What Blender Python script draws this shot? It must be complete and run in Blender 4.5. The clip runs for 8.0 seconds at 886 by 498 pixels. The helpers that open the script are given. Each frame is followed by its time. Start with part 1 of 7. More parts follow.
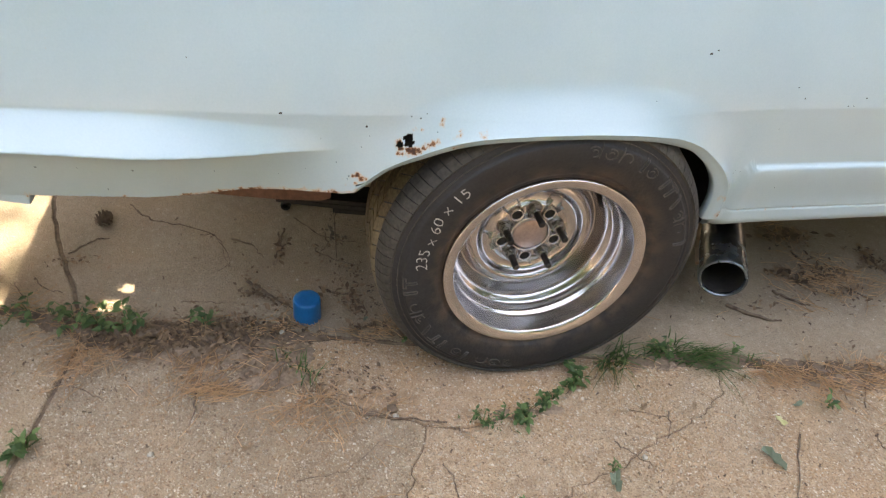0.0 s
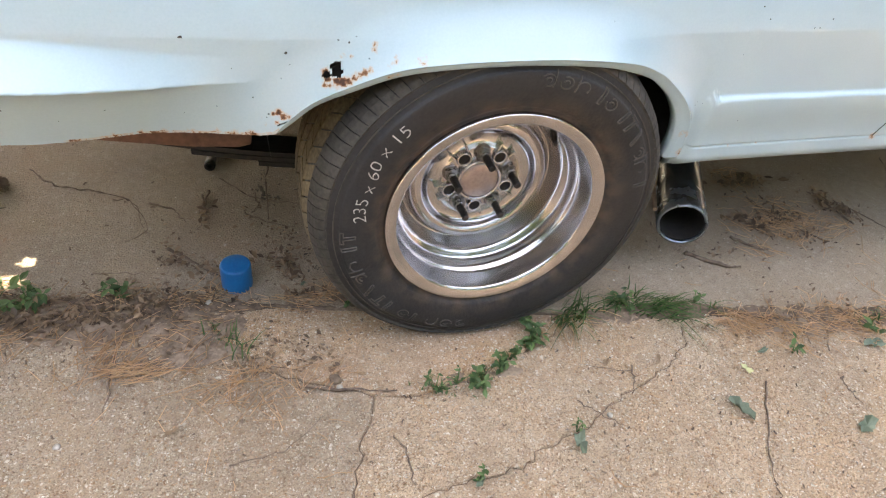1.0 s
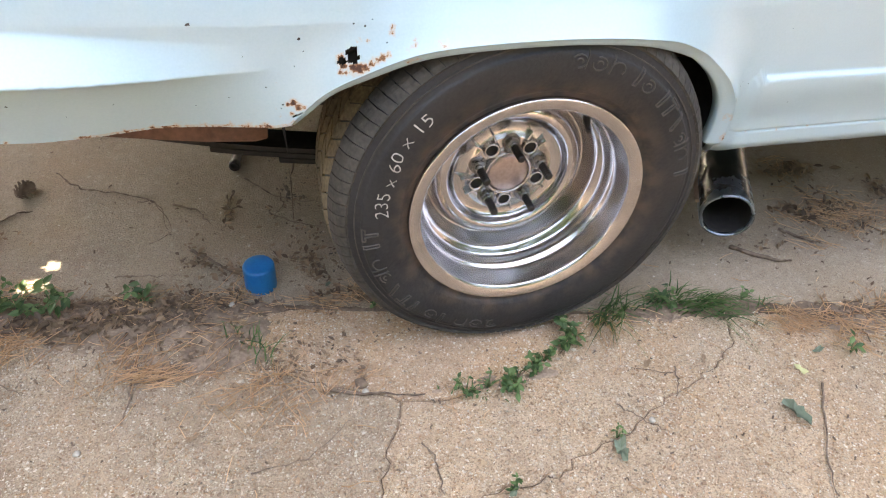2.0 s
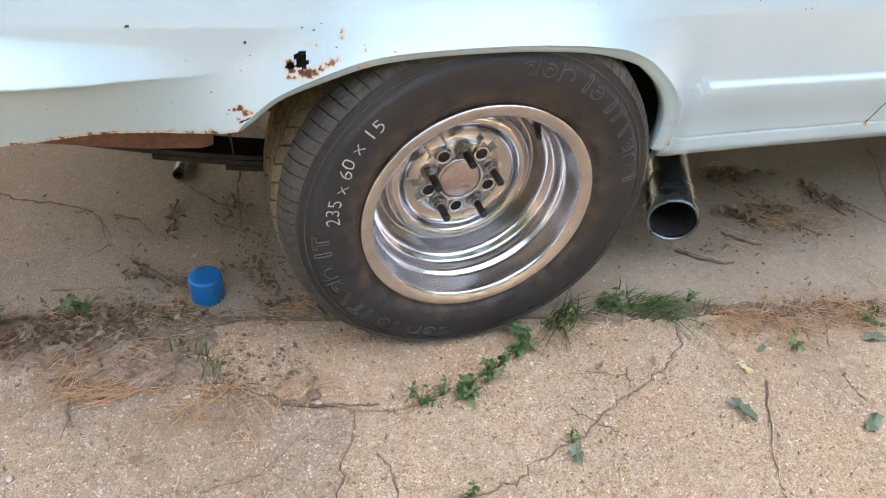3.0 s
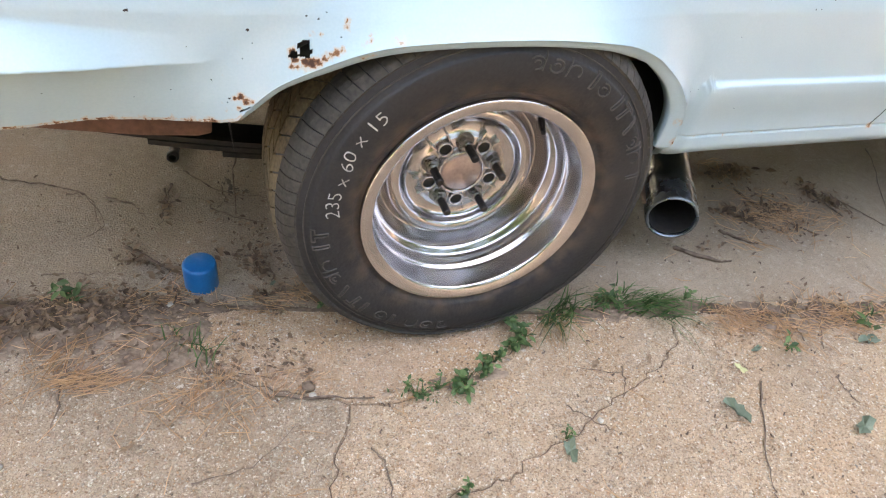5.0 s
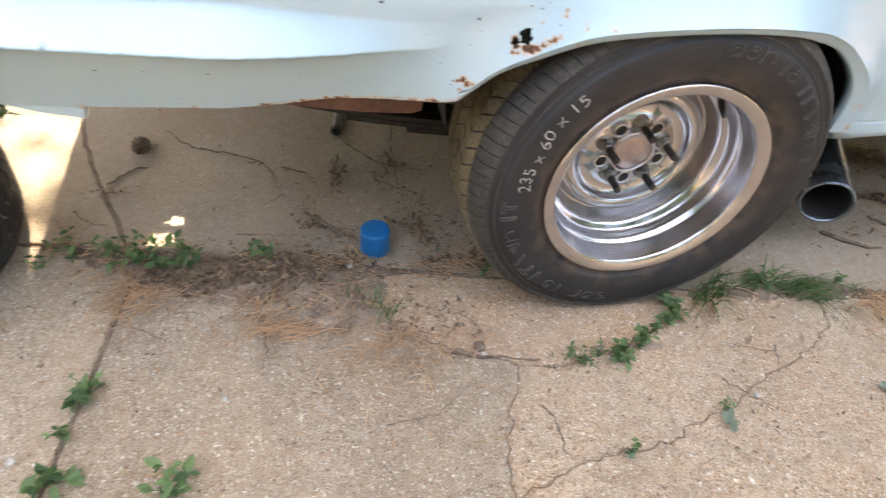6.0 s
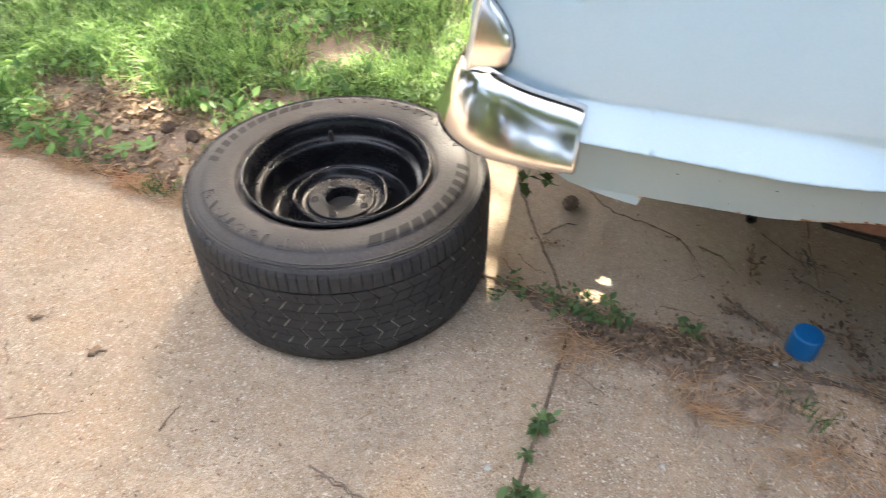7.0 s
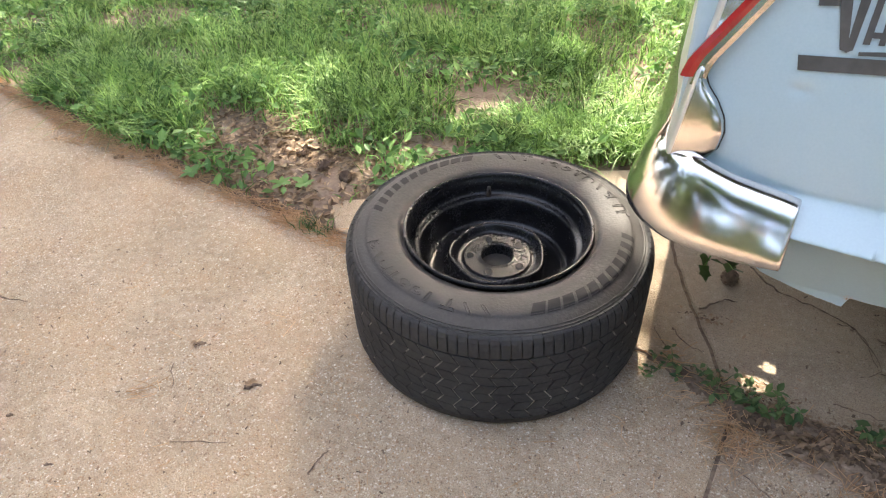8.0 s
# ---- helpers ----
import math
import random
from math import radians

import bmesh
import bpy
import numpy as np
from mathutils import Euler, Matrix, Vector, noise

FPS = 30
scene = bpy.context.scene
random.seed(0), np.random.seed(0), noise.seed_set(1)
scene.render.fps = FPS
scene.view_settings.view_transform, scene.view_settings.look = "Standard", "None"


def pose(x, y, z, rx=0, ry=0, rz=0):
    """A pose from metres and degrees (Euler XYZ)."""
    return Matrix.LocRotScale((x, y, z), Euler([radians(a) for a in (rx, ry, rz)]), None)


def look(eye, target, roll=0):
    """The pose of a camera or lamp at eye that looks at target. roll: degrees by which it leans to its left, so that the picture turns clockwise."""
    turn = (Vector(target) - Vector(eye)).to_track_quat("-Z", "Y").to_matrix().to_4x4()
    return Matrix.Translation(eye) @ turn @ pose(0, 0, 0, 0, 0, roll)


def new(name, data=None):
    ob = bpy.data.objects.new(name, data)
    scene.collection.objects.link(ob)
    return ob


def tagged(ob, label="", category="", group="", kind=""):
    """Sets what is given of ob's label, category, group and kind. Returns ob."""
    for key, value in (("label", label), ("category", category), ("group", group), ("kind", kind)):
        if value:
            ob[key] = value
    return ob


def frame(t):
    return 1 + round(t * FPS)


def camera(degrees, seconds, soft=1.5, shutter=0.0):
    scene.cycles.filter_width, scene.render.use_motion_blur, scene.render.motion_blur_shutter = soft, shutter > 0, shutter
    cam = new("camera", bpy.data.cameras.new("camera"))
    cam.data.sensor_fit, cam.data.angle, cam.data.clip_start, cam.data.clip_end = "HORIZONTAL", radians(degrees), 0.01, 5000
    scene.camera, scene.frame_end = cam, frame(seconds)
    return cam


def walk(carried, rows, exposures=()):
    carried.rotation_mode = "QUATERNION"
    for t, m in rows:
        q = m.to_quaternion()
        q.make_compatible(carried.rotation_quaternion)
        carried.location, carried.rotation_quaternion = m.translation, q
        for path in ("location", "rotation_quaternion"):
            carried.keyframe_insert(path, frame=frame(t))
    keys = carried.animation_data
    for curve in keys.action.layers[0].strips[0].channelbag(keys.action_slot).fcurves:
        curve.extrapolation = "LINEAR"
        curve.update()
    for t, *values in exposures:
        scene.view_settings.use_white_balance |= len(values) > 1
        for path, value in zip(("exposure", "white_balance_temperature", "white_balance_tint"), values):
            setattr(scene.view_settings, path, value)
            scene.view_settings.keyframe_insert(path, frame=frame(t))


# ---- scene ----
cam = camera(68.0, 8.0, soft=1.15, shutter=0.2)
PATH = [
    (0, (-0.459, -0.920, 1.140), (-0.156, 0.210, 0.202), 6.79),
    (0.3, (-0.446, -0.902, 1.113), (-0.013, 0.564, -0.176), 9.40),
    (0.5, (-0.428, -0.883, 1.086), (-0.150, 0.246, 0.138), 6.99),
    (1, (-0.423, -0.851, 1.029), (-0.012, 0.212, 0.054), 8.35),
    (1.5, (-0.396, -0.835, 1.000), (-0.049, 0.246, 0.020), 7.01),
    (1.7, (-0.395, -0.824, 0.986), (-0.071, 0.262, 0.003), 5.15),
    (2.8, (-0.393, -0.812, 0.983), (0.014, 0.264, 0.020), 6.66),
    (3, (-0.396, -0.810, 0.978), (0.047, 0.256, 0.020), 7.56),
    (3.5, (-0.391, -0.810, 0.979), (0.064, 0.243, 0.013), 8.56),
    (4, (-0.395, -0.807, 0.980), (0.100, 0.231, 0.017), 9.77),
    (4.2, (-0.395, -0.812, 0.976), (0.077, 0.241, 0.018), 9.33),
    (5.3, (-0.420, -0.780, 0.987), (0.029, 0.255, -0.002), 9.96),
    (5.5, (-0.452, -0.796, 0.993), (-0.040, 0.249, -0.002), 8.60),
    (5.7, (-0.496, -0.803, 0.986), (0.027, 0.588, -0.353), 6.9),
    (5.8, (-0.539, -0.815, 0.989), (0.010, 0.560, -0.350), 9.3),
    (6, (-0.606, -0.805, 1.012), (-0.209, 0.582, -0.374), 6.7),
    (6.2, (-0.724, -0.846, 1.030), (-0.390, 0.620, -0.288), 7.4),
    (6.5, (-0.842, -0.813, 1.086), (-0.810, 0.284, 0.064), 2.25),
    (6.8, (-0.980, -0.810, 1.086), (-1.099, 0.292, 0.076), 0.70),
    (7, (-1.035, -0.832, 1.129), (-1.269, 0.258, 0.126), -0.29),
    (7.3, (-1.120, -0.857, 1.139), (-1.557, 0.587, -0.173), 0.40),
    (7.5, (-1.152, -0.841, 1.167), (-1.538, 0.244, 0.206), -1.36),
    (7.6, (-1.161, -0.836, 1.170), (-1.523, 0.267, 0.220), -1.61),
    (7.7, (-1.170, -0.830, 1.173), (-1.572, 0.260, 0.224), -1.85),
    (7.8, (-1.179, -0.825, 1.176), (-1.799, 0.599, -0.084), -2.10),
    (8, (-1.174, -0.811, 1.172), (-1.634, 0.258, 0.225), -2.45),
]
walk(cam, [(t, look(eye, target, roll)) for t, eye, target, roll in PATH], [(0.0, 4.0, 8150, 7), (0.7, 4.25, 7850, 8), (1.0, 4.29, 7800, 8), (1.5, 4.44, 7550, 8), (5.5, 4.44, 7500, 8), (6.5, 4.28, 7350, 8), (8.0, 3.70, 7050, 8)])

# ---- light: sun behind the car, open sky ----
SUN_UP, SUN_TURN = radians(50), 0.0
world = bpy.data.worlds.new("sky")
scene.world = world
world.use_nodes = True
sky = world.node_tree.nodes.new("ShaderNodeTexSky")
sky.sky_type, sky.sun_disc, sky.sun_elevation, sky.sun_rotation = "NISHITA", False, SUN_UP, SUN_TURN
sky.air_density, sky.dust_density, sky.ozone_density = 0.6, 7.0, 0.3
backing = world.node_tree.nodes["Background"]
backing.inputs["Strength"].default_value = 0.15
world.node_tree.links.new(sky.outputs[0], backing.inputs["Color"])
sun = new("sun", bpy.data.lights.new("sun", "SUN"))
sun.data.energy, sun.data.angle, sun.data.color = 1.7, radians(0.6), (1.0, 0.93, 0.83)
SUN_WAY = Vector((-0.106, math.cos(SUN_UP), math.sin(SUN_UP)))
sun.matrix_world = look(20 * SUN_WAY, (0, 0, 0))


# ---- materials ----
def material(name, low, high, size=8.0, rough=0.6, metal=0.0, bump=0.2, fine=90.0, coat=0.0, spread=0.08):
    """Two scales of noise between two colours, a fine relief and an uneven gloss. Sizes are cycles in a metre."""
    m = bpy.data.materials.new(name)
    m.use_nodes = True
    n, k = m.node_tree.nodes, m.node_tree.links
    b = n["Principled BSDF"]
    place = n.new("ShaderNodeTexCoord").outputs["Object"]
    big, small = n.new("ShaderNodeTexNoise"), n.new("ShaderNodeTexNoise")
    for tex, s in ((big, size), (small, fine)):
        tex.inputs["Scale"].default_value, tex.inputs["Detail"].default_value = s, 5
        k.new(place, tex.inputs["Vector"])
    both = n.new("ShaderNodeMath")
    both.operation = "MULTIPLY_ADD"
    both.inputs[1].default_value = 0.45
    k.new(small.outputs["Fac"], both.inputs[0])
    half = n.new("ShaderNodeMath")
    half.operation = "MULTIPLY"
    half.inputs[1].default_value = 0.55
    k.new(big.outputs["Fac"], half.inputs[0])
    k.new(half.outputs[0], both.inputs[2])
    ramp = n.new("ShaderNodeValToRGB")
    ramp.color_ramp.elements[0].position, ramp.color_ramp.elements[1].position = 0.35, 0.65
    ramp.color_ramp.elements[0].color, ramp.color_ramp.elements[1].color = (*low, 1), (*high, 1)
    k.new(both.outputs[0], ramp.inputs["Fac"])
    k.new(ramp.outputs["Color"], b.inputs["Base Color"])
    gloss = n.new("ShaderNodeMapRange")
    gloss.inputs["To Min"].default_value, gloss.inputs["To Max"].default_value = max(0.02, rough - spread), min(1, rough + spread)
    k.new(both.outputs[0], gloss.inputs["Value"])
    k.new(gloss.outputs[0], b.inputs["Roughness"])
    b.inputs["Metallic"].default_value, b.inputs["Coat Weight"].default_value = metal, coat
    b.inputs["Coat Roughness"].default_value = 0.1
    if bump:
        relief = n.new("ShaderNodeBump")
        relief.inputs["Strength"].default_value, relief.inputs["Distance"].default_value = bump, 0.004
        k.new(small.outputs["Fac"], relief.inputs["Height"])
        k.new(relief.outputs["Normal"], b.inputs["Normal"])
    return m


def mixed(n, k, fac, a, b):
    """A colour mix: fac and a are sockets, b a colour or a socket."""
    mix = n.new("ShaderNodeMix")
    mix.data_type = "RGBA"
    k.new(fac, mix.inputs["Factor"])
    k.new(a, mix.inputs["A"])
    if isinstance(b, tuple):
        mix.inputs["B"].default_value = (*b, 1)
    else:
        k.new(b, mix.inputs["B"])
    return mix.outputs["Result"]


def ranged(n, k, value, a, b, low=0.0, high=1.0):
    r = n.new("ShaderNodeMapRange")
    for key, v in (("From Min", a), ("From Max", b), ("To Min", low), ("To Max", high)):
        r.inputs[key].default_value = v
    k.new(value, r.inputs["Value"])
    return r.outputs[0]


def product(n, k, a, b):
    m = n.new("ShaderNodeMath")
    m.operation = "MULTIPLY"
    k.new(a, m.inputs[0])
    if isinstance(b, float):
        m.inputs[1].default_value = b
    else:
        k.new(b, m.inputs[1])
    return m.outputs[0]


def grain(n, k, place, scale, detail=5):
    t = n.new("ShaderNodeTexNoise")
    t.inputs["Scale"].default_value, t.inputs["Detail"].default_value = scale, detail
    k.new(place, t.inputs["Vector"])
    return t.outputs["Fac"]


def concrete_material(name, low, high, warm, gravel):
    """Worn concrete: mottling, warm stains, small and large exposed gravel of several colours, pits and relief."""
    m = material(name, low, high, size=3.0, rough=0.9, bump=0.0, fine=42.0)
    n, k = m.node_tree.nodes, m.node_tree.links
    b = n["Principled BSDF"]
    ramp = next(x for x in n if x.type == "VALTORGB")
    ramp.color_ramp.elements[0].position, ramp.color_ramp.elements[1].position = 0.36, 0.62
    place = n.new("ShaderNodeTexCoord").outputs["Object"]
    colour = ramp.outputs["Color"]
    colour = mixed(n, k, ranged(n, k, grain(n, k, place, 4.6), 0.46, 0.66, 0.0, 0.75), colour, warm)
    bare = ranged(n, k, grain(n, k, place, 5.3), 0.34, 0.62, 0.6 * gravel, gravel)
    colour = mixed(n, k, ranged(n, k, grain(n, k, place, 420, 3), 0.5, 0.64, 0.0, 0.75), colour, (0.19, 0.135, 0.092))
    height = None
    bend = n.new("ShaderNodeTexNoise")
    bend.inputs["Scale"].default_value, bend.inputs["Detail"].default_value = 150, 3
    k.new(place, bend.inputs["Vector"])
    uneven = n.new("ShaderNodeVectorMath")
    uneven.operation = "MULTIPLY_ADD"
    uneven.inputs[1].default_value = (0.011, 0.011, 0.011)
    k.new(bend.outputs["Color"], uneven.inputs[0])
    k.new(place, uneven.inputs[2])
    place_bent = uneven.outputs[0]
    for scale, least, share in ((300.0, 0.35, 0.95), (170.0, 0.45, 1.0), (85.0, 0.91, 0.9)):
        stones = n.new("ShaderNodeTexVoronoi")
        stones.inputs["Scale"].default_value = scale
        k.new(place_bent, stones.inputs["Vector"])
        split = n.new("ShaderNodeSeparateColor")
        k.new(stones.outputs["Color"], split.inputs[0])
        core = ranged(n, k, stones.outputs["Distance"], 0.5, 0.28)
        mask = product(n, k, product(n, k, core, ranged(n, k, split.outputs[0], least, least + 0.08)), bare)
        tones = n.new("ShaderNodeValToRGB")
        for position, tint in ((0.0, (0.17, 0.10, 0.06)), (0.3, (0.46, 0.27, 0.14)), (0.55, (0.5, 0.42, 0.33)), (0.75, (0.70, 0.60, 0.46)), (1.0, (0.82, 0.77, 0.66))):
            e = tones.color_ramp.elements[0] if position == 0 else tones.color_ramp.elements[-1] if position == 1 else tones.color_ramp.elements.new(position)
            e.color = (*tint, 1)
        k.new(split.outputs[1], tones.inputs["Fac"])
        colour = mixed(n, k, product(n, k, mask, share), colour, tones.outputs["Color"])
        if height is None:
            height = mask
        else:
            both = n.new("ShaderNodeMath")
            both.operation = "ADD"
            k.new(height, both.inputs[0])
            k.new(mask, both.inputs[1])
            height = both.outputs[0]
    pits = grain(n, k, place, 230, 6)
    colour = mixed(n, k, ranged(n, k, pits, 0.58, 0.7, 0.0, 0.6), colour, (0.10, 0.068, 0.046))
    k.new(colour, b.inputs["Base Color"])
    sum_ = n.new("ShaderNodeMath")
    sum_.operation = "MULTIPLY_ADD"
    sum_.inputs[1].default_value = -1.1
    k.new(pits, sum_.inputs[0])
    k.new(height, sum_.inputs[2])
    relief = n.new("ShaderNodeBump")
    relief.inputs["Strength"].default_value, relief.inputs["Distance"].default_value = 0.85, 0.004
    k.new(sum_.outputs[0], relief.inputs["Height"])
    k.new(relief.outputs["Normal"], b.inputs["Normal"])
    return m


def tyre_material(name, low, high, dirt, bead):
    """Rubber with brown dirt in streaks round the bead."""
    m = material(name, low, high, size=9, rough=0.62, bump=0.25, fine=170)
    n, k = m.node_tree.nodes, m.node_tree.links
    b = n["Principled BSDF"]
    ramp = next(x for x in n if x.type == "VALTORGB")
    place = n.new("ShaderNodeTexCoord").outputs["Object"]
    flat = n.new("ShaderNodeVectorMath")
    flat.operation = "MULTIPLY"
    flat.inputs[1].default_value = (1, 0, 1)
    k.new(place, flat.inputs[0])
    far = n.new("ShaderNodeVectorMath")
    far.operation = "LENGTH"
    k.new(flat.outputs[0], far.inputs[0])
    near = ranged(n, k, far.outputs["Value"], bead + 0.045, bead + 0.004)
    mask = product(n, k, near, ranged(n, k, grain(n, k, place, 28), 0.36, 0.62))
    colour = mixed(n, k, mask, ramp.outputs["Color"], dirt)
    dusty = ranged(n, k, grain(n, k, place, 6), 0.48, 0.7, 0.0, 0.09)
    colour = mixed(n, k, dusty, colour, dirt)
    k.new(colour, b.inputs["Base Color"])
    return m


def leaf_material(name, low, high):
    m = material(name, low, high, size=6, rough=0.55, bump=0.0, fine=60)
    n, k = m.node_tree.nodes, m.node_tree.links
    b = n["Principled BSDF"]
    ramp = next(x for x in n if x.type == "VALTORGB")
    one = n.new("ShaderNodeNewGeometry")
    k.new(one.outputs["Random Per Island"], ramp.inputs["Fac"])
    ramp.color_ramp.elements[0].position, ramp.color_ramp.elements[1].position = 0.0, 1.0
    glow = n.new("ShaderNodeBsdfTranslucent")
    k.new(ramp.outputs["Color"], glow.inputs["Color"])
    mix = n.new("ShaderNodeMixShader")
    mix.inputs["Fac"].default_value = 0.35
    k.new(b.outputs[0], mix.inputs[1])
    k.new(glow.outputs[0], mix.inputs[2])
    k.new(mix.outputs[0], n["Material Output"].inputs["Surface"])
    return m


def rust_paint(name):
    """Pale blue car paint that rusts through where the mesh's rust value is high."""
    m = material(name, (0.36, 0.49, 0.54), (0.405, 0.535, 0.58), size=5, rough=0.38, bump=0.02, fine=300, coat=0.6, spread=0.05)
    n, k = m.node_tree.nodes, m.node_tree.links
    b = n["Principled BSDF"]
    b.inputs["Coat Roughness"].default_value = 0.24
    ramp = next(x for x in n if x.type == "VALTORGB")
    worn = n.new("ShaderNodeAttribute")
    worn.attribute_name = "rust"
    place = n.new("ShaderNodeTexCoord").outputs["Object"]
    grain = n.new("ShaderNodeTexNoise")
    grain.inputs["Scale"].default_value, grain.inputs["Detail"].default_value, grain.inputs["Roughness"].default_value = 120, 8, 0.72
    k.new(place, grain.inputs["Vector"])
    sum_ = n.new("ShaderNodeMath")
    sum_.operation = "MULTIPLY_ADD"
    sum_.inputs[1].default_value = 1.5
    k.new(grain.outputs["Fac"], sum_.inputs[0])
    low = n.new("ShaderNodeMath")
    low.operation = "SUBTRACT"
    low.inputs[1].default_value = 0.25
    k.new(worn.outputs["Fac"], low.inputs[0])
    k.new(low.outputs[0], sum_.inputs[2])
    edge = n.new("ShaderNodeMapRange")
    edge.inputs["From Min"].default_value, edge.inputs["From Max"].default_value = 0.98, 1.06
    k.new(sum_.outputs[0], edge.inputs["Value"])
    tone = n.new("ShaderNodeValToRGB")
    tone.color_ramp.elements[0].position, tone.color_ramp.elements[1].position = 0.24, 0.5
    tone.color_ramp.elements[0].color, tone.color_ramp.elements[1].color = (0.29, 0.14, 0.06, 1), (0.06, 0.025, 0.014, 1)
    scaled = n.new("ShaderNodeMath")
    scaled.operation = "SUBTRACT"
    scaled.inputs[1].default_value = 0.75
    k.new(sum_.outputs[0], scaled.inputs[0])
    k.new(scaled.outputs[0], tone.inputs["Fac"])
    mix = n.new("ShaderNodeMix")
    mix.data_type = "RGBA"
    k.new(edge.outputs[0], mix.inputs["Factor"])
    stained = mixed(n, k, ranged(n, k, sum_.outputs[0], 0.72, 1.0, 0.0, 0.75), ramp.outputs["Color"], (0.50, 0.36, 0.23))
    k.new(stained, mix.inputs["A"])
    k.new(tone.outputs["Color"], mix.inputs["B"])
    k.new(mix.outputs["Result"], b.inputs["Base Color"])
    clean = n.new("ShaderNodeMath")
    clean.operation = "MULTIPLY_ADD"
    clean.inputs[1].default_value, clean.inputs[2].default_value = -0.9, 0.9
    k.new(edge.outputs[0], clean.inputs[0])
    k.new(clean.outputs[0], b.inputs["Coat Weight"])
    rough = n.new("ShaderNodeMapRange")
    rough.inputs["To Min"].default_value, rough.inputs["To Max"].default_value = 0.38, 0.9
    k.new(edge.outputs[0], rough.inputs["Value"])
    k.new(rough.outputs[0], b.inputs["Roughness"])
    return m


PAINT = rust_paint("pale blue paint")
WHEEL_CHROME = material("dusty wheel chrome", (0.51, 0.49, 0.485), (0.61, 0.59, 0.585), size=11, rough=0.19, metal=1.0, bump=0.0, fine=45, spread=0.05)
HAZY_CHROME = material("hazy bright metal", (0.55, 0.56, 0.54), (0.68, 0.69, 0.66), size=9, rough=0.36, metal=0.5, bump=0.03, fine=60, spread=0.1)
CHROME = material("chrome", (0.62, 0.61, 0.60), (0.74, 0.73, 0.715), size=9, rough=0.15, metal=1.0, bump=0.02, fine=160, spread=0.05)
DULL_CHROME = material("weathered chrome", (0.46, 0.44, 0.43), (0.64, 0.62, 0.6), size=14, rough=0.21, metal=1.0, bump=0.05, fine=240, spread=0.08)
TYRE_RUBBER = tyre_material("brown-aged rubber", (0.008, 0.009, 0.0102), (0.023, 0.0238, 0.025), (0.082, 0.056, 0.039), 0.2075)
SHOULDER_RUBBER = material("dusty grey shoulder rubber", (0.022, 0.021, 0.019), (0.075, 0.068, 0.056), size=10, rough=0.8, bump=0.3, fine=130)
RIB_RUBBER = material("dust-brown raised rubber", (0.03, 0.028, 0.026), (0.078, 0.070, 0.062), size=16, rough=0.7, bump=0.1)
TREAD_RUBBER = material("dusty tread rubber", (0.05, 0.039, 0.023), (0.235, 0.183, 0.105), size=7, rough=0.85, bump=0.3, fine=140)
BLACK_RUBBER = tyre_material("black tyre rubber", (0.02, 0.0188, 0.018), (0.046, 0.0425, 0.040), (0.085, 0.066, 0.055), 0.2)
DARK_MARK = material("smooth black rubber", (0.005, 0.005, 0.0052), (0.012, 0.0118, 0.0115), size=20, rough=0.8, bump=0.05)
GROOVE_DUST = material("dust in tread grooves", (0.012, 0.0115, 0.011), (0.42, 0.39, 0.34), size=7, rough=0.9, bump=0.2, fine=60)
next(x for x in GROOVE_DUST.node_tree.nodes if x.type == "VALTORGB").color_ramp.elements[0].position = 0.48
BLACK_TREAD = material("worn black tread", (0.014, 0.014, 0.0145), (0.042, 0.041, 0.04), size=12, rough=0.75, bump=0.35, fine=120)
MARK_RUBBER = material("polished raised rubber", (0.018, 0.0165, 0.0155), (0.038, 0.034, 0.032), size=20, rough=0.5, bump=0.05)
BLACK_STEEL = material("gloss black painted steel", (0.006, 0.006, 0.007), (0.013, 0.013, 0.015), size=12, rough=0.27, bump=0.03, fine=200, spread=0.03)
BLACK_STEEL.node_tree.nodes["Principled BSDF"].inputs["Specular IOR Level"].default_value = 0.3
DARK_STEEL = material("oily dark steel", (0.02, 0.018, 0.016), (0.06, 0.05, 0.045), size=20, rough=0.5, metal=0.6, bump=0.2)
HUB_METAL = material("dull rusty-pink hub metal", (0.40, 0.32, 0.29), (0.56, 0.47, 0.43), size=30, rough=0.36, metal=0.85, bump=0.08, fine=160)
NUT_STEEL = material("dirty nut steel", (0.16, 0.145, 0.135), (0.42, 0.39, 0.37), size=60, rough=0.28, metal=0.95, bump=0.05, fine=260)
STUD_STEEL = material("blackened thread steel", (0.010, 0.009, 0.008), (0.035, 0.028, 0.024), size=40, rough=0.5, metal=0.3, bump=0.1)
# undercoating colour, which also paints the shade in the wheels' holes
UNDERSIDE_AND_HOLE_SHADE = material("grimy undercoating and hole shade", (0.012, 0.011, 0.01), (0.035, 0.03, 0.026), size=6, rough=0.85, bump=0.4)
RUST = material("brown rusted sheet", (0.07, 0.034, 0.022), (0.17, 0.085, 0.055), size=14, rough=0.85, bump=0.35)
PIPE = material("heat-stained steel pipe", (0.16, 0.19, 0.21), (0.29, 0.33, 0.36), size=7, rough=0.27, metal=0.85, bump=0.0, fine=40)
HANGER = material("tan rusted rod", (0.25, 0.16, 0.10), (0.44, 0.31, 0.21), size=20, rough=0.6, bump=0.2)
CHALK = material("white tyre crayon", (0.30, 0.29, 0.27), (0.62, 0.61, 0.58), size=60, rough=0.9, bump=0.2, fine=300)
BLUE = material("blue plastic", (0.0, 0.11, 0.32), (0.003, 0.155, 0.40), size=12, rough=0.38, bump=0.06, fine=200)
RED = material("red lens", (0.30, 0.01, 0.012), (0.42, 0.02, 0.02), size=20, rough=0.15, bump=0.03, coat=0.5)
GREY_PAINT = material("dark grey brushed paint", (0.05, 0.052, 0.05), (0.085, 0.085, 0.08), size=20, rough=0.6, bump=0.05)
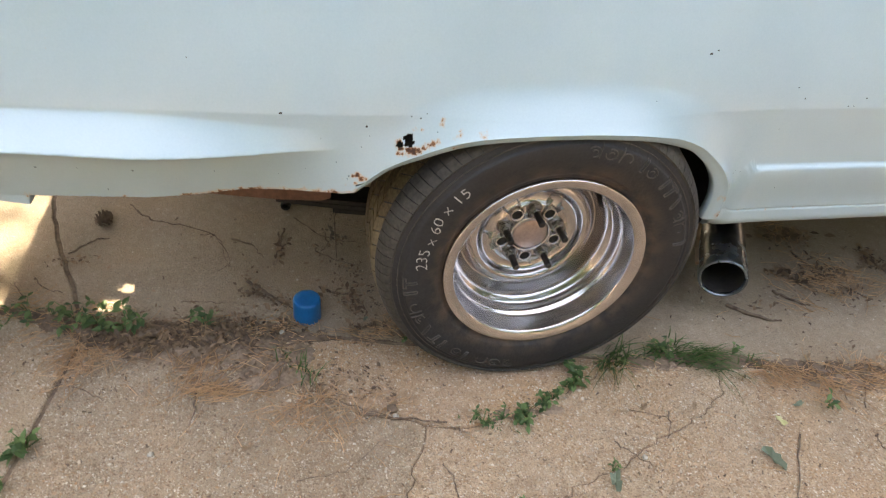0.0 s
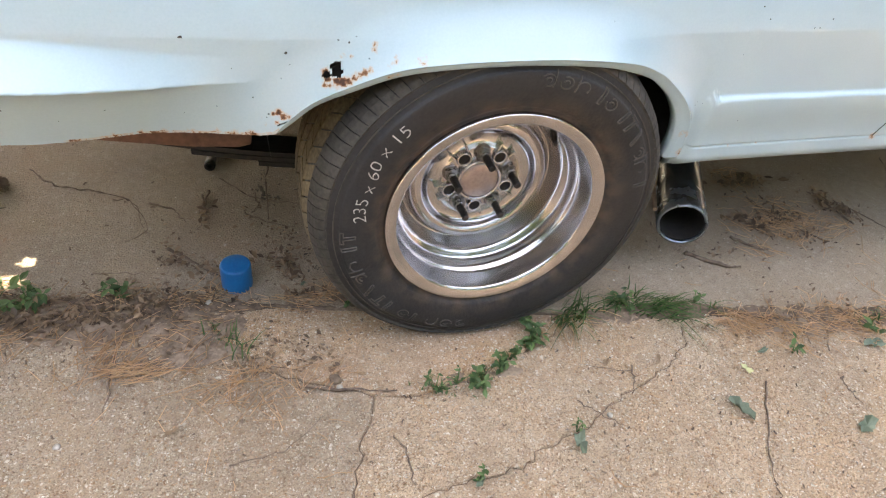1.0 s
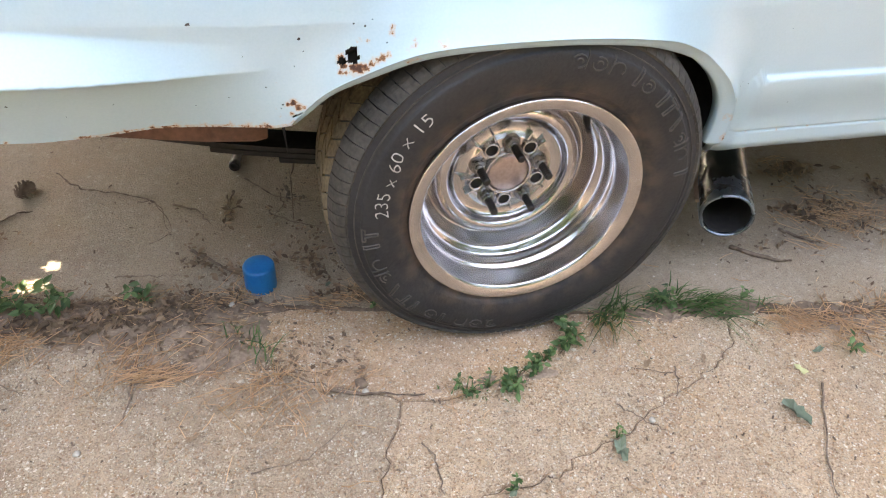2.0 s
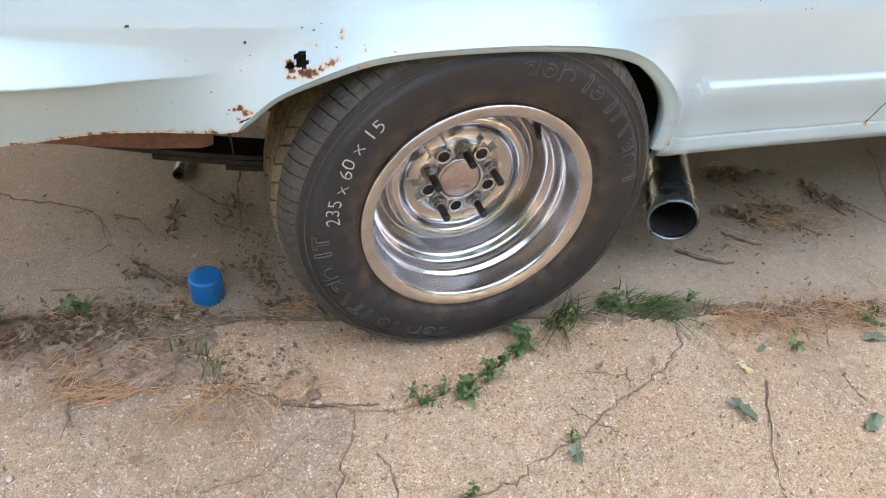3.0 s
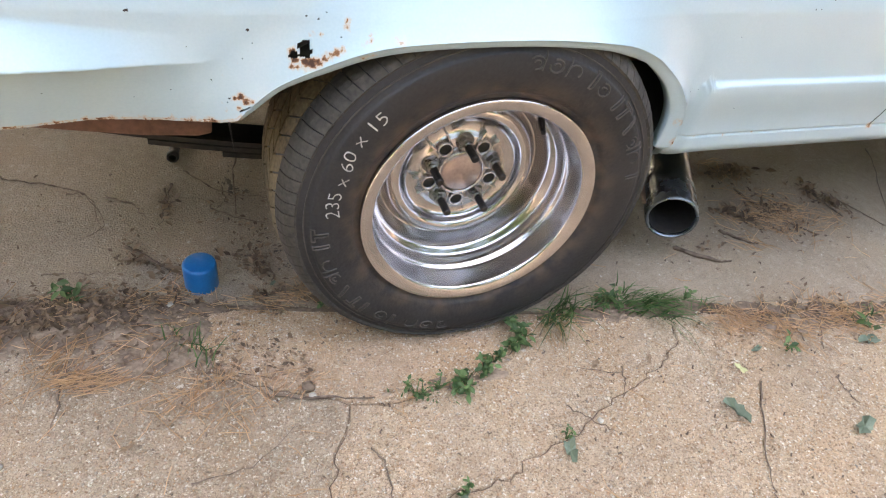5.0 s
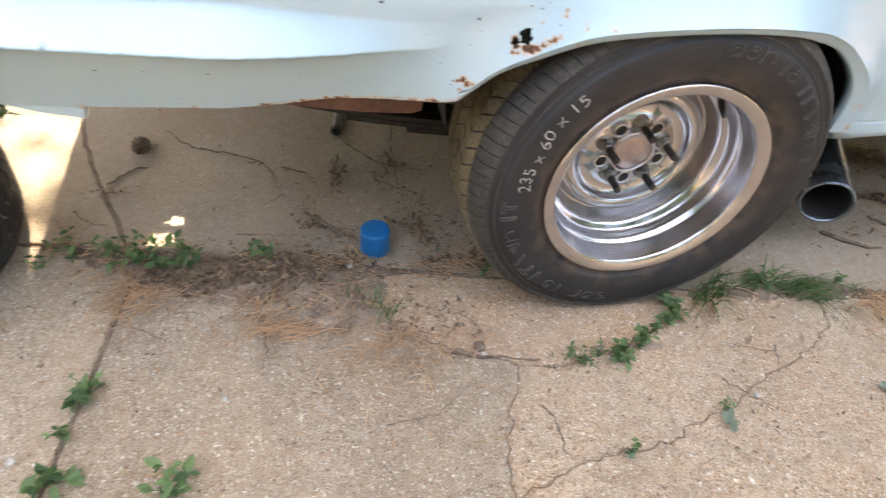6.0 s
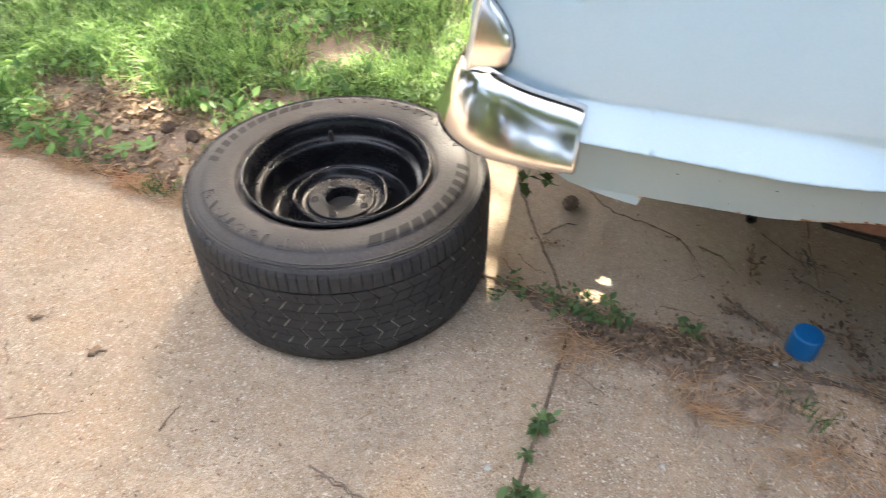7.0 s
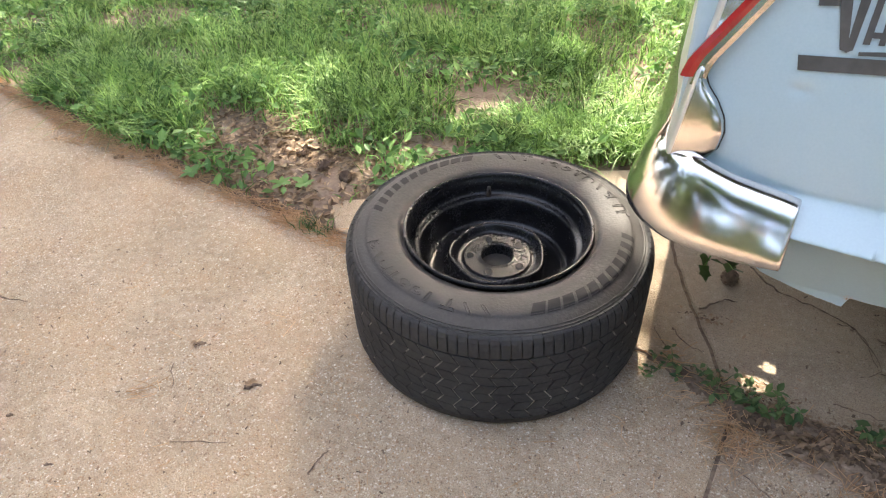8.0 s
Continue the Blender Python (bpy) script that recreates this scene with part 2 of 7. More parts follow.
GAP_SHADE_AND_CHIPS = material("dark gap shade and paint chips", (0.02, 0.018, 0.016), (0.05, 0.045, 0.04), size=30, rough=0.9, bump=0.1)
CONCRETE_NEAR = concrete_material("gravelly concrete", (0.345, 0.243, 0.158), (0.565, 0.427, 0.293), (0.52, 0.35, 0.21), 0.9)
CONCRETE_DRIVE = concrete_material("grey-tan gravel concrete", (0.325, 0.245, 0.165), (0.555, 0.44, 0.315), (0.485, 0.355, 0.23), 0.9)
CONCRETE_WORN = concrete_material("worn gravel concrete", (0.37, 0.245, 0.15), (0.58, 0.42, 0.285), (0.56, 0.35, 0.185), 1.0)
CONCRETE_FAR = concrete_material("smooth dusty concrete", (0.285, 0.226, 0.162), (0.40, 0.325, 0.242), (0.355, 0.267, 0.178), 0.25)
CONCRETE_GREY = concrete_material("grey-stained gravel concrete", (0.245, 0.182, 0.122), (0.45, 0.352, 0.25), (0.395, 0.28, 0.178), 0.85)
SOIL = material("brown crumbly soil", (0.075, 0.05, 0.034), (0.25, 0.18, 0.125), size=16, rough=0.95, bump=0.9, fine=120)
LITTER_SOIL = material("bare brown earth", (0.09, 0.063, 0.045), (0.27, 0.2, 0.145), size=7, rough=0.95, bump=0.9, fine=80)
FILM = material("brown soil film", (0.14, 0.098, 0.068), (0.35, 0.26, 0.185), size=22, rough=0.95, bump=0.7, fine=120)
TYRE_SHADE = material("painted shade by the tyre", (0.075, 0.06, 0.046), (0.165, 0.13, 0.098), size=18, rough=0.85, bump=0.6, fine=120)
NEEDLES = leaf_material("dry pine needles", (0.38, 0.215, 0.10), (0.70, 0.46, 0.265))
GRASS = leaf_material("grass blades", (0.034, 0.10, 0.018), (0.35, 0.56, 0.165))
TUFT = leaf_material("joint grass", (0.025, 0.07, 0.02), (0.12, 0.2, 0.06))
WEED = leaf_material("weed leaves", (0.04, 0.12, 0.025), (0.22, 0.40, 0.11))
JOINT_WEED = leaf_material("joint weed leaves", (0.035, 0.08, 0.024), (0.155, 0.245, 0.085))
DEAD_LEAF = leaf_material("dead leaves", (0.12, 0.07, 0.04), (0.42, 0.30, 0.19))
BROWN_LITTER = leaf_material("dark leaf bits", (0.10, 0.065, 0.042), (0.36, 0.245, 0.155))
CANOPY = leaf_material("tree leaves", (0.018, 0.035, 0.009), (0.055, 0.09, 0.022))
BARK = material("brown bark", (0.085, 0.055, 0.038), (0.22, 0.155, 0.105), size=18, rough=0.95, bump=0.9, fine=70)
TWIG = material("grey-brown twig", (0.08, 0.052, 0.036), (0.25, 0.185, 0.135), size=40, rough=0.9, bump=0.4)
GRIT = leaf_material("pale grit", (0.12, 0.09, 0.065), (0.62, 0.55, 0.45))


# ---- mesh helpers ----
def mesh_object(name, verts, faces, mat, parent=None, label="", smooth=False):
    me = bpy.data.meshes.new(name)
    me.from_pydata([tuple(v) for v in verts], [], [tuple(f) for f in faces])
    me.materials.append(mat)
    me.update()
    if smooth:
        me.shade_smooth()
    ob = new(name, me)
    if parent:
        ob.parent = parent
    if label:
        ob["label"] = label
    return ob


def part(name, bm, mat, parent=None, label="", smooth=False, bevel=0.0):
    """One bmesh as one mesh object, under a thing or a part."""
    me = bpy.data.meshes.new(name)
    bm.normal_update()
    bm.to_mesh(me)
    bm.free()
    me.materials.append(mat)
    if smooth:
        me.shade_smooth()
    ob = new(name, me)
    if parent:
        ob.parent = parent
    if label:
        ob["label"] = label
    if bevel:
        mod = ob.modifiers.new("bevel", "BEVEL")
        mod.width, mod.segments, mod.limit_method = bevel, 2, "ANGLE"
    return ob


def thing(name, label, category, at=(0, 0, 0), kind="", group="", turn=0.0):
    ob = new(name)
    ob.location, ob.rotation_euler = at, (0, 0, turn)
    return tagged(ob, label, category, group, kind)


def box(bm, x0, x1, y0, y1, z0, z1, m=None):
    made = bmesh.ops.create_cube(bm, size=1.0, matrix=(m or Matrix()) @ Matrix.Translation(((x0 + x1) / 2, (y0 + y1) / 2, (z0 + z1) / 2)) @ Matrix.Diagonal((x1 - x0, y1 - y0, z1 - z0, 1)))
    return made["verts"]


def lathe(profile, n=96, closed=False, squash=None):
    """Turns a profile of (radius, y) round the y axis."""
    bm = bmesh.new()
    rings = []
    for r, y in profile:
        ring = []
        for i in range(n):
            a = 2 * math.pi * i / n
            co = Vector((r * math.cos(a), y, r * math.sin(a)))
            ring.append(bm.verts.new(squash(co) if squash else co))
        rings.append(ring)
    pairs = list(zip(rings, rings[1:])) + ([(rings[-1], rings[0])] if closed else [])
    for a, b in pairs:
        for i in range(n):
            bm.faces.new((a[i], a[(i + 1) % n], b[(i + 1) % n], b[i]))
    return bm


def smooth_profile(points, steps=4):
    """Rounds a polyline of pairs by a Catmull-Rom curve."""
    out = []
    for i in range(len(points) - 1):
        p = [Vector(points[max(0, min(len(points) - 1, j))]) for j in (i - 1, i, i + 1, i + 2)]
        for s in range(steps):
            t = s / steps
            out.append(tuple(0.5 * ((2 * p[1]) + (p[2] - p[0]) * t + (2 * p[0] - 5 * p[1] + 4 * p[2] - p[3]) * t * t + (3 * p[1] - p[0] - 3 * p[2] + p[3]) * t ** 3)))
    return out + [tuple(points[-1])]


def tube(bm, points, radii, n=8, cap=True):
    """A round tube through points."""
    rings = []
    pts = [Vector(p) for p in points]
    side = None
    for i, p in enumerate(pts):
        way = (pts[min(i + 1, len(pts) - 1)] - pts[max(i - 1, 0)]).normalized()
        if side is None:
            side = way.orthogonal().normalized()
        side = (side - way * side.dot(way)).normalized()
        up = way.cross(side)
        r = radii[i] if isinstance(radii, (list, tuple)) else radii
        rings.append([bm.verts.new(p + r * (math.cos(2 * math.pi * k / n) * side + math.sin(2 * math.pi * k / n) * up)) for k in range(n)])
    for a, b in zip(rings, rings[1:]):
        for k in range(n):
            bm.faces.new((a[k], a[(k + 1) % n], b[(k + 1) % n], b[k]))
    if cap:
        bm.faces.new(rings[0][::-1])
        bm.faces.new(rings[-1])


def step01(a, b, v):
    v = min(1.0, max(0.0, (v - a) / (b - a)))
    return v * v * (3 - 2 * v)


def along(table, v):
    return float(np.interp(v, [p[0] for p in table], [p[1] for p in table]))


# ---- the ground: one sheet to the horizon, slabs of the driveway on it ----
ground = mesh_object("ground", [(-400, -400, -0.035), (400, -400, -0.035), (400, 400, -0.035), (-400, 400, -0.035)], [(0, 1, 2, 3)], LITTER_SOIL)
tagged(ground, "bare brown earth under lawn and driveway", "ground", kind="structure")

rng = random.Random(7)


def jagged(points, rough=0.004, step=0.02, seed=1):
    """A polyline broken into short uneven steps, as concrete cracks."""
    r = random.Random(seed)
    out = []
    for a, b in zip(points, points[1:]):
        a, b = Vector(a), Vector(b)
        n = max(1, int((b - a).length / step))
        for i in range(n):
            p = a.lerp(b, i / n)
            if 0 < i:
                p += Vector((r.uniform(-rough, rough), r.uniform(-rough, rough)))
            out.append(tuple(p))
    return out + [tuple(points[-1])]


def slab(name, outline, mat, parent, gap=0.0011, top=0.0, thick=0.1, label=""):
    """A slab with the given outline (anticlockwise), drawn in by half the joint, with a worn edge."""
    pts = [Vector(p) for p in outline]
    clean = [p for i, p in enumerate(pts) if (p - pts[i - 1]).length > 0.002]
    n = len(clean)
    if sum(clean[i - 1].x * clean[i].y - clean[i].x * clean[i - 1].y for i in range(n)) < 0:
        clean = clean[::-1]
    inner = []
    for i, p in enumerate(clean):
        a, b = (p - clean[i - 1]).normalized(), (clean[(i + 1) % n] - p).normalized()
        normal = Vector((-(a + b).y, (a + b).x))
        inner.append((p, normal.normalized() if normal.length > 1e-6 else Vector((-a.y, a.x))))
    bm = bmesh.new()
    rings = []
    for off, z in ((gap, -thick), (gap, top - 0.003), (gap + 0.0022, top)):
        rings.append([bm.verts.new((*(p + nn * off), z)) for p, nn in inner])
    for a, b in zip(rings, rings[1:]):
        for i in range(n):
            bm.faces.new((a[i], a[(i + 1) % n], b[(i + 1) % n], b[i]))
    face = bm.faces.new(rings[-1])
    face.normal_update()
    bmesh.ops.triangulate(bm, faces=[face], ngon_method="EAR_CLIP")
    return part(name, bm, mat, parent, label)


driveway = thing("driveway", "cracked tan gravelly concrete driveway slabs with dirt joints", "driveway", kind="structure")
SEAM_LINE = [(-2.08, 0.49), (-1.6, 0.40), (-1.11, 0.305), (-0.97, 0.245), (-0.79, 0.222), (-0.62, 0.196), (-0.41, 0.153), (-0.25, 0.115), (0.0, 0.065), (0.22, 0.018), (0.5, -0.005), (0.67, -0.048), (0.9, -0.095), (1.2, -0.14), (1.8, -0.25), (4.0, -0.66)]
CRACK_A = jagged([(-0.56, 0.183), (-0.522, 0.102), (-0.429, -0.02), (-0.336, -0.066), (-0.295, -0.09), (-0.235, -0.118)], 0.006, seed=3)
CRACK_A2 = jagged([(-0.235, -0.118), (-0.196, -0.125), (-0.123, -0.128), (-0.03, -0.11), (0.05, -0.079), (0.151, -0.041), (0.24, 0.014)], 0.006, seed=4)
CRACK_B = jagged([(-0.235, -0.118), (-0.24, -0.14), (-0.252, -0.176), (-0.277, -0.209), (-0.276, -0.236), (-0.296, -0.262), (-0.304, -0.3), (-0.31, -0.37)], 0.005, 0.013, seed=5)
CRACK_C = jagged([(0.5, -0.005), (0.464, -0.107), (0.372, -0.165), (0.28, -0.201), (0.192, -0.239), (0.131, -0.268), (0.045, -0.288), (0.004, -0.311), (-0.041, -0.321), (-0.14, -0.323), (-0.31, -0.37)], 0.007, 0.015, seed=6)
CRACK_D = jagged([(-0.31, -0.37), (-0.36, -0.7), (-0.33, -1.3), (-0.5, -3.2)], 0.012, 0.04, seed=8)
CUT = [(-1.6, -3.4), (-1.12, -0.72), (-1.04, -0.28), (-1.0, -0.07), (-0.963, 0.158), (-0.955, 0.243)]


def seam(x0, x1):
    """The long joint between two places along it."""
    ys = lambda x: along(SEAM_LINE, x)
    inside = [p for p in SEAM_LINE if x0 < p[0] < x1]
    return jagged([(x0, ys(x0)), *inside, (x1, ys(x1))], 0.004, 0.03, seed=9)


lens_top = seam(-0.56, 0.24)
slab("slab", CRACK_A + CRACK_A2[1:] + lens_top[::-1][1:-1], CONCRETE_WORN, driveway)
slab("slab", CRACK_B[::-1] + CRACK_A2[1:] + seam(0.24, 0.5)[1:] + CRACK_C[1:-1], CONCRETE_NEAR, driveway, top=-0.001)
slab("slab", CUT + seam(-0.955, -0.56)[1:] + CRACK_A[1:] + CRACK_B[1:] + CRACK_D[1:], CONCRETE_GREY, driveway, top=-0.002)
slab("slab", (CRACK_D[::-1] + CRACK_C[::-1][1:] + seam(0.5, 4.0)[1:] + [(4.0, -3.2)])[::-1], CONCRETE_NEAR, driveway, top=-0.001)
LAWN_EDGE = [(-12.0, 2.9), (-5.0, 1.2), (-3.98, 0.93), (-3.46, 0.785), (-3.1, 0.68), (-2.8, 0.63), (-2.5, 0.55), (-2.26, 0.5), (-2.1, 0.47)]
slab("slab", [(-12.0, -3.4), (-1.6, -3.4)] + CUT[1:] + seam(-2.08, -0.955)[::-1][1:] + LAWN_EDGE[::-1][1:], CONCRETE_DRIVE, driveway, gap=0.0065)
# slabs under the car, divided by a joint that runs back
BACK_CUT = jagged([(-0.955, 0.243), (-0.986, 0.291), (-1.005, 0.349), (-1.081, 0.543), (-1.126, 0.667), (-1.148, 0.778), (-1.25, 1.12)], 0.003, 0.03, seed=11)
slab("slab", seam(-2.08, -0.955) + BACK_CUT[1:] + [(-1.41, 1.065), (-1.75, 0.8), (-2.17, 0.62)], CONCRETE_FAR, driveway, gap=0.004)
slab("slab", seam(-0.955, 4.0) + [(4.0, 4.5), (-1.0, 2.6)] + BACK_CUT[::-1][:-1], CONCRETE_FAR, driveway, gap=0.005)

fill = mesh_object("joint_fill", [(-12, -3.4, -0.0055), (4.0, -3.4, -0.0055), (4.0, 1.2, -0.0055), (-1.3, 1.1, -0.0055), (-2.15, 0.5, -0.0055), (-12, 2.9, -0.0055)], [(0, 1, 2, 3, 4, 5)], SOIL)
tagged(fill, "dark soil filling the cracks and joints", "soil", kind="structure")

# ---- the car ----
car = thing("car", "pale blue old pickup with rusted wheel arch and chrome rear bumper", "car")
ARCH = [(-0.378, 0.497, 0.016), (-0.360, 0.518, 0.012), (-0.325, 0.550, 0.006), (-0.273, 0.578, -0.002), (-0.202, 0.607, -0.012), (-0.120, 0.619, -0.018), (0.001, 0.6235, -0.02), (0.089, 0.6205, -0.018), (0.150, 0.613, -0.012), (0.198, 0.6025, -0.002), (0.243, 0.584, 0.006), (0.273, 0.566, 0.01), (0.320, 0.526, 0.012), (0.350, 0.482, 0.016), (0.358, 0.44, 0.02), (0.359, 0.40, 0.024)]
ARCH_LOW = [(-0.373, 0.493), (-0.352, 0.512), (-0.316, 0.543), (-0.266, 0.567), (-0.198, 0.594), (-0.118, 0.6065), (0.001, 0.611), (0.088, 0.607), (0.146, 0.599), (0.186, 0.587), (0.223, 0.574), (0.249, 0.561), (0.290, 0.528), (0.319, 0.487), (0.330, 0.445), (0.330, 0.398)]
LOW_FINE = smooth_profile(ARCH_LOW, 18)
ARCH_FINE = smooth_profile(ARCH, 18)
ARCH_XZ = np.array([(p[0], p[2 - 1]) for p in ARCH_FINE])
ARCH_Y = np.array([p[2] for p in ARCH_FINE])
ARCH_A, ARCH_V = ARCH_XZ[:-1], ARCH_XZ[1:] - ARCH_XZ[:-1]
ARCH_L = (ARCH_V ** 2).sum(1)
REAR_EDGE = [(-1.19, 0.60), (-1.13, 0.57), (-1.085, 0.545), (-1.06, 0.53), (-1.05, 0.516), (-1.022, 0.487), (-0.985, 0.474), (-0.952, 0.466), (-0.902, 0.459), (-0.897, 0.478), (-0.7, 0.479), (-0.5, 0.486), (-0.4, 0.491)]
ROCKER_EDGE = [(0.361, 0.382), (0.364, 0.36), (0.377, 0.350), (0.6, 0.345), (1.0, 0.34), (1.9, 0.332), (3.6, 0.33)]
BODY_TOP = 0.99


def panel_y(x, z):
    """How far the side panel lies from the wheel's plane."""
    rear = 0.055 * max(0.0, (-0.36 - x) / 0.67) ** 1.3
    y = 0.022 + rear + 0.018 * step01(0.1, 0.5, x)
    y += 0.30 * max(0.0, z - 0.64) ** 1.12
    # swelling behind the wheel, fading out towards it
    k = step01(-0.37, -0.74, x)
    top = 0.612 + 0.02 * step01(-0.42, -0.75, x)
    fold = 0.594 - 0.016 * min(1.0, max(0.0, (x + 1.05) / 0.5))
    over = min(1.0, max(0.0, (top + 0.004 - z) / (top + 0.004 - fold)))
    under = min(1.0, max(0.0, (fold - z) / (fold - 0.477)))
    y -= k * 0.052 * over ** 1.2 - step01(-0.36, -0.58, x) * 0.054 * under ** 0.7
    # crease and sill ahead of the wheel
    f = step01(0.335, 0.375, x)
    y -= 0.010 * step01(0.375, 0.405, x) * min(1.0, max(0.0, (0.520 - z) / 0.006))
    y += 0.012 * f * step01(0.51, 0.42, z)
    y += 0.0035 * f * math.exp(-((z - 0.409) / 0.0016) ** 2)
    y += 0.045 * f * step01(0.39, 0.335, z) ** 1.5
    # a small dent in the rear quarter
    y += 0.0035 * math.exp(-((x + 1.046) / 0.012) ** 2 - ((z - 0.769) / 0.006) ** 2)
    return y


def body_y(x, z):
    t = np.clip(((x - ARCH_A[:, 0]) * ARCH_V[:, 0] + (z - ARCH_A[:, 1]) * ARCH_V[:, 1]) / ARCH_L, 0, 1)
    d2 = (ARCH_A[:, 0] + t * ARCH_V[:, 0] - x) ** 2 + (ARCH_A[:, 1] + t * ARCH_V[:, 1] - z) ** 2
    i = int(d2.argmin())
    d = math.sqrt(d2[i])
    lip = ARCH_Y[i] + t[i] * (ARCH_Y[i + 1] - ARCH_Y[i])
    wide = 0.02 + 0.052 * (step01(0.50, 0.60, z) if x > 0 else step01(0.42, 0.57, z))
    w = max(0.0, 1 - d / wide) ** 1.9
    base = panel_y(x, z)
    return base + (lip - base) * w


RUST_SPOTS = [(-0.306, 0.578, 0.005, 0.66), (-0.298, 0.579, 0.005, 0.6), (-0.289, 0.584, 0.008, 0.84), (-0.281, 0.584, 0.008, 0.86), (-0.273, 0.587, 0.007, 0.8), (-0.265, 0.591, 0.005, 0.72), (-0.257, 0.596, 0.006, 0.72), (-0.249, 0.600, 0.006, 0.74), (-0.242, 0.604, 0.005, 0.6), (-0.304, 0.594, 0.008, 0.8), (-0.300, 0.586, 0.006, 0.72), (-0.236, 0.629, 0.006, 0.56), (-0.234, 0.637, 0.005, 0.52), (-0.206, 0.617, 0.005, 0.58), (-0.205, 0.623, 0.004, 0.54), (-0.216, 0.611, 0.004, 0.52), (-0.212, 0.596, 0.007, 0.6), (-0.203, 0.599, 0.005, 0.56), (-0.279, 0.617, 0.005, 0.5), (-0.267, 0.619, 0.004, 0.52),
    (-0.371, 0.533, 0.006, 0.8), (-0.364, 0.527, 0.007, 0.84), (-0.357, 0.527, 0.005, 0.74), (-0.379, 0.530, 0.004, 0.7), (-0.386, 0.527, 0.004, 0.7), (-0.390, 0.520, 0.004, 0.7), (-0.388, 0.512, 0.004, 0.7), (-0.384, 0.505, 0.005, 0.74), (-0.381, 0.498, 0.005, 0.72), (-0.389, 0.499, 0.007, 0.62), (-0.375, 0.516, 0.005, 0.6), (-0.395, 0.51, 0.006, 0.5),
    (-0.41, 0.493, 0.010, 0.55), (-0.46, 0.489, 0.008, 0.55), (-0.53, 0.487, 0.008, 0.52), (-0.6, 0.484, 0.008, 0.52), (-0.435, 0.491, 0.009, 0.57), (-0.495, 0.488, 0.008, 0.54), (-0.565, 0.486, 0.008, 0.52), (-0.75, 0.481, 0.006, 0.52), (-0.66, 0.481, 0.006, 0.52), (0.350, 0.452, 0.010, 0.5), (0.361, 0.412, 0.010, 0.66), (0.371, 0.409, 0.008, 0.6), (0.42, 0.409, 0.005, 0.55), (0.55, 0.408, 0.005, 0.5), (0.48, 0.408, 0.005, 0.55), (0.845, 0.409, 0.010, 0.62), (-0.17, 0.619, 0.010, 0.42), (-0.9, 0.478, 0.008, 0.5)]


def side_panel(name, parent, mirror=None):
    """The car's side with its wheel arch, swelling, crease and sill; the wheel arch's edge is rolled in."""
    lower = [(*p, "e") for p in smooth_profile(REAR_EDGE[:8], 5)] + [(*p, "e") for p in jagged(REAR_EDGE[7:], 0.0006, 0.007, seed=2)[1:]]
    lower += [(p[0], p[1], "a") for p in ARCH_FINE] + [(*p, "e") for p in jagged(ROCKER_EDGE[:5], 0.0, 0.008)] + [(*p, "e") for p in jagged(ROCKER_EDGE[4:], 0.0, 0.05)[1:]]
    n_arch = sum(1 for p in lower if p[2] == "a")
    done, bm = 0, bmesh.new()
    value = bm.verts.layers.float.new("rust")
    rows = 220 if mirror is None else 50
    columns = []
    for number, (x, z, where) in enumerate(lower):
        if where == "a":
            top_x = -0.45 + 0.95 * done / (n_arch - 1)
            low = LOW_FINE[done]
            done += 1
        elif x < 0:
            top_x = -1.20 + (x + 1.19) * (0.73 / 0.79)
        else:
            top_x = 0.53 + (x - 0.361) * (1.37 / 1.539)
        if mirror is not None and number % 4 and 0 < number < len(lower) - 1:
            continue
        column = []
        # rolled edge first, then up the panel
        y0 = body_y(x, z)
        lx, lz = (low[0], low[1]) if where == "a" else (x, z - 0.003)
        for off, deep in ((1.0, 0.026), (1.0, 0.0085), (0.93, 0.0065), (0.5, 0.004), (0.06, 0.0012)):
            column.append((x + (lx - x) * off, y0 + deep, z + (lz - z) * off))
        for i in range(rows + 1):
            t = (i / rows) ** 1.55
            px, pz = x + (top_x - x) * t, z + (BODY_TOP - z) * t
            column.append((px, body_y(px, pz), pz))
        columns.append([bm.verts.new((p[0], p[1] if mirror is None else mirror - p[1], p[2])) for p in column])
        if mirror is None:
            for v in columns[-1]:
                best = 0.0
                for sx, sz, size, power in RUST_SPOTS:
                    d = math.hypot(v.co.x - sx, v.co.z - sz)
                    if d < 3 * size:
                        best = max(best, power * math.exp(-(d / size) ** 2))
                if -0.66 < x < -0.37 and v.co.z < z + 0.0045:
                    best = max(best, 0.44 + 0.3 * noise.noise(Vector((x * 45, 0, 0))))
                v[value] = best
    for a, b in zip(columns, columns[1:]):
        for i in range(len(a) - 1):
            bm.faces.new((a[i], b[i], b[i + 1], a[i + 1]))
    if mirror is None:  # rusted through
        gone = []
        for f in bm.faces:
            c = f.calc_center_median()
            wobble = 0.004 * noise.noise(Vector((c.x * 160, c.z * 160, 0)))
            in_hole = math.hypot((c.x + 0.289) / 0.85, c.z - 0.6005) < 0.0105 + wobble or math.hypot(c.x + 0.302, (c.z - 0.592) * 1.3) < 0.006 + wobble
            in_slit = abs(c.z - 0.5185 - 0.5 * (c.x + 0.36)) < 0.0016 + wobble * 0.4 and -0.374 < c.x < -0.356
            if in_hole or in_slit:
                gone.append(f)
        bmesh.ops.delete(bm, geom=gone, context="FACES")
    ob = part(name, bm, PAINT, parent, "pale blue paint, rusted round the wheel arch" if mirror is None else "", smooth=True)
    solid = ob.modifiers.new("sheet", "SOLIDIFY")
    solid.thickness, solid.offset = 0.0012, -1 if mirror is None else 1
    return ob


side_panel("side_panel", car)
CAR_WIDE = 1.78
side_panel("side_panel", car, mirror=CAR_WIDE)


